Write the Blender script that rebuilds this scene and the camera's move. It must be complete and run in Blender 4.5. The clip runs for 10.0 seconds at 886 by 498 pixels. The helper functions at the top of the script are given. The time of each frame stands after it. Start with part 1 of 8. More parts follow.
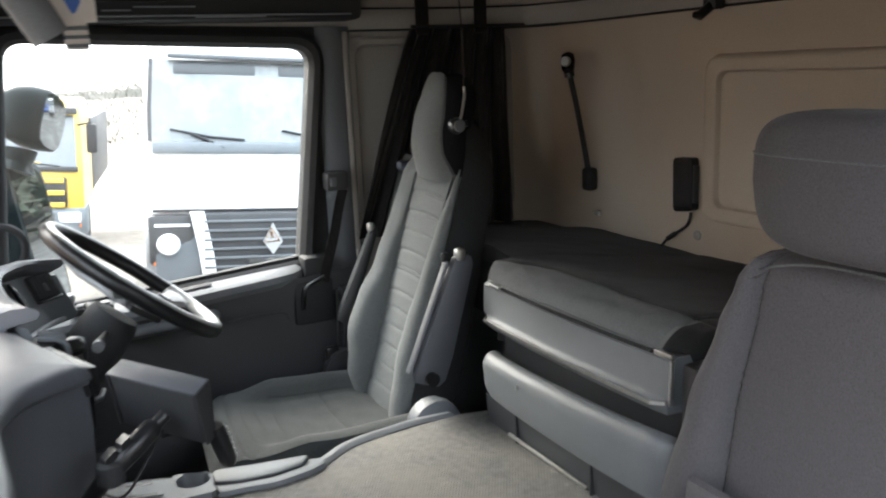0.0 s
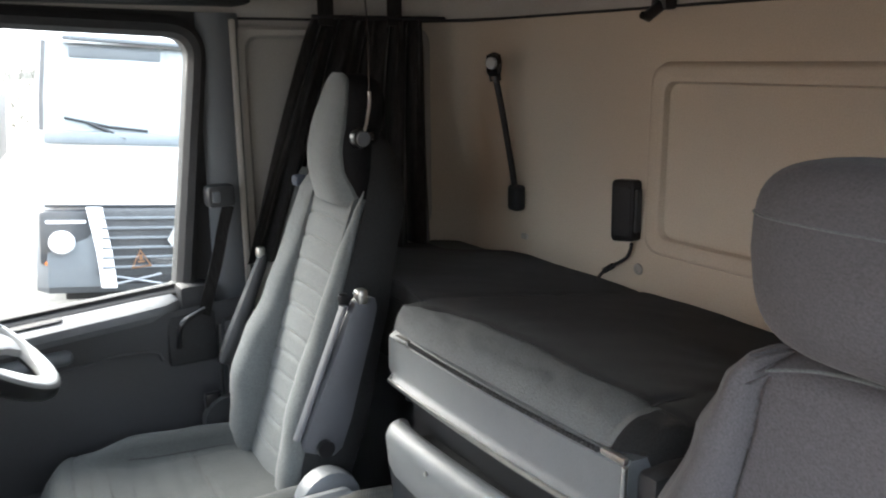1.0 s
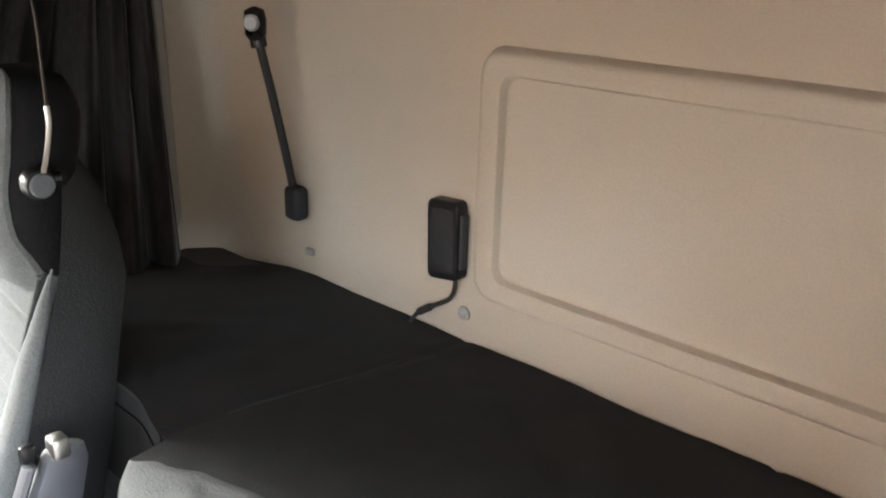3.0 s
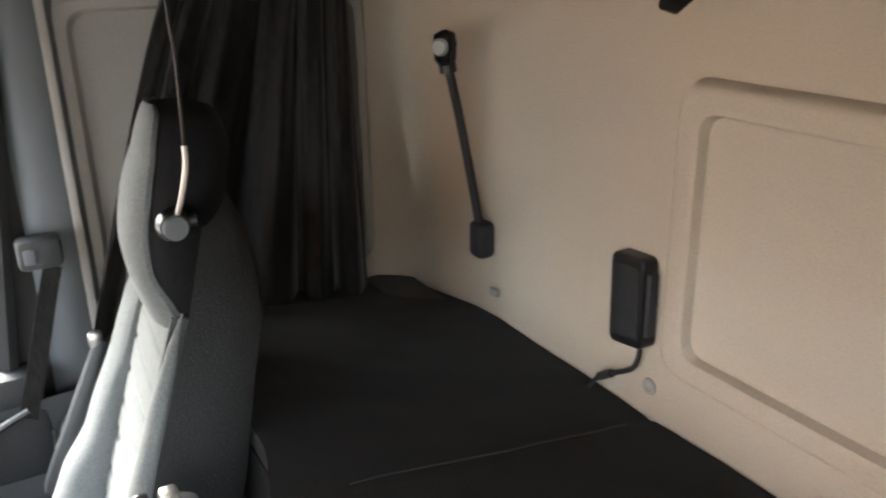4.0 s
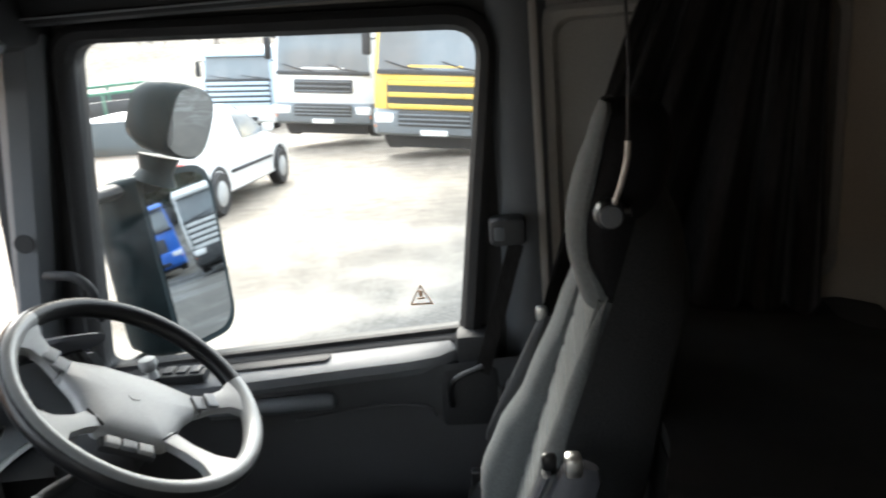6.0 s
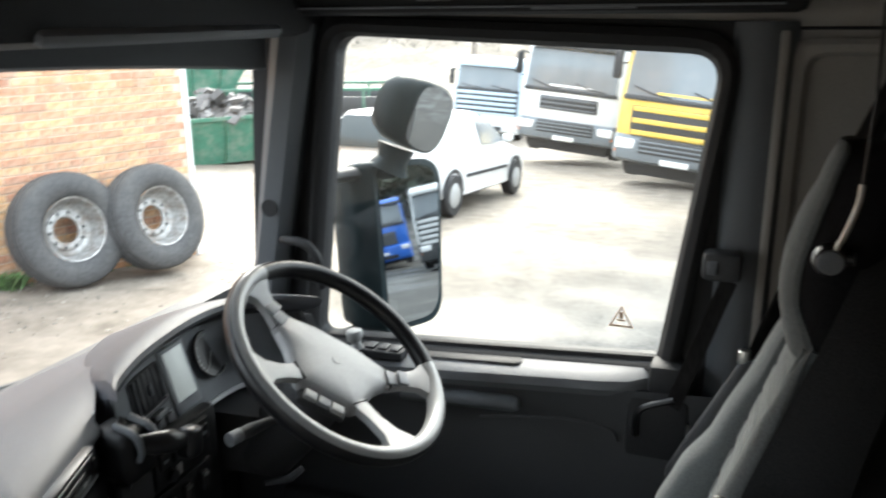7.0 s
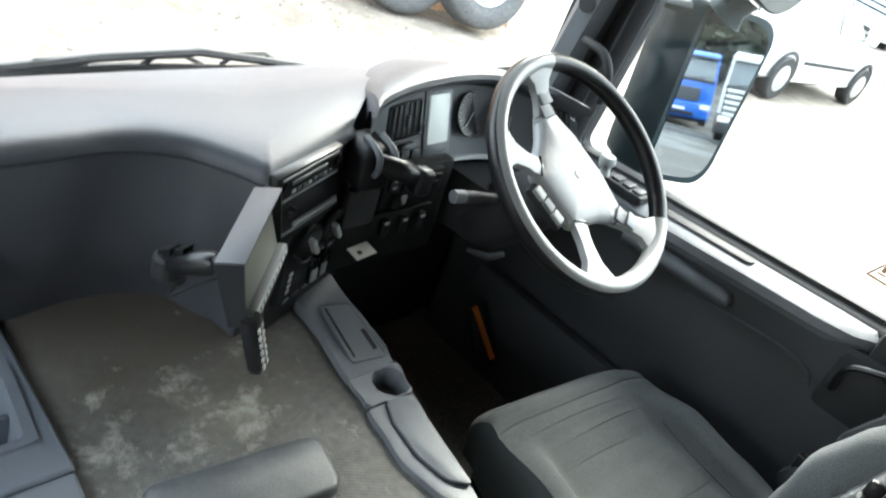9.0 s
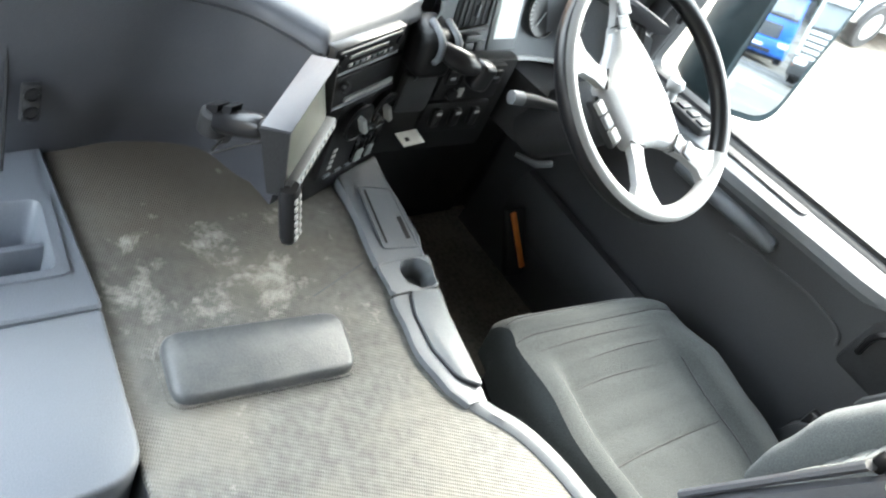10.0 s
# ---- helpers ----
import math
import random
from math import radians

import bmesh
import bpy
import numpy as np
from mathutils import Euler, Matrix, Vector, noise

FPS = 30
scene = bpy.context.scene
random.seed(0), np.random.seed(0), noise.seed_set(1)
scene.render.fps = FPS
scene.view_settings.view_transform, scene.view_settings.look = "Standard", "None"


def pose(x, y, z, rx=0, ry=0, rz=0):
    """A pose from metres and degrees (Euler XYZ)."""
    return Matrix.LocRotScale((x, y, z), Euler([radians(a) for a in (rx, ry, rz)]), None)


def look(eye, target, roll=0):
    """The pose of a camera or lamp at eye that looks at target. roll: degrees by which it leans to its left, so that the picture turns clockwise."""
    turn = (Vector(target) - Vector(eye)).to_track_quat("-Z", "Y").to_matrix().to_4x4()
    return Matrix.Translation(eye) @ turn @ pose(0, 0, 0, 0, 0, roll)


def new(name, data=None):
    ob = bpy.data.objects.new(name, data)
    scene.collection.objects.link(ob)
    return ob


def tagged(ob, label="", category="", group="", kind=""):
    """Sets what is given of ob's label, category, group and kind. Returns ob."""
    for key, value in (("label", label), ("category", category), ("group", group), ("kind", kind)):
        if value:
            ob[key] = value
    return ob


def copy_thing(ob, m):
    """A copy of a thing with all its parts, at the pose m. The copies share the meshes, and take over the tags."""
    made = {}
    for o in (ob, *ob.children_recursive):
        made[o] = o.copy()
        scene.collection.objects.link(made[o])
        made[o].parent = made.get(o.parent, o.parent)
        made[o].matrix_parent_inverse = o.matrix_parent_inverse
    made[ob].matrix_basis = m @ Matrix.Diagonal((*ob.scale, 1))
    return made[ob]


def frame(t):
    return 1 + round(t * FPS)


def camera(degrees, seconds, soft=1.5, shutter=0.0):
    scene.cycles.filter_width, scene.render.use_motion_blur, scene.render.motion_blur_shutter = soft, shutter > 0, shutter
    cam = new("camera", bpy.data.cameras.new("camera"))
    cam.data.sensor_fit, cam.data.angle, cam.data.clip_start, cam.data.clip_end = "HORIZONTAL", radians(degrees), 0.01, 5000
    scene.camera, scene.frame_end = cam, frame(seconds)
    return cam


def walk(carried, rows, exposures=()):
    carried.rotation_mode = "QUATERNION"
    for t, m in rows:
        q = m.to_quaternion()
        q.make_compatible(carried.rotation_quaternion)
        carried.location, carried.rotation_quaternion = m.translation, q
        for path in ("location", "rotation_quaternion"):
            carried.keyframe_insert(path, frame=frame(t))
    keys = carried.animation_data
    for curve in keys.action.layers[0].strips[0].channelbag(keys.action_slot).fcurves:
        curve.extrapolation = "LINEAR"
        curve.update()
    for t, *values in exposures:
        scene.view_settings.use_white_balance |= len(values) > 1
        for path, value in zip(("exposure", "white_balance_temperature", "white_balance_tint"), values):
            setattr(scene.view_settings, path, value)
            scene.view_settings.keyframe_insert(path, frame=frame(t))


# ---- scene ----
cam = camera(56.75, 10.0, soft=2.0, shutter=0.4)
PATH = [
    (0.00, pose(-1.3379, 1.5834, 1.4311, 77.478, 2.463, -117.306)),
    (0.50, pose(-1.1873, 1.4802, 1.4588, 76.406, 3.546, -119.961)),
    (1.00, pose(-1.0504, 1.3812, 1.4479, 76.827, 0.566, -122.408)),
    (1.50, pose(-0.8732, 1.2852, 1.4187, 74.918, 1.282, -124.102)),
    (2.00, pose(-0.6813, 1.1917, 1.4288, 75.879, 2.644, -130.832)),
    (2.20, pose(-0.6312, 1.1460, 1.4466, 73.688, 1.672, -134.725)),
    (2.75, pose(-0.5800, 1.0630, 1.5370, 69.900, -1.300, -138.800)),
    (3.30, pose(-0.5633, 0.9673, 1.6063, 69.000, -0.880, -133.977)),
    (3.50, pose(-0.5365, 0.9110, 1.6096, 69.093, 0.820, -129.022)),
    (4.00, pose(-0.5262, 0.8131, 1.5938, 69.816, 1.091, -119.890)),
    (4.50, pose(-0.5413, 0.7761, 1.5946, 69.308, 4.057, -110.908)),
    (5.00, pose(-0.5550, 0.7914, 1.6016, 69.890, 4.175, -103.661)),
    (5.50, pose(-0.5617, 0.7832, 1.5938, 71.054, 4.780, -96.514)),
    (5.70, pose(-0.5708, 0.7786, 1.5907, 71.409, 4.927, -92.432)),
    (6.25, pose(-0.5840, 0.7615, 1.5860, 72.700, 4.500, -82.700)),
    (6.80, pose(-0.5970, 0.7437, 1.5811, 73.992, 2.081, -73.370)),
    (7.00, pose(-0.6022, 0.7395, 1.5741, 74.120, 0.424, -69.641)),
    (7.50, pose(-0.6085, 0.7316, 1.5677, 71.052, -4.458, -59.285)),
    (8.00, pose(-0.6053, 0.7152, 1.5625, 67.684, -8.025, -52.225)),
    (8.50, pose(-0.6002, 0.7144, 1.5715, 61.850, -11.969, -46.300)),
    (9.00, pose(-0.5917, 0.7242, 1.5586, 57.491, -16.443, -42.788)),
    (9.50, pose(-0.5854, 0.7317, 1.5497, 52.133, -19.072, -39.970)),
    (10.00, pose(-0.5815, 0.7361, 1.5446, 47.692, -22.131, -34.673)),
]
walk(cam, PATH, exposures=[(0.0, 3.24, 6300, 9), (1.0, 3.73, 6150, 9), (2.0, 4.36, 6000, 8), (3.3, 5.1, 6300, 9), (3.5, 4.97, 6300, 9), (4.0, 4.97, 6300, 9), (4.5, 4.2, 6150, 9), (5.0, 3.6, 6150, 8), (5.5, 2.85, 6200, 8), (7.0, 2.7, 6300, 7), (8.5, 3.05, 6000, 3), (9.0, 3.6, 6100, 3), (10.0, 4.6, 6200, 5)])

# ---- world, sun and exposure ----
world = bpy.data.worlds.new("overcast_sky")
scene.world = world
world.use_nodes = True
_nt = world.node_tree
_bg = _nt.nodes["Background"]
_sky = _nt.nodes.new("ShaderNodeTexSky")
_sky.sky_type = "NISHITA"
_sky.sun_disc = False
_sky.sun_elevation = radians(38)
_sky.sun_rotation = radians(75)
_sky.air_density, _sky.dust_density, _sky.ozone_density = 1.6, 6.0, 0.6
_mix = _nt.nodes.new("ShaderNodeMixRGB")
_mix.inputs[0].default_value = 0.72
_mix.inputs[2].default_value = (8.2, 8.6, 9.2, 1)
_nt.links.new(_sky.outputs[0], _mix.inputs[1])
_nt.links.new(_mix.outputs[0], _bg.inputs[0])
_bg.inputs[1].default_value = 0.12
sun = new("sun", bpy.data.lights.new("sun", "SUN"))
sun.data.energy, sun.data.angle, sun.data.color = 0.9, radians(30), (1.0, 0.95, 0.87)
sun.matrix_world = look((0, 0, 0), (-0.75, -0.28, -0.62))

# ---- materials ----


def material(name, col, rough=0.6, metal=0.0, var=0.25, scale=40.0, bump=0.15, stain=0.0, stain_col=None, stain_scale=4.0,
             island=0.0, spec=0.5, fibre=False, obj_random=0.0, coat=0.0):
    m = bpy.data.materials.new(name)
    m.use_nodes = True
    nt = m.node_tree
    L = nt.links
    b = nt.nodes["Principled BSDF"]
    b.inputs["Roughness"].default_value = rough
    b.inputs["Metallic"].default_value = metal
    b.inputs["Specular IOR Level"].default_value = spec
    b.inputs["Coat Weight"].default_value = coat
    co = nt.nodes.new("ShaderNodeTexCoord")
    fine = nt.nodes.new("ShaderNodeTexNoise")
    fine.inputs["Scale"].default_value = scale
    fine.inputs["Detail"].default_value = 5
    broad = nt.nodes.new("ShaderNodeTexNoise")
    broad.inputs["Scale"].default_value = stain_scale
    broad.inputs["Detail"].default_value = 6
    broad.inputs["Roughness"].default_value = 0.65
    src = co.outputs["Object"]
    if fibre:
        mp = nt.nodes.new("ShaderNodeMapping")
        mp.inputs["Scale"].default_value = (1, 1, 0.22)
        L.new(src, mp.inputs[0])
        L.new(mp.outputs[0], fine.inputs["Vector"])
    else:
        L.new(src, fine.inputs["Vector"])
    L.new(src, broad.inputs["Vector"])
    ramp = nt.nodes.new("ShaderNodeMapRange")
    ramp.inputs["From Min"].default_value, ramp.inputs["From Max"].default_value = 0.3, 0.7
    ramp.inputs["To Min"].default_value, ramp.inputs["To Max"].default_value = 1 - var, 1 + var
    L.new(fine.outputs[0], ramp.inputs["Value"])
    hsv = nt.nodes.new("ShaderNodeHueSaturation")
    hsv.inputs["Color"].default_value = (*col, 1)
    L.new(ramp.outputs[0], hsv.inputs["Value"])
    out = hsv.outputs[0]
    if stain > 0:
        thr = nt.nodes.new("ShaderNodeMapRange")
        thr.inputs["From Min"].default_value, thr.inputs["From Max"].default_value = 0.45, 0.7
        thr.inputs["To Min"].default_value, thr.inputs["To Max"].default_value = 0, stain
        L.new(broad.outputs[0], thr.inputs["Value"])
        mx = nt.nodes.new("ShaderNodeMixRGB")
        mx.inputs[2].default_value = (*(stain_col or [c * 0.5 for c in col]), 1)
        L.new(thr.outputs[0], mx.inputs[0])
        L.new(out, mx.inputs[1])
        out = mx.outputs[0]
    if island or obj_random:
        if island:
            g = nt.nodes.new("ShaderNodeNewGeometry").outputs["Random Per Island"]
        else:
            g = nt.nodes.new("ShaderNodeObjectInfo").outputs["Random"]
        amt = island or obj_random
        rr = nt.nodes.new("ShaderNodeMapRange")
        rr.inputs["To Min"].default_value, rr.inputs["To Max"].default_value = 1 - amt, 1 + amt
        L.new(g, rr.inputs["Value"])
        h2 = nt.nodes.new("ShaderNodeHueSaturation")
        L.new(rr.outputs[0], h2.inputs["Value"])
        rs = nt.nodes.new("ShaderNodeMapRange")
        rs.inputs["To Min"].default_value, rs.inputs["To Max"].default_value = 0.485, 0.512
        L.new(g, rs.inputs["Value"])
        L.new(rs.outputs[0], h2.inputs["Hue"])
        L.new(out, h2.inputs["Color"])
        out = h2.outputs[0]
    L.new(out, b.inputs["Base Color"])
    rv = nt.nodes.new("ShaderNodeMapRange")
    rv.inputs["To Min"].default_value, rv.inputs["To Max"].default_value = max(0.02, rough - 0.12), min(1, rough + 0.12)
    L.new(broad.outputs[0], rv.inputs["Value"])
    L.new(rv.outputs[0], b.inputs["Roughness"])
    if bump > 0:
        bp = nt.nodes.new("ShaderNodeBump")
        bp.inputs["Strength"].default_value = bump
        bp.inputs["Distance"].default_value = 0.004
        L.new(fine.outputs[0], bp.inputs["Height"])
        L.new(bp.outputs[0], b.inputs["Normal"])
    return m


def glass_material(name, tint=(1, 1, 1), rough=0.0):
    """Thin clear glass: mostly see-through, with a faint mirror gloss."""
    m = bpy.data.materials.new(name)
    m.use_nodes = True
    nt = m.node_tree
    nt.nodes.clear()
    o = nt.nodes.new("ShaderNodeOutputMaterial")
    tr = nt.nodes.new("ShaderNodeBsdfTransparent")
    tr.inputs[0].default_value = (*tint, 1)
    gl = nt.nodes.new("ShaderNodeBsdfGlossy")
    gl.inputs["Roughness"].default_value = rough
    lw = nt.nodes.new("ShaderNodeLayerWeight")
    pw_ = nt.nodes.new("ShaderNodeMath")
    pw_.operation = "POWER"
    pw_.inputs[1].default_value = 4.5
    nt.links.new(lw.outputs["Facing"], pw_.inputs[0])
    fr = nt.nodes.new("ShaderNodeMapRange")
    fr.inputs["To Min"].default_value, fr.inputs["To Max"].default_value = 0.035, 0.7
    nt.links.new(pw_.outputs[0], fr.inputs["Value"])
    mx = nt.nodes.new("ShaderNodeMixShader")
    nt.links.new(fr.outputs[0], mx.inputs[0])
    nt.links.new(tr.outputs[0], mx.inputs[1])
    nt.links.new(gl.outputs[0], mx.inputs[2])
    nt.links.new(mx.outputs[0], o.inputs[0])
    return m


def mat_rubber(name):
    """Ribbed rubber mat: fine herringbone ribs, worn dusty patches and pale scuffs."""
    m = material(name, (0.128, 0.126, 0.116), 0.66, var=0.25, scale=70, bump=0.2, stain=0.85, stain_col=(0.200, 0.188, 0.158), stain_scale=4.5)
    nt = m.node_tree
    L = nt.links
    b = nt.nodes["Principled BSDF"]
    co = nt.nodes.new("ShaderNodeTexCoord")
    mp = nt.nodes.new("ShaderNodeMapping")
    mp.inputs["Rotation"].default_value = (0, 0, radians(32))
    L.new(co.outputs["Object"], mp.inputs[0])
    wv = nt.nodes.new("ShaderNodeTexWave")
    wv.inputs["Scale"].default_value = 95
    wv.inputs["Distortion"].default_value = 0.4
    L.new(mp.outputs[0], wv.inputs["Vector"])
    wv2 = nt.nodes.new("ShaderNodeTexWave")
    wv2.bands_direction = "Y"
    wv2.inputs["Scale"].default_value = 55
    L.new(mp.outputs[0], wv2.inputs["Vector"])
    mul = nt.nodes.new("ShaderNodeMath")
    mul.operation = "MULTIPLY"
    L.new(wv.outputs["Fac"], mul.inputs[0])
    L.new(wv2.outputs["Fac"], mul.inputs[1])
    bp = nt.nodes.new("ShaderNodeBump")
    bp.inputs["Strength"].default_value = 0.48
    bp.inputs["Distance"].default_value = 0.004
    L.new(mul.outputs[0], bp.inputs["Height"])
    L.new(bp.outputs[0], b.inputs["Normal"])
    base = b.inputs["Base Color"].links[0].from_socket
    # pale scuffs where boots have scraped
    ns = nt.nodes.new("ShaderNodeTexNoise")
    ns.inputs["Scale"].default_value = 15
    ns.inputs["Detail"].default_value = 8
    ns.inputs["Roughness"].default_value = 0.7
    ns.inputs["Distortion"].default_value = 0.25
    L.new(co.outputs["Object"], ns.inputs["Vector"])
    # worn most in front of the hatch lid
    vd = nt.nodes.new("ShaderNodeVectorMath")
    vd.operation = "DISTANCE"
    vd.inputs[1].default_value = (-0.06, 1.43, 0.63)
    L.new(co.outputs["Object"], vd.inputs[0])
    near = nt.nodes.new("ShaderNodeMapRange")
    near.inputs["From Min"].default_value, near.inputs["From Max"].default_value = 0.02, 0.24
    near.inputs["To Min"].default_value, near.inputs["To Max"].default_value = 0.18, 0.0
    L.new(vd.outputs["Value"], near.inputs["Value"])
    ad = nt.nodes.new("ShaderNodeMath")
    ad.operation = "ADD"
    L.new(ns.outputs[0], ad.inputs[0])
    L.new(near.outputs[0], ad.inputs[1])
    th = nt.nodes.new("ShaderNodeMapRange")
    th.inputs["From Min"].default_value, th.inputs["From Max"].default_value = 0.62, 0.76
    th.inputs["To Min"].default_value, th.inputs["To Max"].default_value = 0, 0.7
    L.new(ad.outputs[0], th.inputs["Value"])
    mx = nt.nodes.new("ShaderNodeMixRGB")
    mx.inputs[2].default_value = (0.50, 0.48, 0.42, 1)
    # brown trodden dirt towards the foot of the dashboard
    vb = nt.nodes.new("ShaderNodeVectorMath")
    vb.operation = "DISTANCE"
    vb.inputs[1].default_value = (-0.02, 1.72, 0.63)
    L.new(co.outputs["Object"], vb.inputs[0])
    nb_ = nt.nodes.new("ShaderNodeTexNoise")
    nb_.inputs["Scale"].default_value, nb_.inputs["Detail"].default_value = 6, 6
    L.new(co.outputs["Object"], nb_.inputs["Vector"])
    sb = nt.nodes.new("ShaderNodeMath")
    sb.operation = "MULTIPLY_ADD"
    sb.inputs[1].default_value = -0.5
    L.new(nb_.outputs[0], sb.inputs[0])
    L.new(vb.outputs["Value"], sb.inputs[2])
    br_ = nt.nodes.new("ShaderNodeMapRange")
    br_.inputs["From Min"].default_value, br_.inputs["From Max"].default_value = -0.12, 0.16
    br_.inputs["To Min"].default_value, br_.inputs["To Max"].default_value = 0.75, 0.0
    L.new(sb.outputs[0], br_.inputs["Value"])
    dirt = nt.nodes.new("ShaderNodeMixRGB")
    dirt.inputs[2].default_value = (0.095, 0.078, 0.056, 1)
    L.new(br_.outputs[0], dirt.inputs[0])
    L.new(base, dirt.inputs[1])
    L.new(th.outputs[0], mx.inputs[0])
    L.new(dirt.outputs[0], mx.inputs[1])
    dk = nt.nodes.new("ShaderNodeMixRGB")
    dk.blend_type = "MULTIPLY"
    dk.inputs[0].default_value = 0.13
    L.new(mx.outputs[0], dk.inputs[1])
    L.new(mul.outputs[0], dk.inputs[2])
    L.new(dk.outputs[0], b.inputs["Base Color"])
    return m


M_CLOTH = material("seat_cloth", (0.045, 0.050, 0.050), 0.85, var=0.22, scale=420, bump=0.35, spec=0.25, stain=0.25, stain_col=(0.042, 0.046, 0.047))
# Same seat cloth, paler: the light on the backrest is put into the colour
M_CLOTH_LIT = material("seat_cloth_lit", (0.104, 0.113, 0.114), 0.85, var=0.22, scale=420, bump=0.35, spec=0.25, stain=0.25, stain_col=(0.068, 0.074, 0.075))
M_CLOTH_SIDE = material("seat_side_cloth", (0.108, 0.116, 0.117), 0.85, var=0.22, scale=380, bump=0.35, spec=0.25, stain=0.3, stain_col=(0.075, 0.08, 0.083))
M_TAB = material("shoulder_tab_blue_grey", (0.05, 0.062, 0.085), 0.5, var=0.15, scale=60, bump=0.1)
M_LEDGE = material("sill_ledge_grey", (0.115, 0.122, 0.130), 0.48, var=0.1, scale=500, bump=0.22, stain=0.35, stain_col=(0.20, 0.205, 0.205))
M_CLOTH_WARM = material("seat_cloth_passenger", (0.072, 0.069, 0.073), 0.88, var=0.22, scale=420, bump=0.35, spec=0.25, stain=0.25, stain_col=(0.074, 0.072, 0.075))
M_SEAM = material("seam_thread", (0.03, 0.03, 0.032), 0.9, var=0.2, scale=300)
M_SHELL = material("seat_back_shell", (0.009, 0.009, 0.010), 0.75, var=0.2, scale=200, bump=0.2, spec=0.12)
M_BACK = material("seat_back_cloth", (0.025, 0.026, 0.027), 0.85, var=0.25, scale=380, bump=0.35, spec=0.2)
M_PLASTIC = material("grey_plastic", (0.105, 0.115, 0.125), 0.5, var=0.12, scale=500, bump=0.25, stain=0.3, stain_col=(0.15, 0.155, 0.155))
M_PLASTIC_MID = material("mid_grey_plastic", (0.19, 0.20, 0.215), 0.5, var=0.1, scale=500, bump=0.22, stain=0.3, stain_col=(0.24, 0.245, 0.245))
M_BUNK = material("bunk_grey_plastic", (0.122, 0.131, 0.139), 0.42, var=0.1, scale=500, bump=0.2, stain=0.35, stain_col=(0.19, 0.20, 0.20))
M_CONSOLE = material("blue_grey_console", (0.132, 0.146, 0.168), 0.45, var=0.1, scale=500, bump=0.2, stain=0.3, stain_col=(0.16, 0.176, 0.20))
M_HATCH = material("worn_hatch_plastic", (0.075, 0.08, 0.084), 0.36, var=0.12, scale=300, bump=0.15, stain=0.6, stain_col=(0.15, 0.15, 0.142), stain_scale=12)
M_DASH = material("dash_soft_grey", (0.062, 0.066, 0.077), 0.42, var=0.12, scale=650, bump=0.22, spec=0.5, stain=0.35, stain_col=(0.10, 0.102, 0.112))
M_DARK = material("dark_plastic", (0.032, 0.034, 0.037), 0.5, var=0.15, scale=500, bump=0.25, stain=0.3, stain_col=(0.05, 0.05, 0.05))
M_BLACK = material("black_gloss_plastic", (0.010, 0.010, 0.011), 0.3, var=0.1, scale=200, bump=0.05, spec=0.35)
M_BLACK_MATT = material("black_trim", (0.022, 0.0228, 0.0245), 0.62, var=0.2, scale=300, bump=0.12, spec=0.35)
M_DOOR = material("door_trim_grey", (0.054, 0.056, 0.060), 0.55, var=0.12, scale=420, bump=0.2, stain=0.35, stain_col=(0.055, 0.056, 0.058), stain_scale=5)
M_CONS = material("console_strip_grey", (0.13, 0.14, 0.15), 0.38, var=0.1, scale=500, bump=0.2, stain=0.35, stain_col=(0.17, 0.175, 0.175))
M_PANEL = material("black_switch_panel", (0.011, 0.0112, 0.012), 0.48, var=0.15, scale=300, bump=0.1, spec=0.3)
M_RUBBER = material("black_rubber", (0.014, 0.014, 0.015), 0.7, var=0.2, scale=200)
M_WALL = material("beige_wall_vinyl", (0.474, 0.405, 0.319), 0.72, var=0.06, scale=260, bump=0.25, stain=0.35, stain_col=(0.42, 0.385, 0.35), stain_scale=1.6)
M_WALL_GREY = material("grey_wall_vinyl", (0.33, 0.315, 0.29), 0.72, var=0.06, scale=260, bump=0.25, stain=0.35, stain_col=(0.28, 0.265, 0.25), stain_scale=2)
M_CEIL = material("ceiling_fabric", (0.34, 0.30, 0.26), 0.9, var=0.1, scale=300, bump=0.3)
# One mattress cloth in two tones: shade on top, light on the front
M_SHEET = material("mattress_cloth_shaded", (0.0155, 0.016, 0.0165), 0.9, var=0.3, scale=500, bump=0.4, spec=0.2, stain=0.4, stain_col=(0.026, 0.026, 0.026))
M_MATT = material("mattress_cloth_lit", (0.124, 0.131, 0.133), 0.88, var=0.15, scale=340, bump=0.5, spec=0.2, stain=0.4, stain_col=(0.08, 0.085, 0.087))
M_CURT = material("curtain_cloth", (0.016, 0.0150, 0.0148), 0.92, var=0.35, scale=160, bump=0.4, spec=0.15, fibre=True)
M_MAT = mat_rubber("tunnel_rubber_mat")
M_FLOOR = material("floor_rubber", (0.20, 0.182, 0.15), 0.75, var=0.4, scale=90, bump=0.5, stain=0.7, stain_col=(0.34, 0.31, 0.25), stain_scale=9)
M_CHROME = material("bright_metal", (0.62, 0.62, 0.60), 0.3, 1.0, var=0.08, scale=60, bump=0.03)
M_STEEL = material("dull_steel", (0.42, 0.42, 0.41), 0.45, 1.0, var=0.2, scale=60, bump=0.1, stain=0.5, stain_col=(0.2, 0.17, 0.13), stain_scale=14)
M_INLAY = material("gloss_grey_inlay", (0.27, 0.276, 0.275), 0.32, var=0.06, scale=300, bump=0.05, coat=0.3)
M_WHEEL = material("wheel_leather", (0.009, 0.009, 0.010), 0.32, var=0.12, scale=420, bump=0.12, spec=0.3)
M_WHEEL_PAD = material("wheel_pad_grey", (0.33, 0.336, 0.338), 0.40, var=0.08, scale=420, bump=0.18)
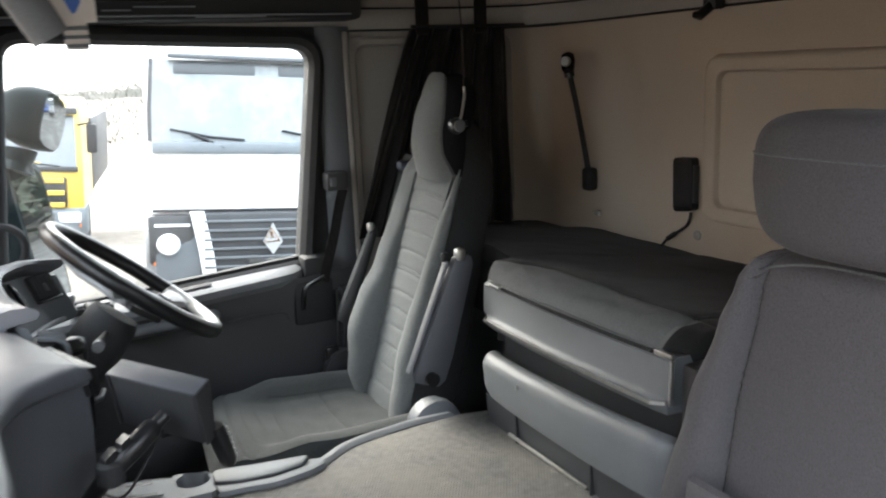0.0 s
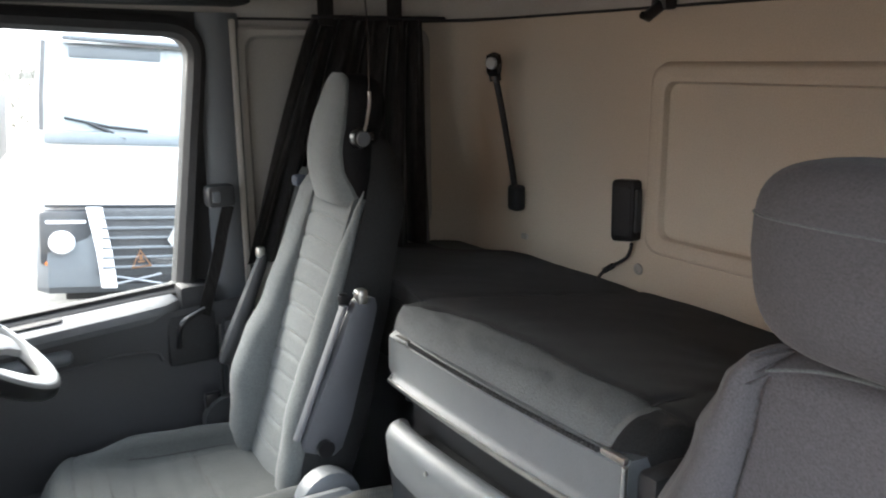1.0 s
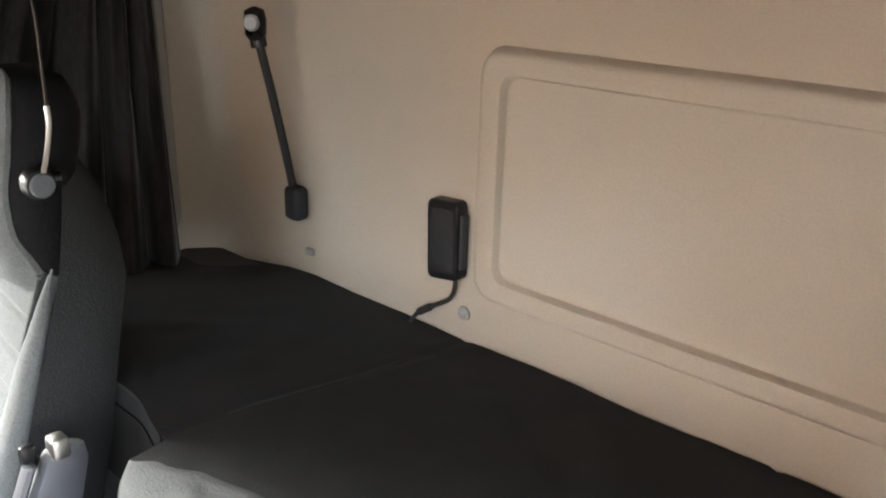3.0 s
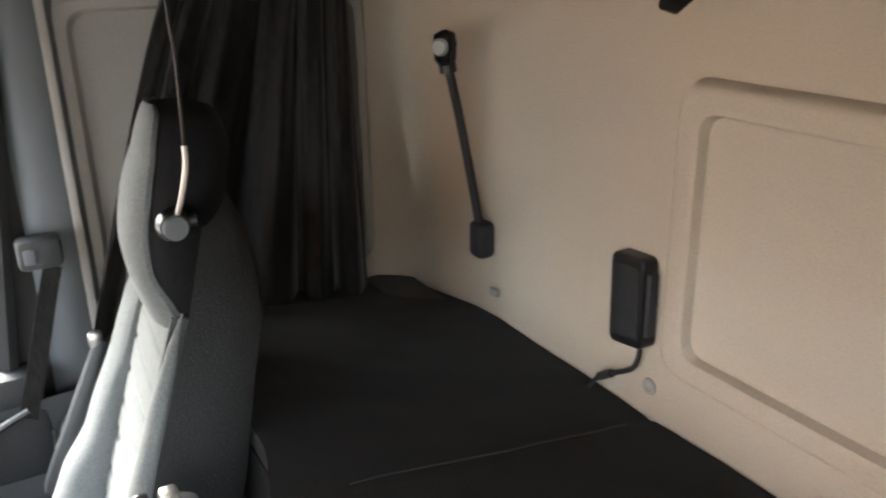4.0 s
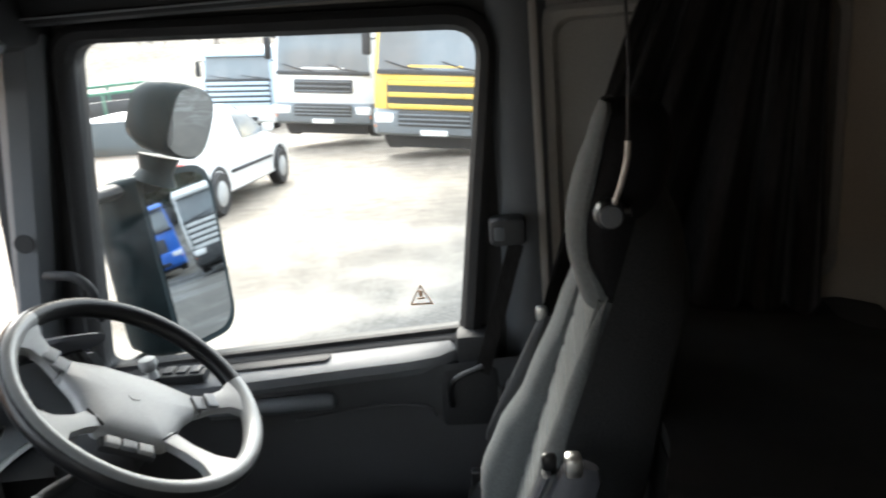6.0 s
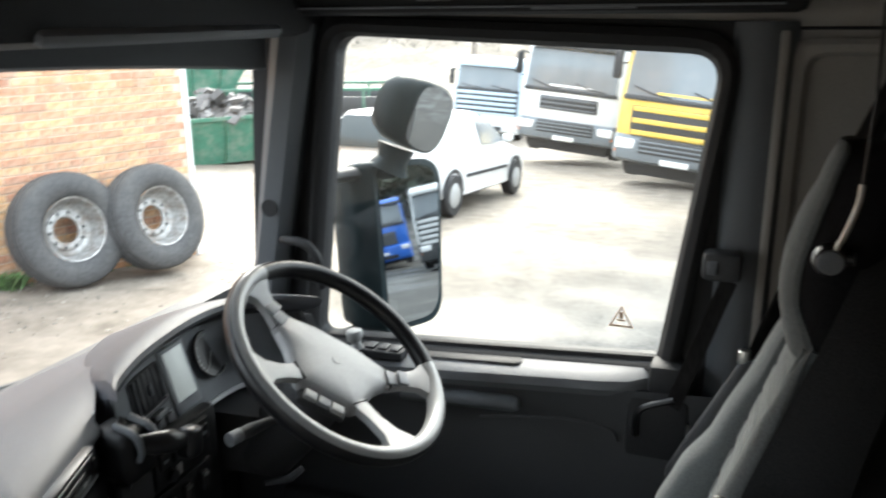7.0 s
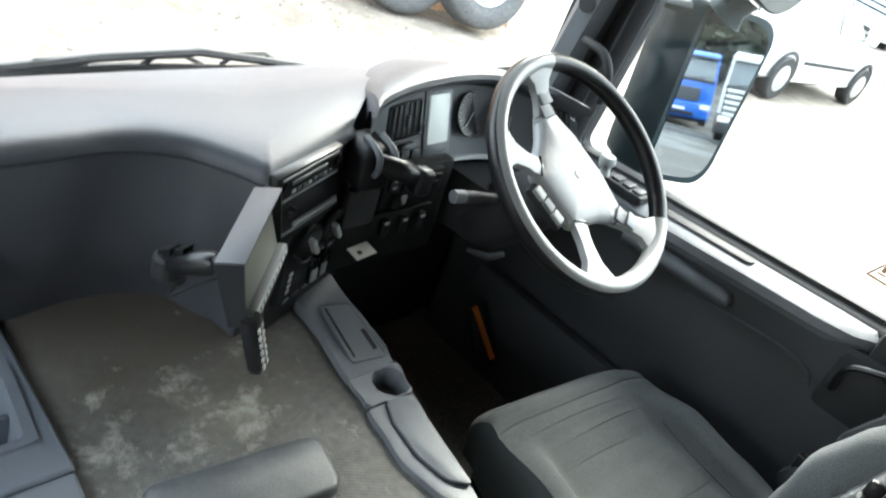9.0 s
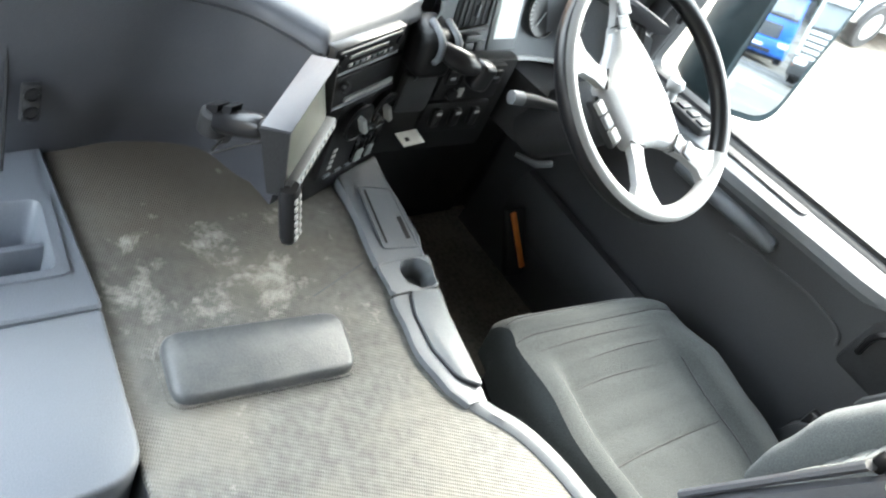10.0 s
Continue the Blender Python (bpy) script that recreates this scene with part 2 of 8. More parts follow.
M_SILVER = material("silver_grey_plastic", (0.33, 0.335, 0.33), 0.45, var=0.08, scale=300, bump=0.1)
M_WHITE = material("white_mark", (0.75, 0.75, 0.73), 0.6, var=0.05, scale=60, bump=0.0)
M_LCD = material("pale_display", (0.46, 0.48, 0.46), 0.3, var=0.03, scale=20, bump=0.0)
# Faint emission added to brighten the display, which was taken as unlit
M_LCD.node_tree.nodes["Principled BSDF"].inputs["Emission Color"].default_value = (0.9, 1.0, 0.98, 1)
M_LCD.node_tree.nodes["Principled BSDF"].inputs["Emission Strength"].default_value = 0.03
M_NAV = material("nav_screen_film", (0.12, 0.125, 0.11), 0.35, var=0.12, scale=12, bump=0.05, stain=0.5, stain_col=(0.19, 0.185, 0.155), stain_scale=9)
M_RED = material("red_mark", (0.55, 0.06, 0.04), 0.5, var=0.05, bump=0)
M_ORANGE = material("amber_reflector", (0.75, 0.20, 0.03), 0.4, var=0.1, bump=0)
M_BLUE = material("blue_card", (0.05, 0.13, 0.42), 0.6, var=0.1, bump=0)
M_CARD = material("pale_card", (0.66, 0.60, 0.55), 0.7, var=0.06, bump=0)
M_PAPER = material("paper_tag", (0.62, 0.62, 0.58), 0.75, var=0.06, bump=0)
for m_, k_ in ((M_CURT, 0.25), (M_CLOTH, 0.1), (M_CLOTH_LIT, 0.2), (M_CLOTH_SIDE, 0.15), (M_CLOTH_WARM, 0.1), (M_SHEET, 0.08)):
    m_.node_tree.nodes["Principled BSDF"].inputs["Sheen Weight"].default_value = k_
    m_.node_tree.nodes["Principled BSDF"].inputs["Sheen Roughness"].default_value = 0.35
# Teal in the base colour stands for the window glass's reflection
M_MIRH = material("mirror_housing_teal", (0.018, 0.029, 0.033), 0.4, var=0.12, scale=60, bump=0.05, spec=0.12)
M_GLASS = glass_material("clear_glass", (0.97, 0.985, 0.98))
M_MIRROR = material("mirror_silver", (0.40, 0.42, 0.43), 0.02, 1.0, var=0.0, bump=0)
for _n in [n for n in M_MIRROR.node_tree.nodes if n.type == "MAP_RANGE"]:
    _n.inputs["To Min"].default_value = min(_n.inputs["To Min"].default_value, 1.0)
M_MIRROR.node_tree.links.remove(M_MIRROR.node_tree.nodes["Principled BSDF"].inputs["Roughness"].links[0])

# ---- mesh helpers ----


def part(name, bm, mat_, parent=None, label="", smooth=True, loc=None):
    """One mesh object from a bmesh, under a thing or part."""
    me = bpy.data.meshes.new(name)
    bmesh.ops.recalc_face_normals(bm, faces=bm.faces)
    bm.to_mesh(me)
    bm.free()
    me.materials.append(mat_)
    if smooth:
        for p in me.polygons:
            p.use_smooth = True
        me.set_sharp_from_angle(angle=radians(38))
    ob = new(name, me)
    if parent is not None:
        ob.parent = parent
    if label:
        ob["label"] = label
    return ob


def empty(name, label, category, group="", kind="", at=(0, 0, 0)):
    e = new(name)
    e.location = at
    return tagged(e, label, category, group, kind)


def rbox(x0, x1, y0, y1, z0, z1, r=0.006, seg=2, bm=None):
    """A box with rounded edges, added to bm."""
    b2 = bmesh.new()
    bmesh.ops.create_cube(b2, size=1)
    for v in b2.verts:
        v.co = Vector(((x0 + x1) / 2 + v.co.x * (x1 - x0), (y0 + y1) / 2 + v.co.y * (y1 - y0), (z0 + z1) / 2 + v.co.z * (z1 - z0)))
    if r > 0:
        r = min(r, 0.48 * min(abs(x1 - x0), abs(y1 - y0), abs(z1 - z0)))
        bmesh.ops.bevel(b2, geom=list(b2.edges), offset=r, segments=seg, affect="EDGES", profile=0.5)
    return merge(bm, b2)


def merge(bm, b2):
    if bm is None:
        return b2
    me = bpy.data.meshes.new("tmp")
    b2.to_mesh(me)
    b2.free()
    bm.from_mesh(me)
    bpy.data.meshes.remove(me)
    return bm


def moved(bm, m):
    bm.transform(m)
    return bm


def loft(rings, cap=True, bm=None, closed=True):
    """Skin through rings of equal point counts."""
    bm = bm or bmesh.new()
    vs = [[bm.verts.new(p) for p in r] for r in rings]
    n = len(vs[0])
    for a, b in zip(vs, vs[1:]):
        for i in range(n if closed else n - 1):
            j = (i + 1) % n
            bm.faces.new((a[i], a[j], b[j], b[i]))
    if cap and closed:
        bm.faces.new(vs[0])
        bm.faces.new(list(reversed(vs[-1])))
    return bm


def tube(points, radius, n=8, bm=None, cap=True):
    """A round bar along points; radius: one or one a point."""
    pts = [Vector(p) for p in points]
    rad = radius if isinstance(radius, (list, tuple)) else [radius] * len(pts)
    rings = []
    up = None
    for i, p in enumerate(pts):
        d = (pts[min(i + 1, len(pts) - 1)] - pts[max(i - 1, 0)]).normalized()
        if up is None:
            up = Vector((0, 0, 1)) if abs(d.z) < 0.9 else Vector((1, 0, 0))
        s = d.cross(up).normalized()
        up = s.cross(d).normalized()
        rings.append([p + rad[i] * (math.cos(2 * math.pi * k / n) * s + math.sin(2 * math.pi * k / n) * up) for k in range(n)])
    return loft(rings, cap, bm)


def smooth_path(points, k=6):
    """Catmull-Rom points through a few given ones."""
    P = [Vector(p) for p in points]
    P = [P[0] * 2 - P[1]] + P + [P[-1] * 2 - P[-2]]
    out = []
    for i in range(1, len(P) - 2):
        a, b, c, d = P[i - 1:i + 3]
        for s in range(k):
            t = s / k
            out.append(0.5 * ((2 * b) + (c - a) * t + (2 * a - 5 * b + 4 * c - d) * t * t + (3 * b - a - 3 * c + d) * t ** 3))
    out.append(P[-2])
    return out


def disc(center, axis, r, depth, n=24, bm=None, r2=None):
    """A short round drum from center along axis."""
    c, a = Vector(center), Vector(axis).normalized()
    return tube([c, c + a * depth], [r, r if r2 is None else r2], n, bm)


def roundpoly(corners, radii, n=5):
    """2D polygon with rounded corners, n + 1 points a corner."""
    out = []
    k = len(corners)
    for i in range(k):
        p = Vector(corners[i]).to_2d()
        a = (Vector(corners[i - 1]).to_2d() - p).normalized()
        b = (Vector(corners[(i + 1) % k]).to_2d() - p).normalized()
        r = radii[i] if isinstance(radii, (list, tuple)) else radii
        half = math.acos(max(-1, min(1, a.dot(b)))) / 2
        d = r / math.tan(half)
        p0, p1 = p + a * d, p + b * d
        for j in range(n + 1):
            t = j / n
            out.append((1 - t) ** 2 * p0 + 2 * t * (1 - t) * p + t * t * p1)
    return out


def slab(poly, axis, lo, hi, bevel=0.0, bm=None):
    """A 2D outline pushed out along an axis (x: points are y,z; y: x,z; z: x,y), with a chamfered face at hi."""
    def put(p, v):
        return Vector((v, p[0], p[1])) if axis == "x" else Vector((p[0], v, p[1])) if axis == "y" else Vector((p[0], p[1], v))
    c = sum((Vector(p).to_2d() for p in poly), Vector((0, 0))) / len(poly)
    rings = [[put(p, lo) for p in poly]]
    if bevel > 0:
        s = 1 if hi > lo else -1
        for k in range(0, 4):
            a = math.pi / 2 * k / 3
            inset, out = bevel * (1 - math.cos(a)), bevel * (1 - math.sin(a))
            rings.append([put(Vector(p).to_2d() + (c - Vector(p).to_2d()).normalized() * inset, hi - s * out) for p in poly])
    else:
        rings.append([put(p, hi) for p in poly])
    return loft(rings, True, bm)


def ring_wall(outer, inner, axis, lo, hi, bm=None):
    """A slab with an opening: outer and inner outlines of equal counts."""
    def put(p, v):
        return Vector((v, p[0], p[1])) if axis == "x" else Vector((p[0], v, p[1])) if axis == "y" else Vector((p[0], p[1], v))
    bm = bm or bmesh.new()
    R = [[bm.verts.new(put(p, v)) for p in poly] for poly, v in ((outer, lo), (inner, lo), (inner, hi), (outer, hi))]
    n = len(outer)
    for a, b in zip(R, R[1:] + R[:1]):
        for i in range(n):
            j = (i + 1) % n
            bm.faces.new((a[i], a[j], b[j], b[i]))
    return bm


def sheet(fn, nu, nv, bm=None):
    """A grid surface; fn(u, v) with u, v in 0..1."""
    bm = bm or bmesh.new()
    g = [[bm.verts.new(fn(i / nu, j / nv)) for j in range(nv + 1)] for i in range(nu + 1)]
    for i in range(nu):
        for j in range(nv):
            bm.faces.new((g[i][j], g[i + 1][j], g[i + 1][j + 1], g[i][j + 1]))
    return bm


def cushion(front, back, nu, nv, bm=None):
    """A closed pad between two grid surfaces that share their outline."""
    bm = bm or bmesh.new()
    A = [[bm.verts.new(front(i / nu, j / nv)) for j in range(nv + 1)] for i in range(nu + 1)]
    B = [[bm.verts.new(back(i / nu, j / nv)) for j in range(nv + 1)] for i in range(nu + 1)]
    for g, f in ((A, 1), (B, 0)):
        for i in range(nu):
            for j in range(nv):
                q = (g[i][j], g[i + 1][j], g[i + 1][j + 1], g[i][j + 1])
                bm.faces.new(q if f else tuple(reversed(q)))
    edge = [(i, 0) for i in range(nu)] + [(nu, j) for j in range(nv)] + [(i, nv) for i in range(nu, 0, -1)] + [(0, j) for j in range(nv, 0, -1)]
    for a, b in zip(edge, edge[1:] + edge[:1]):
        bm.faces.new((A[b[0]][b[1]], A[a[0]][a[1]], B[a[0]][a[1]], B[b[0]][b[1]]))
    return bm


def lerp(a, b, t):
    return a + (b - a) * t


def table(xs, t):
    """Smooth reading of (t, value) pairs."""
    for (a, va), (b, vb) in zip(xs, xs[1:]):
        if t <= b:
            k = max(0, min(1, (t - a) / (b - a)))
            return lerp(va, vb, k * k * (3 - 2 * k))
    return xs[-1][1]

# ---- the cab: floor, walls, roof, door ----
FZ = 0.10      # cab floor
MZ = 0.632     # tunnel mat
GX = 1.042     # side glass


def structure(name, bm, m, label, cat, smooth=True):
    return tagged(part(name, bm, m, None, smooth=smooth), label, cat, kind="structure")


floor = structure("floor", rbox(-1.1, 1.1, -0.06, 2.02, FZ - 0.05, FZ, 0), M_FLOOR, "dark rubber cab floor with dusty scuffs", "floor")

# rear wall with a pressed panel, rounded into the side
def rear_fn(u, v):
    x = lerp(-1.09, 1.09, u)
    z = lerp(0.35, 1.545, v)
    y = 0.0
    d = abs(x) - 0.93
    if d > 0:
        y += 0.16 * (d / 0.16) ** 2
    return Vector((x, y, z))


bm = cushion(rear_fn, lambda u, v: rear_fn(u, v) + Vector((0, -0.05, 0)), 64, 12)
wall_rear = structure("wall_rear", bm, M_WALL, "beige vinyl rear wall of the cab with a pressed panel", "wall")
outer = roundpoly([(-0.95, 1.015), (0.243, 1.015), (0.243, 1.424), (-0.95, 1.424)], 0.045, 6)
inner = roundpoly([(-0.91, 1.048), (0.205, 1.048), (0.205, 1.392), (-0.91, 1.392)], 0.03, 6)
bm = bmesh.new()
def _p(poly, y):
    return [Vector((p[0], y, p[1])) for p in poly]
def _shrink(poly, d):
    c = Vector((-0.35, 1.22))
    return [Vector((p[0] - d * (1 if p[0] > c.x else -1), p[1] - d * (1 if p[1] > c.y else -1))) for p in poly]
loft([_p(_shrink(outer, -0.010), 0.0005), _p(_shrink(outer, -0.007), 0.008), _p(_shrink(outer, -0.004), 0.018), _p(_shrink(outer, 0.001), 0.023), _p(_shrink(outer, 0.006), 0.024), _p(_shrink(outer, 0.013), 0.024), _p(_shrink(inner, -0.013), 0.024), _p(_shrink(inner, -0.005), 0.024), _p(_shrink(inner, -0.001), 0.022),
      _p(_shrink(inner, 0.001), 0.016), _p(_shrink(inner, 0.003), 0.007), _p(_shrink(inner, 0.007), 0.004)], False, bm)
bm.faces.new([bm.verts.new(p) for p in _p(_shrink(inner, 0.007), 0.004)])
bmesh.ops.remove_doubles(bm, verts=bm.verts[:], dist=1e-5)
panel = part("pressed_panel", bm, M_WALL, wall_rear, "raised rounded frame round a flat field")

# band and roof above
def band_fn(y_off, zlo, zhi, bulge):
    def fn(u, v):
        path = [(1.05, 1.9), (1.05, 0.3), (0.98, 0.09), (0.8, 0.0), (-0.8, 0.0), (-0.98, 0.09), (-1.05, 0.3), (-1.05, 1.9)]
        k = u * (len(path) - 1)
        i = min(int(k), len(path) - 2)
        p = Vector(path[i]).lerp(Vector(path[i + 1]), k - i)
        c = Vector((0, 0.95))
        q = p + (c - p).normalized() * (y_off + bulge * math.sin(v * math.pi))
        return Vector((q.x, q.y, lerp(zlo, zhi, v)))
    return fn


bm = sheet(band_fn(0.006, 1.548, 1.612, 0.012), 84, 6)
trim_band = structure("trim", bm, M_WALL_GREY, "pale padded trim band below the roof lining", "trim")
bm = sheet(band_fn(0.0, 1.612, 1.95, -0.02), 84, 8)
upper = structure("wall_upper", bm, M_CEIL, "fawn roof lining above the trim band", "wall")
ceiling = structure("ceiling", rbox(-1.08, 1.08, -0.05, 2.0, 1.95, 2.0, 0.0), M_CEIL, "fawn cloth ceiling of the cab", "ceiling")
for z in (1.548, 1.612):
    bm = tube([Vector((p.x, p.y, z)) for p in [band_fn(0.007, 1, 1, 0)(i / 60, 0) for i in range(61)]], 0.0035, 6)
    structure("seam", bm, M_BLACK_MATT, "dark shadow seam along the trim band", "trim")

# right wall: door frame, pillars, side panel
W_IN = roundpoly([(0.796, 1.500), (0.878, 0.884), (1.672, 0.834), (1.588, 1.536)], [0.055, 0.012, 0.03, 0.05], 6)
W_MID = roundpoly([(0.752, 1.545), (0.836, 0.866), (1.70, 0.812), (1.622, 1.575)], [0.10, 0.02, 0.03, 0.07], 6)
W_OUT = roundpoly([(0.735, 1.56), (0.735, 0.80), (1.85, 0.80), (1.80, 1.585)], [0.01, 0.01, 0.01, 0.01], 6)
bm = ring_wall(W_OUT, W_IN, "x", 1.03, 1.075)
wall_right = structure("wall_right", bm, M_BLACK_MATT, "black door frame round the side window", "wall")
bm = bmesh.new()
lip = [(W_MID, 1.032), (W_MID, 1.008), ([a.lerp(b, 0.35) for a, b in zip(W_MID, W_IN)], 1.0), ([a.lerp(b, 0.75) for a, b in zip(W_MID, W_IN)], 1.008), (W_IN, 1.03)]
loft([[Vector((x, p[0], p[1])) for p in poly] for poly, x in lip], False, bm)
part("window_seal", bm, M_RUBBER, wall_right, "black rubber window surround")
win = tagged(part("window_1", slab(W_IN, "x", GX - 0.002, GX + 0.002), M_GLASS, None, smooth=False), "clear side window glass in the driver's door", "window", kind="structure")
win.visible_shadow = False

# rear side panel behind the door
def side_fn(u, v):
    y = lerp(0.02, 0.70, u)
    z = lerp(0.35, 1.545, v)
    x = 1.055
    if y < 0.16:
        x = 1.055 + 0.03
    return Vector((x, y, z))


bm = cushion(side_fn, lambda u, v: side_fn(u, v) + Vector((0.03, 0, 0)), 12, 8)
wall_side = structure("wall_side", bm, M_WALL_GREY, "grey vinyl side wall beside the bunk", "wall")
po = roundpoly([(0.690, 1.53), (0.10, 1.53), (0.10, 0.95), (0.690, 0.90)], 0.05, 6)
pi_ = roundpoly([(0.645, 1.50), (0.13, 1.50), (0.13, 1.0), (0.645, 0.95)], 0.04, 6)
bm = bmesh.new()
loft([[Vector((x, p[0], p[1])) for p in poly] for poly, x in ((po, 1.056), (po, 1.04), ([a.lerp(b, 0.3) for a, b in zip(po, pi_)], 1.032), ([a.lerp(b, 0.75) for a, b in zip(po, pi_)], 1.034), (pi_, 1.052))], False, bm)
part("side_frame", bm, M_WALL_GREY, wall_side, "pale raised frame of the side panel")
# pillar cover strip between door and panel
bm = sheet(lambda u, v: Vector((1.045 - 0.035 * math.sin(u * math.pi) ** 0.6, lerp(0.665, 0.79, u) + (0.0 if v > 0.3 else 0.05 * (0.3 - v)), lerp(0.55, 1.56, v))), 10, 12)
pillar = structure("pillar_1", bm, M_PLASTIC, "dark grey pillar cover behind the driver's door", "pillar")
bm = rbox(1.008, 1.020, 0.684, 0.700, 0.86, 1.545, 0.005)
part("edge_strip", moved(bm, Matrix.Identity(4)), M_WALL_GREY, pillar, "pale edge strip of the pillar cover")

# header above the side window with its shelf
hd = structure("header_right", rbox(0.93, 1.06, 0.66, 1.9, 1.575, 1.90, 0.02), M_BLACK_MATT, "black header panel above the side window", "trim")
for y0, y1, z in ((1.131, 1.284, 1.612), (1.291, 1.36, 1.604), (0.945, 1.133, 1.586)):
    part("strip", rbox(0.9245, 0.932, y0, y1, z - 0.002, z + 0.002, 0.001), M_PLASTIC_MID, hd, "thin pale strip")
part("rail", rbox(0.922, 0.935, 0.70, 1.75, 1.588, 1.592, 0.001), M_PLASTIC_MID, hd, "thin bright seam along the header")
part("pocket", rbox(0.915, 0.934, 1.20, 1.42, 1.625, 1.66, 0.006), M_BLACK, hd, "black recess grip")
part("pocket", rbox(0.915, 0.934, 1.02, 1.16, 1.63, 1.66, 0.006), M_PLASTIC, hd, "grey switch strip")

# left wall with the open doorway, front and header, to close the cab
D_OUT = roundpoly([(0.0, 1.90), (0.0, 0.05), (2.02, 0.05), (1.95, 1.90)], 0.01, 6)
D_IN = roundpoly([(0.82, 1.56), (0.82, 0.12), (1.86, 0.12), (1.68, 1.56)], [0.06, 0.05, 0.12, 0.06], 6)
structure("wall_left", ring_wall(D_OUT, D_IN, "x", -1.11, -1.055), M_DARK, "dark left cab wall with the open doorway", "wall")
structure("wall_right_low", rbox(1.06, 1.10, -0.05, 0.735, 0.05, 0.36, 0.0), M_DARK, "dark lower cab side", "wall")
structure("wall_front", rbox(-1.1, 1.1, 1.96, 2.02, 0.05, 0.90, 0.0), M_DARK, "dark bulkhead below the windscreen", "wall")
structure("header_front", rbox(-1.06, 1.06, 1.62, 1.98, 1.535, 1.95, 0.03), M_BLACK_MATT, "black overhead shelf above the windscreen", "trim")

# windscreen and its pillars
bm = sheet(lambda u, v: Vector((lerp(-1.02, 1.02, u), lerp(2.0, 1.86, v) - 0.10 * (2 * u - 1) ** 2, lerp(0.86, 1.56, v))), 24, 4)
ws = tagged(part("window_2", bm, M_GLASS), "wide clear windscreen", "window", kind="structure")
ws.visible_shadow = False
for s in (1, -1):
    rings = []
    for k in range(7):
        t = k / 6
        yb, z = lerp(1.765, 1.62, t), lerp(0.80, 1.56, t)
        xa, xb = s * lerp(0.968, 0.955, t), s * 1.075
        yf = lerp(1.842, 1.713, t)
        rings.append([Vector((xa, yb + 0.02, z)), Vector((xa - s * 0.006, yb + 0.06, z)), Vector((xa - s * 0.002, yf - 0.03, z)), Vector((xa + s * 0.016, yf, z)), Vector((xb, yf + 0.05, z)), Vector((xb, yb + 0.01, z)), Vector((xa + s * 0.03, yb, z))])
    structure("pillar_2" if s > 0 else "pillar_3", loft(rings), M_PLASTIC, "dark grey windscreen pillar cover", "pillar")
cap = part("cap", disc((0.962, 1.741, 1.158), (-1, -0.12, 0), 0.020, 0.006, 20), M_BLACK_MATT, bpy.data.objects["pillar_2"], "round black screw cap")
gh = part("grab_handle", tube(smooth_path([(0.965, 1.715, 1.085), (0.942, 1.69, 1.092), (0.935, 1.64, 1.088), (0.935, 1.612, 1.06), (0.945, 1.61, 1.02), (0.975, 1.625, 0.98)]), 0.010, 10), M_BLACK_MATT, bpy.data.objects["pillar_2"], "black bent grab handle")
rings = []
for x in np.linspace(-0.98, 0.95, 17):
    y, z = 1.80 - 0.09 * x * x, 1.502 - 0.042 * x * x
    rings.append([Vector((x, y + dy, z + dz)) for dy, dz in ((0.0, 0.006), (0.008, 0.0), (0.022, 0.0), (0.03, 0.006), (0.03, 0.11), (0.0, 0.11))])
structure("blind", loft(rings), M_PLASTIC, "grey roller blind edge along the top of the windscreen", "blind")

# driver's door inner panel
def door_sill_z(y):
    return lerp(0.872, 0.820, (y - 0.87) / 0.8)


door = empty("door_1", "dark grey door trim with a pale worn sill ledge", "door", kind="structure", at=(1.0, 1.2, FZ))
DO = Matrix.Translation((-1.0, -1.2, -FZ))
def dpart(name, bm, m, label="", parent=None):
    return part(name, moved(bm, DO) if parent is None else moved(bm, DO), m, parent or door, label)


# ledge with a slot: cross-section along y
def ledge_ring(y, x_in):
    z = door_sill_z(y)
    return [Vector(p) for p in ((1.04, y, z + 0.004), (1.02, y, z + 0.006), (x_in + 0.02, y, z - 0.004), (x_in + 0.004, y, z - 0.012), (x_in, y, z - 0.030), (x_in + 0.008, y, z - 0.046), (1.04, y, z - 0.05))]


rings = [ledge_ring(y, table([(0.79, 1.015), (0.885, 0.985), (0.91, 0.956), (1.0, 0.945), (1.4, 0.935), (1.7, 0.93)], y)) for y in np.linspace(0.885, 1.72, 24)]
ledge = dpart("sill_ledge", loft(rings), M_LEDGE, "grey worn sill ledge")
# slot: a dark tray let into the ledge
sl = roundpoly([(0.972, 1.155), (1.004, 1.155), (1.004, 1.40), (0.972, 1.40)], 0.014, 5)
bm = bmesh.new()
loft([[Vector((p[0], p[1], door_sill_z(p[1]) + dz)) for p in poly] for poly, dz in ((sl, 0.0035), ([p + Vector((0.002, 0)) for p in sl], 0.0045))], True, bm)
dpart("sill_slot", bm, M_BLACK_MATT, "dark recessed slot in the ledge")
dpart("glass_seal", loft([[Vector((x, y, door_sill_z(y) + dz)) for x, dz in ((1.022, 0.003), (1.024, 0.020), (1.034, 0.022), (1.036, 0.003))] for y in np.linspace(0.86, 1.69, 10)]), M_RUBBER, "black rubber glass seal")
# main trim panel with a swell and a lower pocket line
def trim_fn(u, v):
    y = lerp(0.735, 1.90, u)
    z = lerp(FZ + 0.02, door_sill_z(y) - 0.03, v)
    x = 0.985 + 0.022 * math.sin(v * 5.2) * (0.4 + 0.6 * u)
    if v > 0.86:
        x -= 0.02 * (v - 0.86) / 0.14
    return Vector((x, y, z))


dpart("trim_panel", sheet(trim_fn, 30, 30), M_DOOR, "dark moulded door trim")
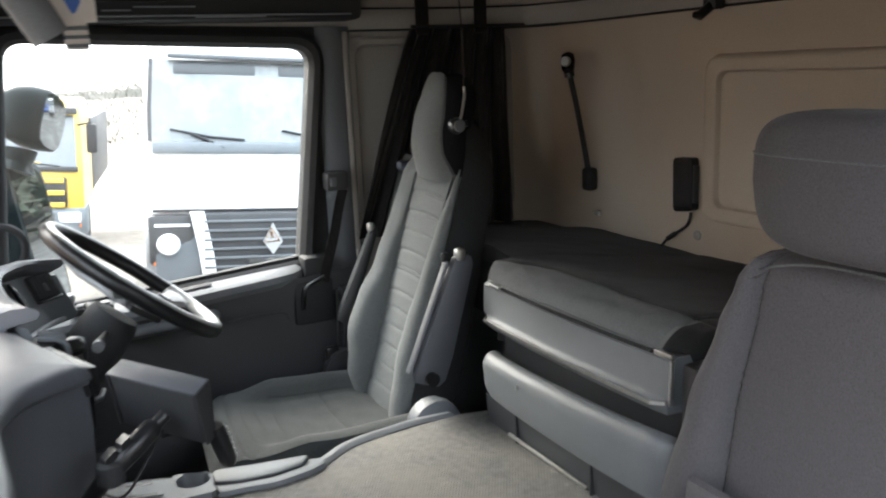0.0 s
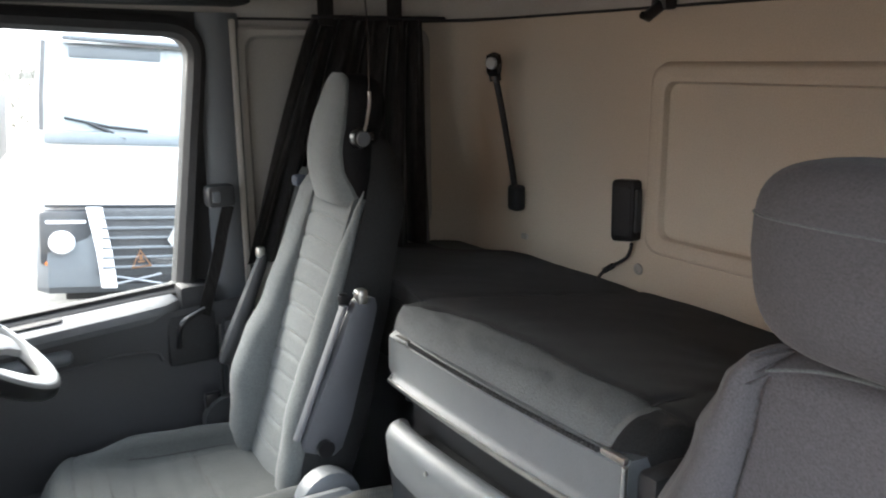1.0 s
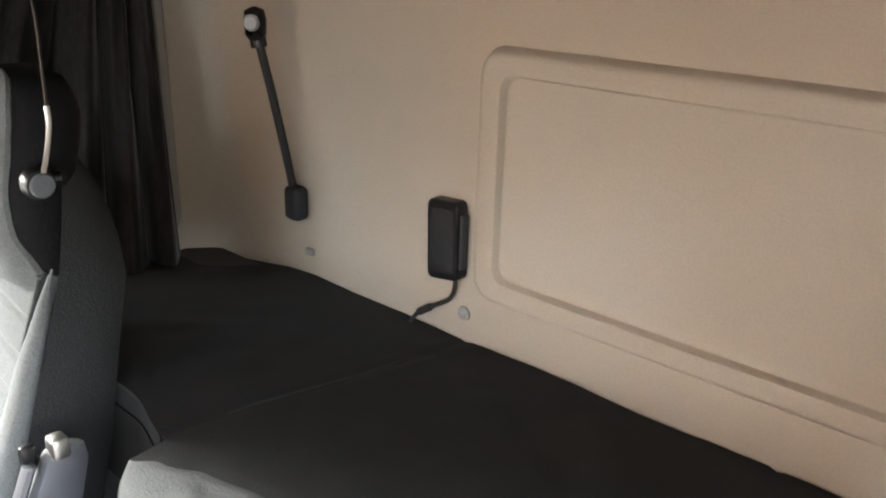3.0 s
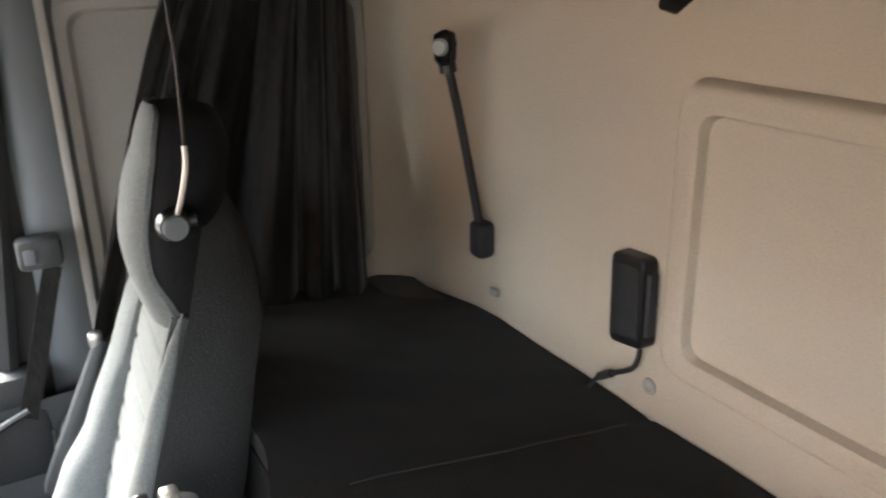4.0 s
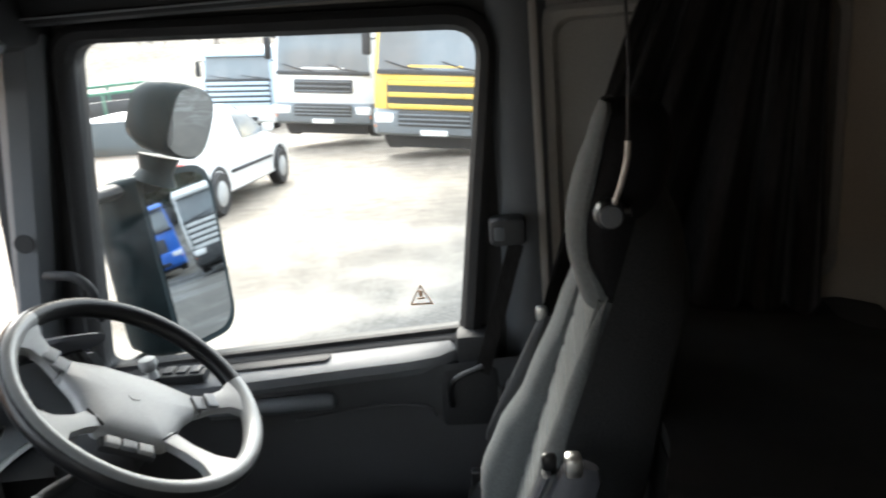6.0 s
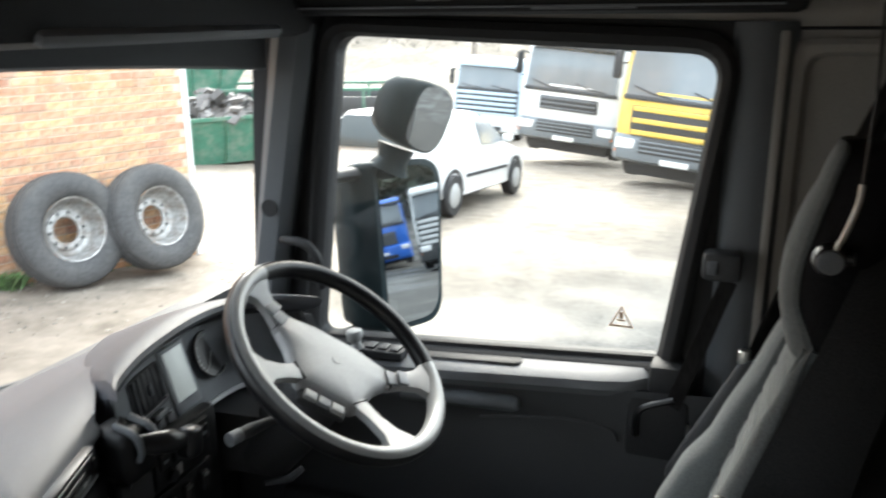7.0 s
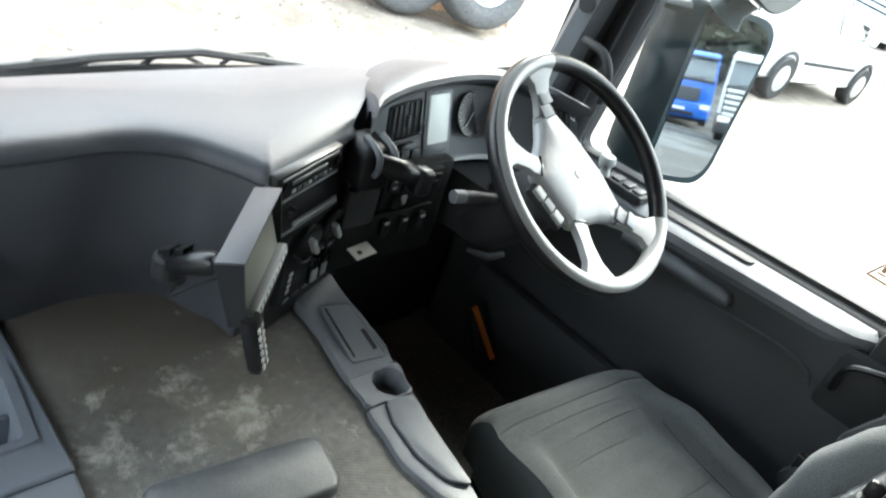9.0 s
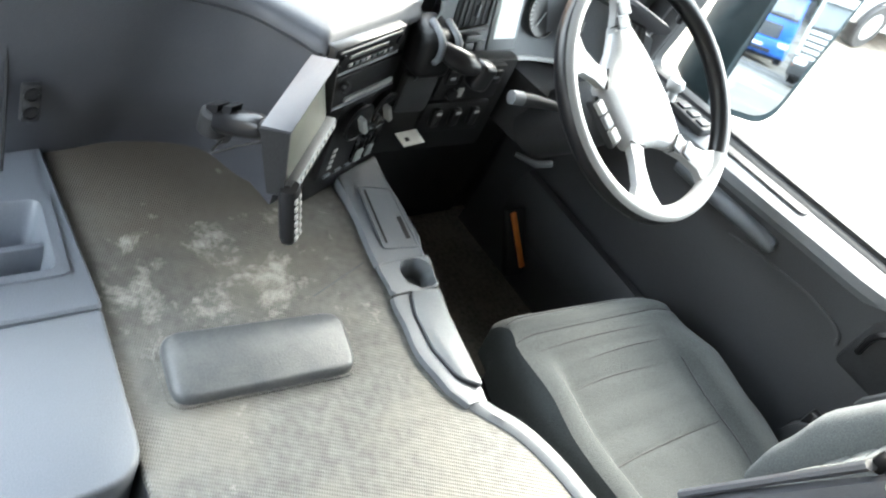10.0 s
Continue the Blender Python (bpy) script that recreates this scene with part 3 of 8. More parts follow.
# pull grip: long rounded bar below the ledge
dpart("pull_grip", tube([(0.954, y, 0.772 - 0.05 * (y - 1.15)) for y in (1.146, 1.150, 1.160, 1.25, 1.35, 1.42)], [0.006, 0.014, 0.0185, 0.019, 0.019, 0.018], 18), M_PLASTIC, "grey pull grip")
# latch handle: dark hook with a bright edge
hook = dpart("latch_handle", tube(smooth_path([(0.950, 0.903, 0.745), (0.938, 0.902, 0.79), (0.938, 0.886, 0.816), (0.945, 0.832, 0.836)]), [0.007] * 19, 8), M_BLACK, "glossy black bent latch handle")
dpart("latch_bezel", rbox(0.958, 0.99, 0.80, 0.925, 0.69, 0.835, 0.012), M_BLACK_MATT, "black latch bezel")
# mirror control pod on the ledge
pod = dpart("mirror_switch", slab(roundpoly([(0.945, 1.42), (0.995, 1.42), (0.99, 1.53), (0.94, 1.53)], 0.01), "z", 0.835, 0.852, 0.004), M_BLACK_MATT, "black switch plate on the ledge")
for i, y in enumerate((1.44, 1.47, 1.50)):
    dpart("button", rbox(0.952, 0.984, y - 0.011, y + 0.011, 0.851, 0.858, 0.003), M_DARK)
dpart("joystick", tube([(0.945, 1.525, 0.85), (0.945, 1.528, 0.868), (0.944, 1.53, 0.874), (0.944, 1.531, 0.884), (0.944, 1.532, 0.895), (0.944, 1.532, 0.899)], [0.012, 0.010, 0.017, 0.020, 0.017, 0.008], 16), M_SILVER, "silver mirror control knob")
dpart("ledge_end", rbox(0.965, 1.035, 0.80, 0.886, 0.822, 0.895, 0.014), M_BLACK_MATT, "black end cap of the ledge")
dpart("swell_line", tube(smooth_path([(0.968, 1.241, 0.719), (0.968, 1.161, 0.733), (0.968, 1.042, 0.746), (0.968, 0.959, 0.738), (0.968, 0.94, 0.713)]), 0.004, 8), M_DOOR, "raised line on the door trim")
# door speaker swell line
dpart("pocket", loft([[Vector((0.955 + a * 0.012, y, 0.36 + b * 0.08)) for a, b in ((-1, -0.8), (-1, 0.6), (0, 1), (2, 1), (2, -1))] for y in (0.95, 1.0, 1.4, 1.75)]), M_DARK, "dark door pocket")
# lower outer door skin
structure("door_skin", rbox(1.06, 1.10, 0.735, 1.98, 0.0, 0.80, 0.01), M_DARK, "dark outer door skin", "door")

# warning sticker on the glass
stk = empty("warning_sticker", "small amber triangle warning sticker on the side glass", "sticker", at=(GX - 0.0035, 0.955, 0.965))
tri = [(-0.025, -0.023), (0.025, -0.023), (0.0, 0.024)]
def tri_ring(a, b):
    o = [Vector((0, p[0] * a, p[1] * a)) for p in tri]
    i = [Vector((0, p[0] * b, p[1] * b - 0.001)) for p in tri]
    bm = bmesh.new()
    O, I = [bm.verts.new(p) for p in o], [bm.verts.new(p) for p in i]
    for k in range(3):
        j = (k + 1) % 3
        bm.faces.new((O[k], O[j], I[j], I[k]))
    return bm


M_STK = material("sticker_amber", (0.50, 0.26, 0.12), 0.6, var=0.05, bump=0)
part("triangle", tri_ring(1, 0.78), M_STK, stk, smooth=False)
bm = rbox(-0.0003, 0.0003, -0.004, 0.004, -0.004, 0.010, 0)
rbox(-0.0003, 0.0003, -0.008, 0.008, -0.010, -0.006, 0, bm=bm)
part("pictogram", bm, M_STK, stk, smooth=False)

# seat belt: height adjuster, strap
belt = empty("seat_belt", "dark seat belt with its adjuster box on the pillar", "seat belt", at=(0.98, 0.76, 1.12))
BO = Matrix.Translation((-0.98, -0.76, -1.12))
part("adjuster", moved(rbox(0.955, 1.005, 0.728, 0.80, 1.085, 1.142, 0.012), BO), M_DARK, belt, "dark grey belt adjuster box")
part("adjuster_button", moved(rbox(0.949, 0.957, 0.77, 0.79, 1.10, 1.128, 0.004), BO), M_PLASTIC, belt)
def strap_fn(u, v):
    a = Vector((0.962, 0.748, 1.09)).lerp(Vector((0.945, 0.834, 0.82)), v)
    w = 0.014
    return a + Vector((0.004 * math.sin(v * 9), (u - 0.5) * 2 * w, (u - 0.5) * 0.014))


bm = cushion(strap_fn, lambda u, v: strap_fn(u, v) + Vector((0.002, 0, 0)), 3, 16)
part("strap", moved(bm, BO), M_CURT, belt, "black webbing strap")
part("reel_cover", moved(rbox(0.94, 1.0, 0.66, 0.79, 0.40, 0.80, 0.02), BO), M_DARK, belt, "dark lower belt cover")
part("bright_edge", moved(tube([(0.938, 0.80, 0.79), (0.940, 0.81, 0.50)], 0.003, 6), BO), M_CHROME, belt, "thin bright edge")

# ---- engine tunnel and mats ----
def mat_poly():
    return [(-0.26, 1.80), (-0.285, 1.15), (-0.40, 1.09), (-0.40, 0.64), (0.232, 0.64), (0.262, 0.76), (0.268, 0.82), (0.262, 0.90), (0.256, 0.985), (0.236, 1.05), (0.196, 1.10), (0.196, 1.20), (0.200, 1.38), (0.215, 1.80)]


tunnel = structure("engine_tunnel", slab(mat_poly(), "z", FZ, MZ - 0.012, 0), M_DARK, "dark engine tunnel between the seats", "floor", smooth=False)
floor_mat = tagged(part("floor_mat", slab(mat_poly(), "z", MZ - 0.011, MZ, 0.004), M_MAT), "worn grey-brown ribbed rubber mat over the engine tunnel", "mat")
# cut line in the mat
part("cut_line", tube([(0.17, 1.42, MZ + 0.0004), (0.05, 1.375, MZ + 0.0004)], 0.0012, 5), M_MATT, floor_mat)
# rounded pale edging of the mat beside the driver's seat
edge = smooth_path([(0.266, 0.77, MZ - 0.004), (0.268, 0.86, MZ - 0.002), (0.262, 0.92, MZ - 0.002), (0.254, 0.985, MZ - 0.002), (0.234, 1.05, MZ - 0.002), (0.198, 1.105, MZ - 0.002), (0.176, 1.15, MZ - 0.002)], 6)
trim_e = tagged(part("tunnel_trim", loft([[p + Vector((a, 0.3 * a, b)) for a, b in ((-0.010, 0.004), (0.0, 0.010), (0.016, 0.008), (0.03, -0.004), (0.034, -0.06), (-0.01, -0.06))] for p in edge]), M_CONS), "pale grey plastic edging of the engine tunnel", "trim", kind="structure")
# hatch lid
hp = roundpoly([(-0.222, 1.250), (0.040, 1.226), (0.066, 1.326), (-0.205, 1.356)], 0.028, 6)
hatch = tagged(part("hatch_lid", slab(hp, "z", MZ + 0.002, MZ + 0.022, 0.010), M_HATCH), "dark grey rounded hatch lid on the tunnel mat", "hatch")
hp2 = [p + (p - Vector((-0.08, 1.29))).normalized() * 0.007 for p in hp]
part("gasket", slab(hp2, "z", MZ - 0.001, MZ + 0.004, 0), M_MAT, hatch, "rubber gasket lip", smooth=False)

# right console beside the tunnel: tray, cup recess, arm pad
rc = empty("centre_console", "grey plastic console strip with tray, cup recess and pad", "console", at=(0.25, 1.4, MZ))
RO = Matrix.Translation((-0.25, -1.4, -MZ))
def con_edge(y):
    """Inner and outer x of the console at y."""
    xi = table([(1.10, 0.178), (1.16, 0.157), (1.22, 0.149), (1.30, 0.162), (1.37, 0.177), (1.59, 0.21), (1.75, 0.225)], y)
    xo = table([(1.10, 0.212), (1.13, 0.222), (1.22, 0.24), (1.34, 0.272), (1.40, 0.29), (1.467, 0.313), (1.557, 0.322), (1.75, 0.345)], y)
    return xi, xo


rings = []
for y in np.linspace(1.402, 1.72, 14):
    xi, xo = con_edge(y)
    dz = 0.012 + 0.05 * max(0, (y - 1.5)) ** 1.2
    rings.append([Vector((xi, y, MZ - 0.01)), Vector((xi + 0.006, y, MZ + dz)), Vector((xo - 0.012, y, MZ + dz)), Vector((xo, y, MZ + dz - 0.012)), Vector((xo + 0.01, y, MZ - 0.16)), Vector((xi, y, MZ - 0.16))])
part("front_body", moved(loft(rings), RO), M_CONS, rc, "grey front console")
rings = []
for y in np.linspace(1.115, 1.334, 14):
    xi, xo = con_edge(y)
    rings.append([Vector((xi, y, MZ - 0.01)), Vector((xi + 0.004, y, MZ + 0.010)), Vector((xi + 0.016, y, MZ + 0.012)), Vector((max(xo, xi + 0.02), y, MZ + 0.004)), Vector((max(xo + 0.01, xi + 0.02), y, MZ - 0.14)), Vector((xi, y, MZ - 0.14))])
part("rear_body", moved(loft(rings), RO), M_CONS, rc, "grey rear console")
pad = roundpoly([(0.207, 1.332), (0.258, 1.328), (0.236, 1.221), (0.219, 1.134), (0.188, 1.160), (0.178, 1.22), (0.188, 1.29)], [0.012, 0.012, 0.04, 0.006, 0.03, 0.05, 0.04], 4)
part("pad_joint", moved(slab([Vector((p.x - 0.0025, p.y + 0.001)) for p in pad], "z", MZ + 0.008, MZ + 0.0135), RO), M_BLACK_MATT, rc, "dark joint round the lid", smooth=False)
part("arm_pad", moved(slab(pad, "z", MZ + 0.008, MZ + 0.0165, 0.0022), RO), M_CONS, rc, "grey flush lid")
tr = roundpoly([(0.212, 1.43), (0.284, 1.42), (0.304, 1.561), (0.24, 1.576)], 0.008, 4)
tr2 = [Vector((lerp(p.x, 0.26, 0.12), lerp(p.y, 1.5, 0.06))) for p in tr]
zt = MZ + 0.0115
bm = bmesh.new()
loft([[Vector((p.x, p.y, zt + 0.008 * (p.y - 1.43) / 0.14)) for p in tr], [Vector((p.x, p.y, zt + 0.003 + 0.008 * (p.y - 1.43) / 0.14)) for p in tr],
      [Vector((p.x, p.y, zt + 0.003 + 0.008 * (p.y - 1.43) / 0.14)) for p in tr2], [Vector((p.x, p.y, zt + 0.001 + 0.008 * (p.y - 1.43) / 0.14)) for p in tr2]], True, bm)
tray = part("ash_tray", moved(bm, RO), M_CONS, rc, "lidded tray with a dark rim")
def lid_z(y):
    return zt + 0.0015 + 0.008 * (y - 1.43) / 0.14


lid = [Vector((lerp(p.x, 0.262, 0.13), lerp(p.y, 1.502, 0.07))) for p in tr]
part("tray_lid", moved(loft([[Vector((p.x, p.y, lid_z(p.y) + dz)) for p in lid] for dz in (-0.006, 0.0005)]), RO), M_CONS, tray, "smooth flush lid", smooth=False)
part("tray_slot", moved(loft([[Vector((x + dx, y, lid_z(y) + dz)) for dx, dz in ((0, -0.004), (0.0042, -0.004), (0.0042, 0.0012), (0, 0.0012))] for x, y in ((0.2225, 1.441), (0.2450, 1.562))]), RO), M_BLACK, tray, "dark slot along the lid", smooth=False)
part("tray_notch", moved(loft([[Vector((x + dx, y, lid_z(y) + dz)) for dx, dz in ((0, -0.004), (0.009, -0.004), (0.009, 0.0012), (0, 0.0012))] for x, y in ((0.268, 1.442), (0.276, 1.492))]), RO), M_BLACK, tray, "dark finger notch", smooth=False)
# cup recess
cx_, cy_ = 0.248, 1.368
outer, inner = [], []
for k in range(32):
    a = 2 * math.pi * (k + 0.5) / 32
    dx, dy = math.cos(a), math.sin(a)
    best_ = 1.0
    for i in range(1, 200):
        q_ = i * 0.0006
        y_ = cy_ + dy * q_
        e0, e1 = con_edge(min(1.402, max(1.334, y_)))
        if not (1.334 <= y_ <= 1.402 and e0 + 0.004 <= cx_ + dx * q_ <= e1):
            break
        best_ = q_
    outer.append((cx_ + dx * best_, cy_ + dy * best_))
    r_ = min(best_ - 0.002, 0.034)
    inner.append((cx_ + dx * r_, cy_ + dy * r_))
bm = loft([[Vector((x, y, MZ - 0.14)) for x, y in outer], [Vector((x, y, MZ + 0.011)) for x, y in outer], [Vector((x, y, MZ + 0.012)) for x, y in inner], [Vector((lerp(x, cx_, 0.06), lerp(y, cy_, 0.06), MZ + 0.006)) for x, y in inner], [Vector((lerp(x, cx_, 0.18), lerp(y, cy_, 0.18), MZ - 0.032)) for x, y in inner]], False)
bm.faces.new([bm.verts.new((lerp(x, cx_, 0.18), lerp(y, cy_, 0.18), MZ - 0.032)) for x, y in inner])
part("cup_recess", moved(bm, RO), M_CONS, rc, "round cup recess")
part("joint", moved(rbox(0.172, 0.21, 1.3325, 1.3355, MZ + 0.005, MZ + 0.0135, 0), RO), M_BLACK_MATT, rc)

# left console with its tray box
lc = empty("left_console", "blue-grey plastic console with a two-part tray", "console", at=(-0.36, 1.5, MZ))
LO = Matrix.Translation((0.36, -1.5, -MZ))
to = roundpoly([(-0.47, 1.485), (-0.275, 1.485), (-0.258, 1.64), (-0.47, 1.645)], 0.012, 5)
ti_ = roundpoly([(-0.455, 1.50), (-0.292, 1.50), (-0.278, 1.628), (-0.455, 1.63)], 0.016, 5)
ol = roundpoly([(-0.62, 1.43), (-0.252, 1.425), (-0.238, 1.80), (-0.62, 1.80)], 0.006, 5)
bm = bmesh.new()
rings = [[Vector((p.x, p.y, z)) for p in poly] for poly, z in ((ol, MZ - 0.15), (ol, MZ + 0.010), ([p.lerp(Vector((-0.43, 1.6)), 0.02) for p in ol], MZ + 0.014), (to, MZ + 0.014), (to, MZ + 0.019), ([a.lerp(b, 0.8) for a, b in zip(to, ti_)], MZ + 0.019), (ti_, MZ + 0.012), ([p.lerp(Vector((-0.37, 1.56)), 0.10) for p in ti_], MZ - 0.10))]
loft(rings, False, bm)
bm.faces.new([bm.verts.new(p) for p in rings[-1]])
part("front_tray", moved(bm, LO), M_CONSOLE, lc, "grey tray with raised rim")
part("divider", moved(rbox(-0.45, -0.288, 1.552, 1.562, MZ - 0.098, MZ + 0.004, 0.003), LO), M_CONSOLE, lc, "tray divider")
rl = roundpoly([(-0.62, 1.418), (-0.255, 1.42), (-0.283, 1.17), (-0.62, 1.16)], [0.01, 0.006, 0.06, 0.02], 6)
part("rear_cover", moved(slab(rl, "z", MZ - 0.15, MZ + 0.016, 0.008), LO), M_CONSOLE, lc, "smooth blue-grey rear cover")

# ---- bunk ----
bunk = empty("bunk", "grey plastic bunk base with a drawer and a fold-down front", "bunk", at=(-0.1, 0.4, MZ))
KO = Matrix.Translation((0.1, -0.4, -MZ))
def bpart(name, bm, m, label="", parent=None):
    return part(name, moved(bm, KO), m, parent or bunk, label)


bpart("base", slab([(-1.05, 0.03), (1.05, 0.03), (1.05, 0.48), (0.33, 0.49), (0.25, 0.60), (0.20, 0.66), (-0.39, 0.66), (-0.42, 0.5), (-1.05, 0.48)], "z", FZ, 0.90), M_DARK, "dark bunk box")
def front_fn(u, v):
    x = lerp(0.215, -0.39, u)
    bow = 0.010 * (1 - (2 * u - 1) ** 2)
    y, z = [(0.690, 0.958), (0.701, 0.950), (0.704, 0.89), (0.708, 0.882), (0.716, 0.877), (0.714, 0.868), (0.702, 0.856), (0.66, 0.853)][v]
    if v >= 3:
        e = min(1.0, min(u, 1 - u) / 0.05)
        y, x = 0.70 + (y - 0.70) * e if y > 0.70 else y, x - (1 - e) * (0.012 if u < 0.5 else -0.012)
    return Vector((x, y + bow, z))


bm = loft([[front_fn(k / 20, v) for v in range(8)] + [Vector((front_fn(k / 20, 0).x, 0.65, 0.85)), Vector((front_fn(k / 20, 0).x, 0.65, 0.956))] for k in range(21)])
fold = bpart("fold_front", bm, M_BUNK, "grey textured fold-down front")
bpart("bright_rail", loft([[front_fn(k / 20, 4) + Vector((0, 0.003 + a, b)) for a, b in ((-0.002, -0.003), (0.002, -0.003), (0.002, 0.003), (-0.002, 0.003))] for k in range(21)]), M_CHROME, "thin bright edge rail", fold)
bpart("bright_end", tube([(-0.392, 0.704, 0.955), (-0.393, 0.708, 0.88)], 0.004, 8), M_CHROME, "bright end strip", fold)
bpart("latch_clip", rbox(-0.388, -0.345, 0.693, 0.703, 0.953, 0.963, 0.003), M_STEEL, "metal latch clip", fold)
bpart("latch_clip", rbox(0.135, 0.18, 0.700, 0.711, 0.953, 0.963, 0.003), M_STEEL, "metal latch clip", fold)
# zip line under the mattress edge
bm = bmesh.new()
for k in range(60):
    x = lerp(0.13, -0.34, k / 59)
    rbox(x - 0.0028, x + 0.0028, 0.697 + 0.010 * (1 - ((x + 0.09) / 0.3) ** 2), 0.703 + 0.010 * (1 - ((x + 0.09) / 0.3) ** 2), 0.955, 0.960, 0, bm=bm)
tagged(bpart("zip", bm, M_BLACK_MATT, "dark stitched zip", fold), kind="stuff")
# drawer
def drawer_fn(u, k):
    x = lerp(0.150, -0.43, u)
    e = max(0.0, (abs(2 * u - 1) - 0.90) / 0.10) ** 2
    bow = 0.007 + 0.014 * (1 - abs(2 * u - 1) ** 2.4) - 0.018 * e
    prof = [(0.706, 0.760), (0.708, 0.828), (0.714, 0.840), (0.724, 0.846), (0.735, 0.845), (0.744, 0.839), (0.750, 0.828), (0.752, 0.800), (0.748, 0.750), (0.738, 0.725), (0.700, 0.712), (0.660, 0.710)]
    y, z = prof[k]
    return Vector((x, y + bow, z - ((0.022 * (1 - u) + 0.010 * e) if 0 < k < 7 else 0)))


dr = bpart("drawer", loft([[drawer_fn(u, k) for k in range(12)] for u in [i / 40 for i in range(41)]]), M_BUNK, "grey drawer front with a rounded top lip")
# Black block put in for the shade of the gap above the drawer
bpart("well", rbox(-0.42, 0.14, 0.662, 0.712, 0.715, 0.775, 0.004), M_BLACK_MATT, "black block for the shade in the gap behind the drawer front", dr)
bpart("screw", disc((-0.03, 0.772, 0.803), (0, 1, 0), 0.004, 0.003, 10), M_CHROME, "", dr)
lw = bpart("lower_panel", loft([[Vector((x, y, z)) for y, z in ((0.66, MZ - 0.02), (0.712, MZ - 0.01), (0.720, 0.70), (0.70, 0.712), (0.66, 0.712))] for x in (0.19, 0.10, 0.0, -0.1, -0.2, -0.3, -0.42)]), M_DARK, "dark lower bunk panel")
bpart("bright_strip", tube([(0.088, 0.722, MZ + 0.010), (-0.19, 0.722, MZ + 0.010)], 0.004, 8), M_CHROME, "bright metal strip", lw)
for x in (0.06, -0.20):
    bpart("gap", rbox(x - 0.002, x + 0.002, 0.712, 0.7225, MZ, 0.705, 0), M_BLACK_MATT, "", lw)
bpart("side_end", rbox(-0.43, -0.395, 0.46, 0.69, 0.70, 0.95, 0.01), M_DARK, "dark bunk end")

# mattress: bulging front between the seats
def matt_front(x):
    return table([(-1.05, 0.50), (-0.47, 0.50), (-0.42, 0.60), (-0.385, 0.668), (-0.355, 0.690), (0.14, 0.692), (0.195, 0.690), (0.222, 0.686), (0.238, 0.677), (0.248, 0.662), (0.253, 0.60), (0.40, 0.57), (1.05, 0.54)], x)


def crease(x):
    """Where the shaded top colour meets the lit front colour of the one cloth."""
    return min(table([(-0.42, 0.600), (-0.23, 0.590), (-0.05, 0.574), (0.08, 0.582), (0.16, 0.602), (0.215, 0.630), (0.245, 0.652), (0.30, 0.652)], x), matt_front(x) - 0.003)


def matt_top(x, y):
    f = matt_front(x)
    c = crease(x)
    z = lerp(0.911, 0.992, min(1, y / 0.60)) + 0.005 * noise.noise(Vector((x * 5, y * 5, 0))) + 0.002 * noise.noise(Vector((x * 16, y * 16, 3)))
    # rounded front that slopes off from a crease
    k = max(0.0, (y - c) / max(0.004, f - c))
    k *= max(0.0, min(1.0, (0.268 - x) / 0.02))
    z -= 0.010 * k + 0.026 * k ** 5
    z += 0.0038 * k * (1 - k) * 4 * noise.noise(Vector((x * 30 + y * 20, y * 26 - x * 8, 7)))
    z -= 0.004 * math.exp(-((y - c) / 0.007) ** 2) * max(0.0, min(1.0, (0.235 - x) / 0.05))
    for sx in (0.272, -0.325):
        z -= 0.004 * math.exp(-((x - sx + 0.06 * (y - 0.5) * (1 if sx < 0 else 0)) / 0.006) ** 2)
    if x > 0.70:
        z -= 0.030 * min(1.0, (x - 0.70) / 0.25) ** 1.5
    return z


def matt_sheet(x0, x1, f0, f1, nx, ny, low):
    """A strip of the mattress between two shares of its depth, with its underside."""
    def top(u, v):
        x = lerp(x0, x1, u)
        f = matt_front(x)
        y = lerp(0.004 if f0 is None else crease(x), f if f1 == 0 else crease(x), v)
        return Vector((x, y, matt_top(x, y)))
    def under(u, v):
        p = top(u, v)
        return Vector((p.x, p.y - (0.012 if v == 1 and f1 == 0 else 0), min(low if p.y > 0.55 else 0.897 if p.x < 0.7 else 0.86, p.z - 0.004)))
    return cushion(top, under, nx, ny)


mattress = empty("mattress", "dark three-part mattress on the bunk, front edge coloured as lit", "mattress")
part("top_cover", matt_sheet(-1.04, 1.04, None, 0.090, 170, 50, 0.80), M_SHEET, mattress, "mattress top cover in the shaded cloth colour")
part("front_edge", matt_sheet(-0.350, 0.253, 0.090, 0, 120, 22, 0.952), M_MATT, mattress, "front edge with soft creases in the lit cloth colour")
part("end_edge", matt_sheet(-0.47, -0.3505, 0.090, 0, 24, 16, 0.93), M_SHEET, mattress, "mattress corner in the shaded cloth colour")
part("rear_edge", matt_sheet(0.274, 1.04, 0.090, 0, 60, 8, 0.945), M_SHEET, mattress, "edge behind the seat in the shaded cloth colour")
for sx, y0, y1 in ((0.272, 0.05, 0.50), (-0.325, 0.40, 0.595)):
    part("seam", tube([Vector((sx - (0.06 * (y - 0.5) if sx < 0 else 0), y, matt_top(sx - (0.06 * (y - 0.5) if sx < 0 else 0), y) + 0.0005)) for y in np.linspace(y0, y1, 24)], 0.0022, 6), M_SEAM, mattress, "dark sewn seam")

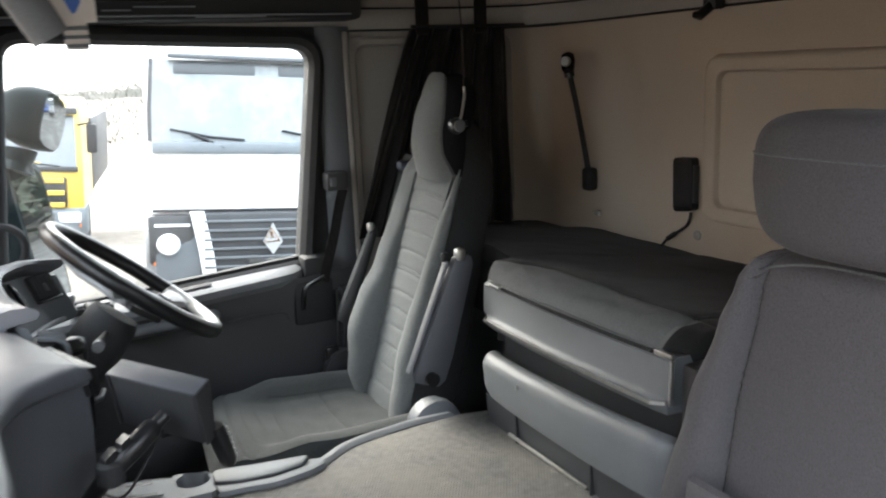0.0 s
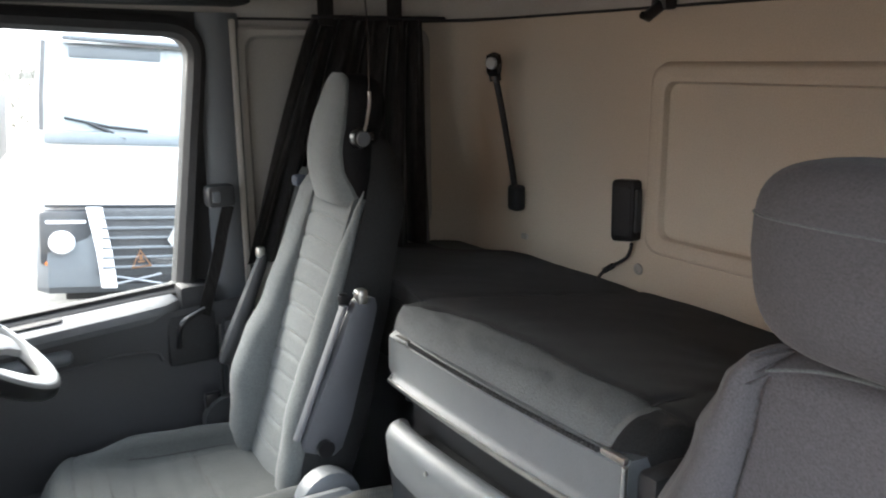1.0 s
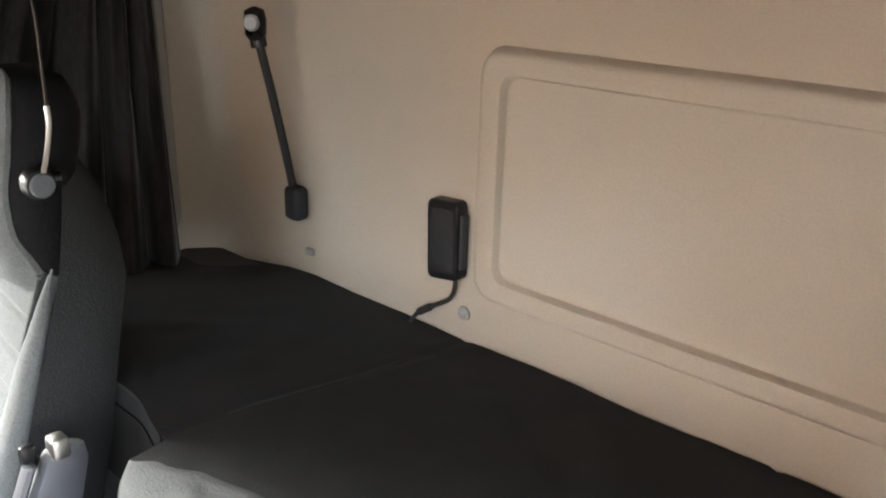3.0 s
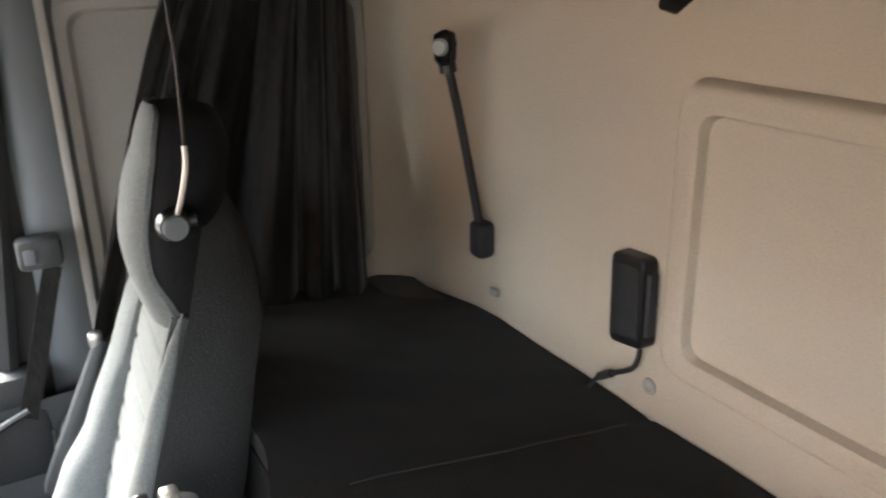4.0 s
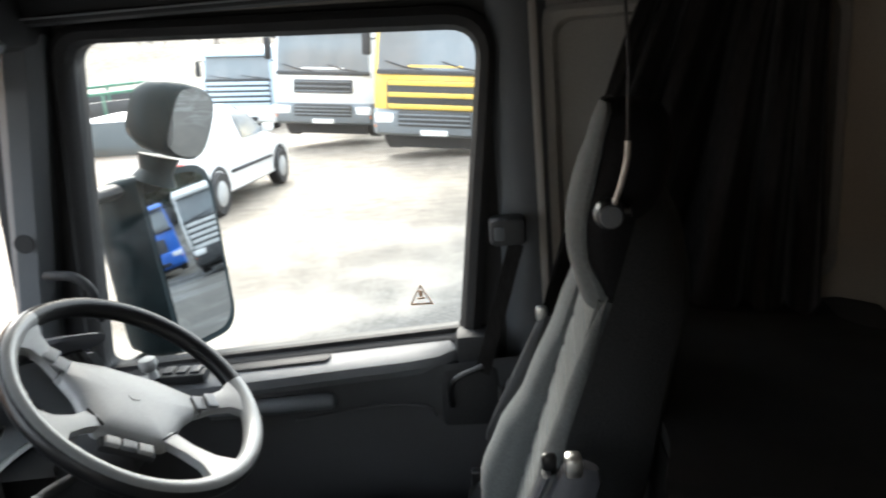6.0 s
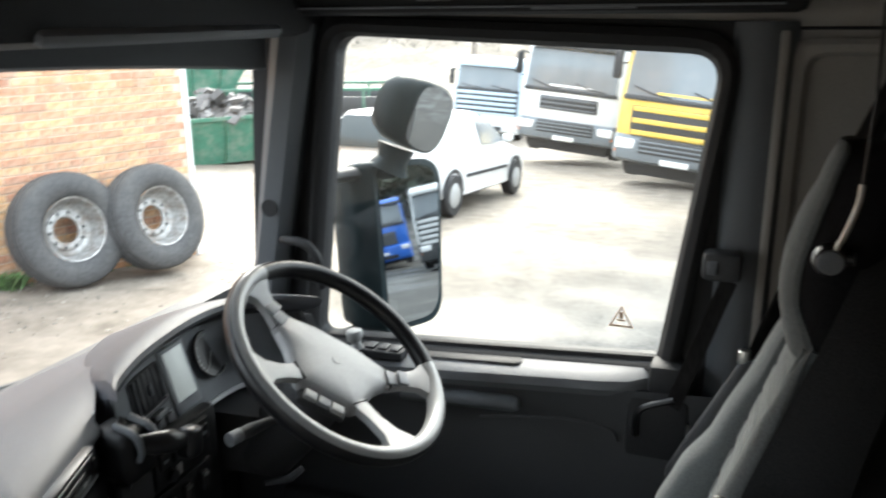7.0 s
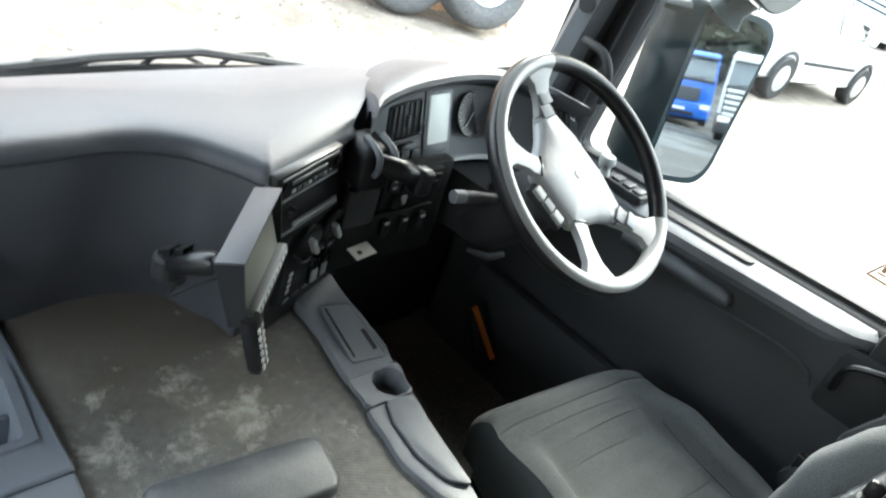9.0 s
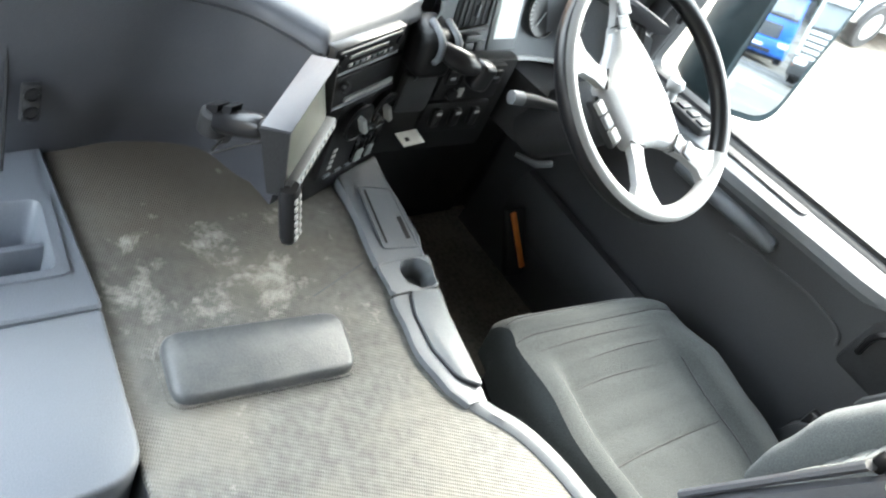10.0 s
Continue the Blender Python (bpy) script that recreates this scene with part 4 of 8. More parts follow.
# cab's outer skin, sealing out stray light, and an unseen wall added against daylight
structure("skin_rear", rbox(-1.14, 1.14, -0.14, -0.10, 0.0, 2.06, 0.0), M_DARK, "dark outer rear skin of the cab", "wall")
structure("skin_right", rbox(1.105, 1.14, -0.10, 0.735, 0.0, 2.06, 0.0), M_DARK, "dark outer side skin of the cab", "wall")
structure("skin_left", rbox(-1.16, -1.12, -0.10, 0.80, 0.0, 2.06, 0.0), M_DARK, "dark outer side skin of the cab", "wall")
structure("skin_top", rbox(-1.16, 1.14, -0.14, 2.02, 2.02, 2.06, 0.0), M_DARK, "dark outer roof skin of the cab", "roof")
# wall added out of view to cut the light through the left doorway
structure("wall_shed", rbox(-5.65, -5.5, -8.0, 8.0, -1.6, 2.6, 0.0), material("light_block_boards", (0.16, 0.15, 0.135), 0.85, var=0.3, scale=14, bump=0.3, fibre=True), "unseen plain wall added to block light from the left", "wall")

# ---- seats ----
def seat_axis(s, foot=(0.865, 0.53), top=(0.655, 1.17)):
    """Front face of the backrest at height s: y, z, with a soft lumbar swell."""
    y, z = lerp(foot[0], top[0], s), lerp(foot[1], top[1], s)
    return y - 0.030 + 0.004 * math.sin(s * math.pi), z


def build_seat(name, cx, label, cloth, side_cloth, pads):
    """A sprung truck seat: ribbed centre, side bolsters, built-in headrest, cushion and base. x is mirrored through pads."""
    seat = empty(name, label, "seat", at=(cx, 0.9, FZ))
    O = Matrix.Translation((-0.0, -0.9, -FZ))
    n = Vector((0, 0.95, 0.31))

    def sp(nm, bm, m, lab="", parent=None):
        if nm in ("back_insert", "bolster", "piping", "back_shell", "headrest", "headrest_face"):
            for v in bm.verts:
                k = table([(0.78, 0), (1.16, 1), (1.5, 1)], v.co.z) * max(0.0, min(1.0, (0.12 - v.co.x) / 0.24))
                v.co.x -= 0.050 * k
                v.co.y += 0.024 * k
        return part(nm, moved(bm, O), m, parent or seat, lab)

    # ribbed centre insert of the backrest
    seams = [0.27, 0.35, 0.42, 0.49, 0.575, 0.59, 0.66, 0.74, 0.82, 0.90, 1.0]
    c0 = -0.010

    def half(s):
        return table([(0, 0.088), (0.4, 0.094), (0.8, 0.097), (1.0, 0.099)], s)

    def ins(u, v):
        y, z = seat_axis(v)
        w = half(v)
        x = c0 + (2 * u - 1) * w
        g = sum(math.exp(-((v - k - 0.010 * (1 - (2 * u - 1) ** 2)) / 0.006) ** 2) for k in seams) + 0.6 * sum(math.exp(-((v - k) / 0.006) ** 2) for k in (0.12, 0.20))
        d = 0.004 * math.sin(u * math.pi) - 0.0048 * min(1, g)
        return Vector((x, y, z)) + n * d

    sp("back_insert", cushion(ins, lambda u, v: ins(u, v) - n * 0.05, 16, 190), M_CLOTH_LIT, "grey cloth insert with sewn ribs")
    for s in (-1, 1):
        rings = []
        for k in range(31):
            v = k / 30 * (1.04 if s > 0 else 1.025)
            y, z = seat_axis(v)
            wi = half(min(1, v)) - 0.004
            wo = table([(0, 0.185), (0.12, 0.212), (0.28, 0.226), (0.42, 0.222), (0.58, 0.213), (0.8, 0.212), (0.94, 0.212), (1.0, 0.214), (1.04, 0.20)], v)
            if s < 0:
                wo = table([(0, 0.16), (0.12, 0.176), (0.28, 0.187), (0.42, 0.180), (0.58, 0.158), (0.8, 0.143), (0.9, 0.138), (1.0, 0.131), (1.04, 0.127), (1.065, 0.121)], v)
            if s < 0 and v > 0.8:
                wi = lerp(half(0.8) - 0.004, 0.125, (v - 0.8) / 0.225)
            fwd = table([(0, 0.014), (0.14, 0.030), (0.30, 0.044), (0.42, 0.038), (0.58, 0.024), (0.8, 0.014), (0.96, 0.008), (1.025, 0.001)], v) if s < 0 else table([(0, 0.020), (0.14, 0.046), (0.30, 0.066), (0.42, 0.058), (0.58, 0.034), (0.8, 0.020), (0.98, 0.013), (1.04, -0.008 if s > 0 else 0.008), (1.065, -0.004)], v)
            c, hw = (wi + wo) / 2, (wo - wi) / 2
            ring = []
            for j in range(20):
                a = 2 * math.pi * j / 20
                ca, sa = math.cos(a), math.sin(a)
                q_ = 0.75 if s > 0 else 1.0
                ex = math.copysign(abs(ca) ** q_, ca)
                ey = math.copysign(abs(sa) ** q_, sa)
                ring.append(Vector((c0 + s * (c + ex * hw), y, z)) + n * (ey * (fwd if sa > 0 else 0.040 if s > 0 else table([(0, 0.026), (0.7, 0.022), (0.9, 0.012), (1.025, 0.001)], v)) - (0.022 * max(0, ex) if sa > 0 and s > 0 else 0)))
            rings.append(ring)
        b = sp("bolster", loft(rings), side_cloth, "grey padded side bolster")
        sp("piping", tube([Vector((c0 + s * (half(k / 24) + 0.001), *seat_axis(k / 24))) + n * 0.003 for k in range(25)], 0.0025, 6), side_cloth, "", b)
    # back shell
    rings = []
    for k in range(18):
        v = k / 17 * 1.24
        y, z = seat_axis(v)
        w = table([(0, 0.165), (0.12, 0.182), (0.28, 0.193), (0.42, 0.186), (0.58, 0.164), (0.8, 0.149), (0.9, 0.143), (1.0, 0.134), (1.06, 0.124), (1.12, 0.106), (1.24, 0.05)], v)
        fs = table([(0, -0.014), (0.2, 0.008), (0.33, 0.018), (0.45, 0.014), (0.7, 0.0), (0.95, -0.006), (1.1, -0.012), (1.24, -0.03)], v)
        dk = table([(0, 1), (0.6, 1), (1.0, 0.84), (1.12, 0.70), (1.24, 0.25)], v)
        ring = [Vector((c0 + x * w, y, z)) + n * (d * dk) for x, d in ((-1, fs), (-1.02, -0.05), (-0.99, -0.095), (-0.92, -0.125), (-0.6, -0.145), (0, -0.15), (0.6, -0.145), (0.92, -0.125), (0.99, -0.095), (1.02, -0.06), (1, -0.022), (0.9, -0.035), (-0.94, fs - 0.02))]
        rings.append(ring)
    sp("back_shell", loft(rings), M_BACK, "dark grey cloth back and sides")
    if pads == "driver":
        # tall built-in headrest: cloth face over a rounded black body
        def head(v, a, grow=0.0):
            t_ = max(0.0, (v - 0.58) / 0.42)
            k = math.sqrt(max(0.0, 1 - t_ ** 2.2))
            w = table([(0, 0.098), (0.2, 0.093), (0.5, 0.089), (1.0, 0.088)], v) * (0.30 + 0.70 * k) if t_ > 0 else table([(0, 0.098), (0.2, 0.093), (0.5, 0.089), (1.0, 0.088)], v)
            d = 0.062 * (0.45 + 0.55 * k)
            yf = 0.648 + 0.020 * math.sin(min(1.0, v * 1.25) * math.pi) - 0.022 * v ** 2 - 0.016 * max(0.0, (v - 0.70) / 0.30) ** 2
            z = 1.150 + 0.265 * (v - 0.05 * math.sin(math.pi * v) * v)
            ca, sa = math.cos(a), math.sin(a)
            return Vector((c0 + math.copysign(abs(ca) ** 0.72, ca) * (w + grow), yf - d + math.copysign(abs(sa) ** 0.8, sa) * (d + grow), z + grow * (0.8 if t_ > 0 else 0)))

        hr = sp("headrest", loft([[head(k / 26, 2 * math.pi * j / 32) for j in range(32)] for k in range(27)]), M_SHELL, "black headrest back and sides")

        def face(u, v, g):
            li = radians(table([(0, 10), (0.1, 20), (0.3, 32), (0.6, 36), (0.85, 44), (1, 42)], v))
            lo = radians(table([(0, 10), (0.1, 20), (0.3, 30), (0.6, 34), (0.85, 30), (1, 20)], v))
            return head(v, lerp(math.pi - li, lo, u), g * (1 if 0 < u < 1 else 0.4))
        sp("headrest_face", cushion(lambda u, v: face(u, v, 0.0045), lambda u, v: face(u, v, -0.004), 22, 40), M_CLOTH_LIT, "grey cloth headrest face", hr)
        # shoulder tab on the window side
        sp("shoulder_tab", rbox(0.176, 0.212, 0.606, 0.640, 1.148, 1.176, 0.010), M_TAB, "dark blue-grey shoulder tab of the bolster")
    # cushion
    cz = 0.575

    def cu(u, v):
        xl = table([(0, -0.25), (0.4, -0.262), (0.8, -0.224), (1, -0.196)], v)
        xr = table([(0, 0.178), (0.3, 0.206), (0.6, 0.228), (0.85, 0.229), (1, 0.212)], v)
        uu = abs(2 * u - 1)
        x = lerp(xl, xr, u)
        y = lerp(0.80, 1.306 - 0.042 * u - 0.030 * uu ** 9, v)
        low = table([(0, 1), (0.55, 1), (0.80, 0)], v)
        z = cz + 0.012 * v - 0.016 * low * table([(0, 1), (0.6, 0.9), (0.7, 0), (1, 0)], uu)
        z += 0.026 * low * table([(0, 0), (0.64, 0), (0.80, 1), (0.92, 1), (1, 0.3)], uu)
        flat = table([(0, 1), (0.55, 1), (0.70, 0.35), (0.9, 0)], uu)
        rib = sum(d * math.exp(-((v - k - 0.02 * math.sin(math.pi * u)) / w) ** 2) for k, d, w in ((0.30, 1.0, 0.012), (0.40, 0.5, 0.020), (0.50, 0.4, 0.016), (0.60, 0.6, 0.014), (0.72, 0.6, 0.014)))
        rib = rib * flat + 0.8 * math.exp(-((v - 0.85) / 0.010) ** 2) + 0.8 * math.exp(-((v - 0.945) / 0.010) ** 2)
        rib += 1.4 * math.exp(-((uu - 0.66) / 0.020) ** 2) * table([(0, 1), (0.5, 1), (0.66, 0)], v)
        z -= 0.0036 * min(1.5, rib)
        z += 0.003 * low * flat * noise.noise(Vector((u * 7, v * 9, 4)))
        z -= 0.055 * max(0, (v - 0.88) / 0.12) ** 2.2 + 0.055 * max(0, (uu - 0.94) / 0.06) ** 2
        return Vector((x, y, z))

    def cb(u, v):
        p = cu(u, v)
        return Vector((p.x * 0.98, min(p.y, 1.235), cz - 0.115))

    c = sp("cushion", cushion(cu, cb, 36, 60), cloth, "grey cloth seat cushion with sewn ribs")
    for s in (-1, 1):
        sp("seam", tube([cu(0.5 + s * 0.33, 0.60 * k / 20) + Vector((0, 0, 0.0018)) for k in range(21)], 0.0016, 6), M_SEAM, "dark sewn seam", c)
    for v_ in (0.945, 0.85):
        sp("seam", tube([cu(0.05 + 0.90 * k / 30, v_) + Vector((0, 0, 0.0012)) for k in range(31)], 0.0012, 6), M_SEAM, "dark sewn seam", c)
    sp("seam", tube([cu(0.18 + 0.64 * k / 24, 0.30 + 0.02 * math.sin(math.pi * (0.18 + 0.64 * k / 24))) + Vector((0, 0, 0.0012)) for k in range(25)], 0.0014, 6), M_SEAM, "dark sewn seam", c)
    # Tapered dark tubes painted in for the shade of soft wrinkles
    for v_, a_, b_ in ((0.775, 0.10, 0.80), (0.70, 0.30, 0.84), (0.61, 0.22, 0.70)):
        sp("crease", tube([cu(lerp(a_, b_, k / 24), v_ + 0.012 * math.sin(math.pi * k / 24)) + Vector((0, 0, 0.0006)) for k in range(25)], [0.0002 + 0.0010 * math.sin(math.pi * k / 24) for k in range(25)], 6), M_SEAM, "dark line drawn for the shade in a soft crease", c)
    sp("cushion_base", rbox(-0.235, 0.235, 0.78, 1.24, 0.41, 0.462, 0.02), M_SHELL, "black cushion pan")
    sp("seat_base", rbox(-0.19, 0.19, 0.80, 1.20, FZ, 0.41, 0.03), M_DARK, "dark suspension bellows")
    return seat, sp


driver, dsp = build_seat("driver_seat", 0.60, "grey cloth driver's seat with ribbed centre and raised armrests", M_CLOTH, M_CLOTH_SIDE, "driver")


def armrest(sp, x, pivot, tip, wide, m, lab, deep=0.047):
    p, t = Vector((x, *pivot)), Vector((x, *tip))
    d = (t - p).normalized()
    f = Vector((0, d.z, -d.y))
    rings = []
    for v, w, h in ((0, 0.6, 0.75), (0.06, 0.9, 1.0), (0.25, 1, 1), (0.5, 0.95, 0.85), (0.8, 0.85, 0.7), (0.95, 0.75, 0.6), (1, 0.5, 0.4)):
        c = p.lerp(t, v)
        rings.append([c - Vector((0, 0.012, 0.004)) + Vector((math.copysign(abs(math.cos(a)) ** 0.6, math.cos(a)) * wide * w, 0, 0)) + f * math.sin(a) * deep * h for a in [2 * math.pi * k / 12 for k in range(12)]])
    return sp("armrest", loft(rings), m, lab)


# raised inner armrest with its pivot and catch (x from the seat's middle)
ar = armrest(dsp, -0.272, (0.815, 0.70), (0.700, 1.00), 0.021, M_DASH, "dark grey armrest folded up beside the backrest", 0.047)
dsp("pad", loft([[Vector((-0.272 + math.cos(a) * 0.012, lerp(0.846, 0.737, v) + math.sin(a) * 0.007, lerp(0.735, 0.985, v))) for a in [math.pi * k / 4 for k in range(8)]] for v in (0, 0.3, 0.7, 1)]), M_DASH, "grey edge of the arm pad", ar)
dsp("catch", rbox(-0.290, -0.264, 0.692, 0.714, 0.985, 1.014, 0.006), M_CHROME, "bright armrest catch", ar)
dsp("catch", rbox(-0.266, -0.250, 0.722, 0.742, 0.975, 1.005, 0.006), M_BLACK, "", ar)
dsp("pivot_knob", disc((-0.294, 0.80, 0.715), (-1, 0, 0), 0.017, 0.012, 18), M_BLACK, "round black pivot cap", ar)
ar2 = armrest(dsp, 0.255, (0.83, 0.72), (0.712, 0.985), 0.018, M_DARK, "dark armrest folded up on the door side", 0.022)
dsp("catch", rbox(0.245, 0.265, 0.70, 0.722, 0.97, 0.998, 0.006), M_CHROME, "bright armrest catch", ar2)
dsp("hinge_cover", loft([[Vector((-0.250 - 0.02 * k, 0.79 + r * math.cos(a), 0.592 + r * math.sin(a))) for a in [2 * math.pi * j / 20 for j in range(20)]] for k, r in ((0, 0.062), (1, 0.066), (2.2, 0.064), (2.6, 0.052))]), M_PLASTIC, "round grey hinge cover")
dsp("hinge_cover", loft([[Vector((0.245 + 0.02 * k, 0.82 + r * math.cos(a), 0.57 + r * math.sin(a))) for a in [2 * math.pi * j / 20 for j in range(20)]] for k, r in ((0, 0.06), (1.6, 0.06), (2.0, 0.05))]), M_DARK, "round dark hinge cover")
dsp("buckle", rbox(0.262, 0.285, 0.83, 0.87, 0.57, 0.64, 0.006), M_BLACK, "black belt buckle")

# unidentified fitting at the headrest's side, built as headset: bright bent arm, round pad
hs = empty("headset", "small knob with bent metal arm hung behind the seat", "headset", at=(0.440, 0.635, 1.290))
HO = Matrix.Translation((-0.47, -0.625, -1.28))
part("arm", moved(tube(smooth_path([(0.472, 0.60, 1.372), (0.468, 0.602, 1.35), (0.463, 0.612, 1.315), (0.458, 0.622, 1.292)]), 0.0035, 8), HO), M_CHROME, hs, "bright bent metal arm")
part("cord", moved(tube([(0.480, 0.600, 1.575), (0.474, 0.597, 1.47), (0.472, 0.60, 1.372)], 0.002, 6), HO), M_BLACK, hs, "thin dark cord")
bm = loft([[Vector((0.470 + dx, 0.625 + r * math.cos(a), 1.280 + r * math.sin(a))) for a in [2 * math.pi * j / 18 for j in range(18)]] for dx, r in ((-0.014, 0.010), (-0.012, 0.018), (0.0, 0.021), (0.012, 0.018), (0.016, 0.008))])
part("ear_pad", moved(bm, HO), M_BLACK, hs, "round black pad")
part("ear_ring", moved(loft([[Vector((0.4555 + dx, 0.625 + r * math.cos(a), 1.280 + r * math.sin(a))) for a in [2 * math.pi * j / 18 for j in range(18)]] for dx, r in ((0, 0.016), (-0.004, 0.014), (-0.004, 0.008))]), HO), M_PLASTIC, hs, "dull grey rim")
part("mouthpiece", moved(tube([(0.468, 0.612, 1.283), (0.465, 0.598, 1.284)], [0.007, 0.008], 10), HO), M_BLACK, hs)

# passenger seat: separate headrest on posts
PX, PDY = -0.715, 0.12
pseat = empty("passenger_seat", "warm grey cloth passenger seat with a loose rounded headrest", "seat", at=(PX, 0.7 + PDY, FZ))
PO = Matrix.Translation((0, -0.7, -FZ))


def pp(nm, bm, m, lab="", parent=None):
    return part(nm, moved(bm, PO), m, parent or pseat, lab)


pn = Vector((0, 0.97, 0.24))


def pw(v):
    return table([(0, 0.305), (0.35, 0.297), (0.6, 0.258), (0.8, 0.212), (0.9, 0.184), (0.96, 0.158), (0.985, 0.138), (1.0, 0.112)], v)


def p_in(v):
    """Where the sewn centre panel ends, as a share of the half width."""
    return table([(0, 0.150), (0.6, 0.142), (0.9, 0.126), (1.0, 0.120)], v) / max(pw(v), 0.128)


def pf(u, v):
    uu = 2 * u - 1
    y, z = lerp(0.70, 0.605, v), lerp(0.55, 1.190, v)
    k = abs(uu)
    q = max(0.0, (k - p_in(v)) / (1 - p_in(v)))
    d = 0.040 * (math.sin(math.pi * min(1.0, q * 1.15) ** 0.8) - 1.1 * q ** 3) * (1 - 0.7 * v ** 3) - 0.05 * max(0, (v - 0.93) / 0.07) ** 2
    d -= 0.008 * math.exp(-((k - p_in(v)) / 0.014) ** 2)
    return Vector((uu * pw(v), y, z)) + pn * d


pb = pp("backrest", cushion(pf, lambda u, v: pf(u, v) * 1.0 - pn * (0.02 + 0.10 * (1 - abs(2 * u - 1) ** 4) * (1 - v ** 8)), 150, 48), M_CLOTH_WARM, "warm grey cloth backrest with sewn panel")
for s in (-1, 1):
    pp("seam", tube([pf(0.5 + s * 0.5 * p_in(k / 20), k / 20) + pn * 0.001 for k in range(1, 19)], 0.0022, 6), M_SEAM, "dark seam", pb)
pp("piping", tube([pf(0.12 + 0.76 * k / 40, 0.972 - 0.03 * abs(k / 20 - 1) ** 3) + pn * 0.002 for k in range(41)], 0.002, 6), M_CLOTH_SIDE, "pale piping", pb)
pp("back_pocket", rbox(-0.21, 0.21, 0.44, 0.52, 0.60, 1.0, 0.03), M_SHELL, "black back shell", pb)
pp("lower_pad", cushion(lambda u, v: Vector(((2 * u - 1) * 0.15, 0.735 - 0.02 * v, lerp(0.62, 0.865, v))) + pn * (0.02 * (1 - abs(2 * u - 1) ** 4) * (1 - (2 * v - 1) ** 6)), lambda u, v: Vector(((2 * u - 1) * 0.15, 0.70, lerp(0.62, 0.865, v))), 16, 14), M_CLOTH_WARM, "lumbar pad", pb)


def hdr(u, v):
    """Rounded headrest block."""
    a = 2 * math.pi * u
    w, d, h = 0.146, 0.056, 0.090
    t = math.pi * (v - 0.5)
    e = 0.50
    cs = lambda x: math.copysign(abs(math.cos(x)) ** e, math.cos(x))
    sn = lambda x: math.copysign(abs(math.sin(x)) ** e, math.sin(x))
    sx, sy = math.copysign(abs(math.cos(a)) ** 0.6, math.cos(a)), math.copysign(abs(math.sin(a)) ** 0.7, math.sin(a))
    zz = sn(t)
    ww = w * (1 - 0.10 * max(0, -zz))
    return Vector((ww * cs(t) * sx, 0.595 + d * cs(t) * sy, 1.272 + h * zz))


hr2 = pp("headrest", sheet(hdr, 48, 24), M_CLOTH_WARM, "warm grey rounded headrest with a sewn line")
pp("stitch", tube([hdr(k / 40 * 0.5, 0.55) + Vector((0, 0.0005, 0)) for k in range(41)], 0.0014, 5), M_CLOTH_SIDE, "pale sewn line", hr2)
for s in (-0.055, 0.055):
    pp("post", tube([(s, 0.565, 1.12), (s, 0.567, 1.205)], 0.006, 10), M_CHROME, "metal headrest post", hr2)
    pp("post_collar", rbox(s - 0.02, s + 0.02, 0.55, 0.58, 1.150, 1.170, 0.004), M_BLACK, "", pb)
pp("cushion", cushion(lambda u, v: Vector((lerp(-0.24, 0.24, u), lerp(0.68, 1.13, v), 0.575 + 0.02 * abs(2 * u - 1) ** 3 - 0.05 * max(0, (abs(2 * u - 1) - 0.88) / 0.12) ** 2 - 0.05 * max(0, (v - 0.9) / 0.1) ** 2)), lambda u, v: Vector((lerp(-0.24, 0.24, u), lerp(0.68, 1.12, v), 0.47)), 20, 20), M_CLOTH_WARM, "warm grey cloth seat cushion")
pp("seat_base", rbox(-0.2, 0.2, 0.62, 1.05, FZ, 0.475, 0.02), M_DARK, "dark seat base")

# ---- curtain ----
curtain = empty("curtain", "dark gathered bunk curtain hung from straps", "curtain", at=(0.93, 0.35, 1.2))
CO = Matrix.Translation((-0.93, -0.35, -1.2))


def curt_fn(u, v):
    """Gathered cloth from the pillar to the rear corner, wider towards its hem; v downwards."""
    a = u
    front = lerp(0.485, 0.70, v ** 0.9)
    back = lerp(0.165, 0.17, v)
    x = lerp(0.985, 0.955, a) + 0.02 * math.sin(a * 3) - 0.03 * v * a
    y = lerp(front, back, a)
    z = lerp(1.545, 0.93, v)
    amp = 0.014 + 0.022 * min(1, v * 2.5) * (0.75 + 0.5 * noise.noise(Vector((u * 5, 0, 2))))
    ph = u * 36 + 2.2 * math.sin(u * 7) + 1.6 * v * math.sin(u * 4 + 1)
    w = amp * math.sin(ph) + 0.006 * math.sin(ph * 2.7 + v * 6) + 0.012 * math.exp(-((v - 0.04) / 0.03) ** 2) * math.sin(ph * 1.5)
    return Vector((x - w, y + 0.3 * w + 0.008 * math.cos(ph), z))


bm = cushion(curt_fn, lambda u, v: curt_fn(u, v) + Vector((0.002, 0, 0)), 190, 30)
part("cloth", moved(bm, CO), M_CURT, curtain, "dark pleated cloth")
for y in (0.462, 0.26):
    bm = rbox(0.955, 0.962, y - 0.022, y + 0.022, 1.53, 1.64, 0.002)
    part("strap", moved(bm, CO), M_CURT, curtain, "black hanging strap")
part("rail", moved(tube([(0.958, 0.50, 1.552), (0.958, 0.10, 1.552)], 0.005, 8), CO), M_BLACK_MATT, curtain, "dark curtain rail")

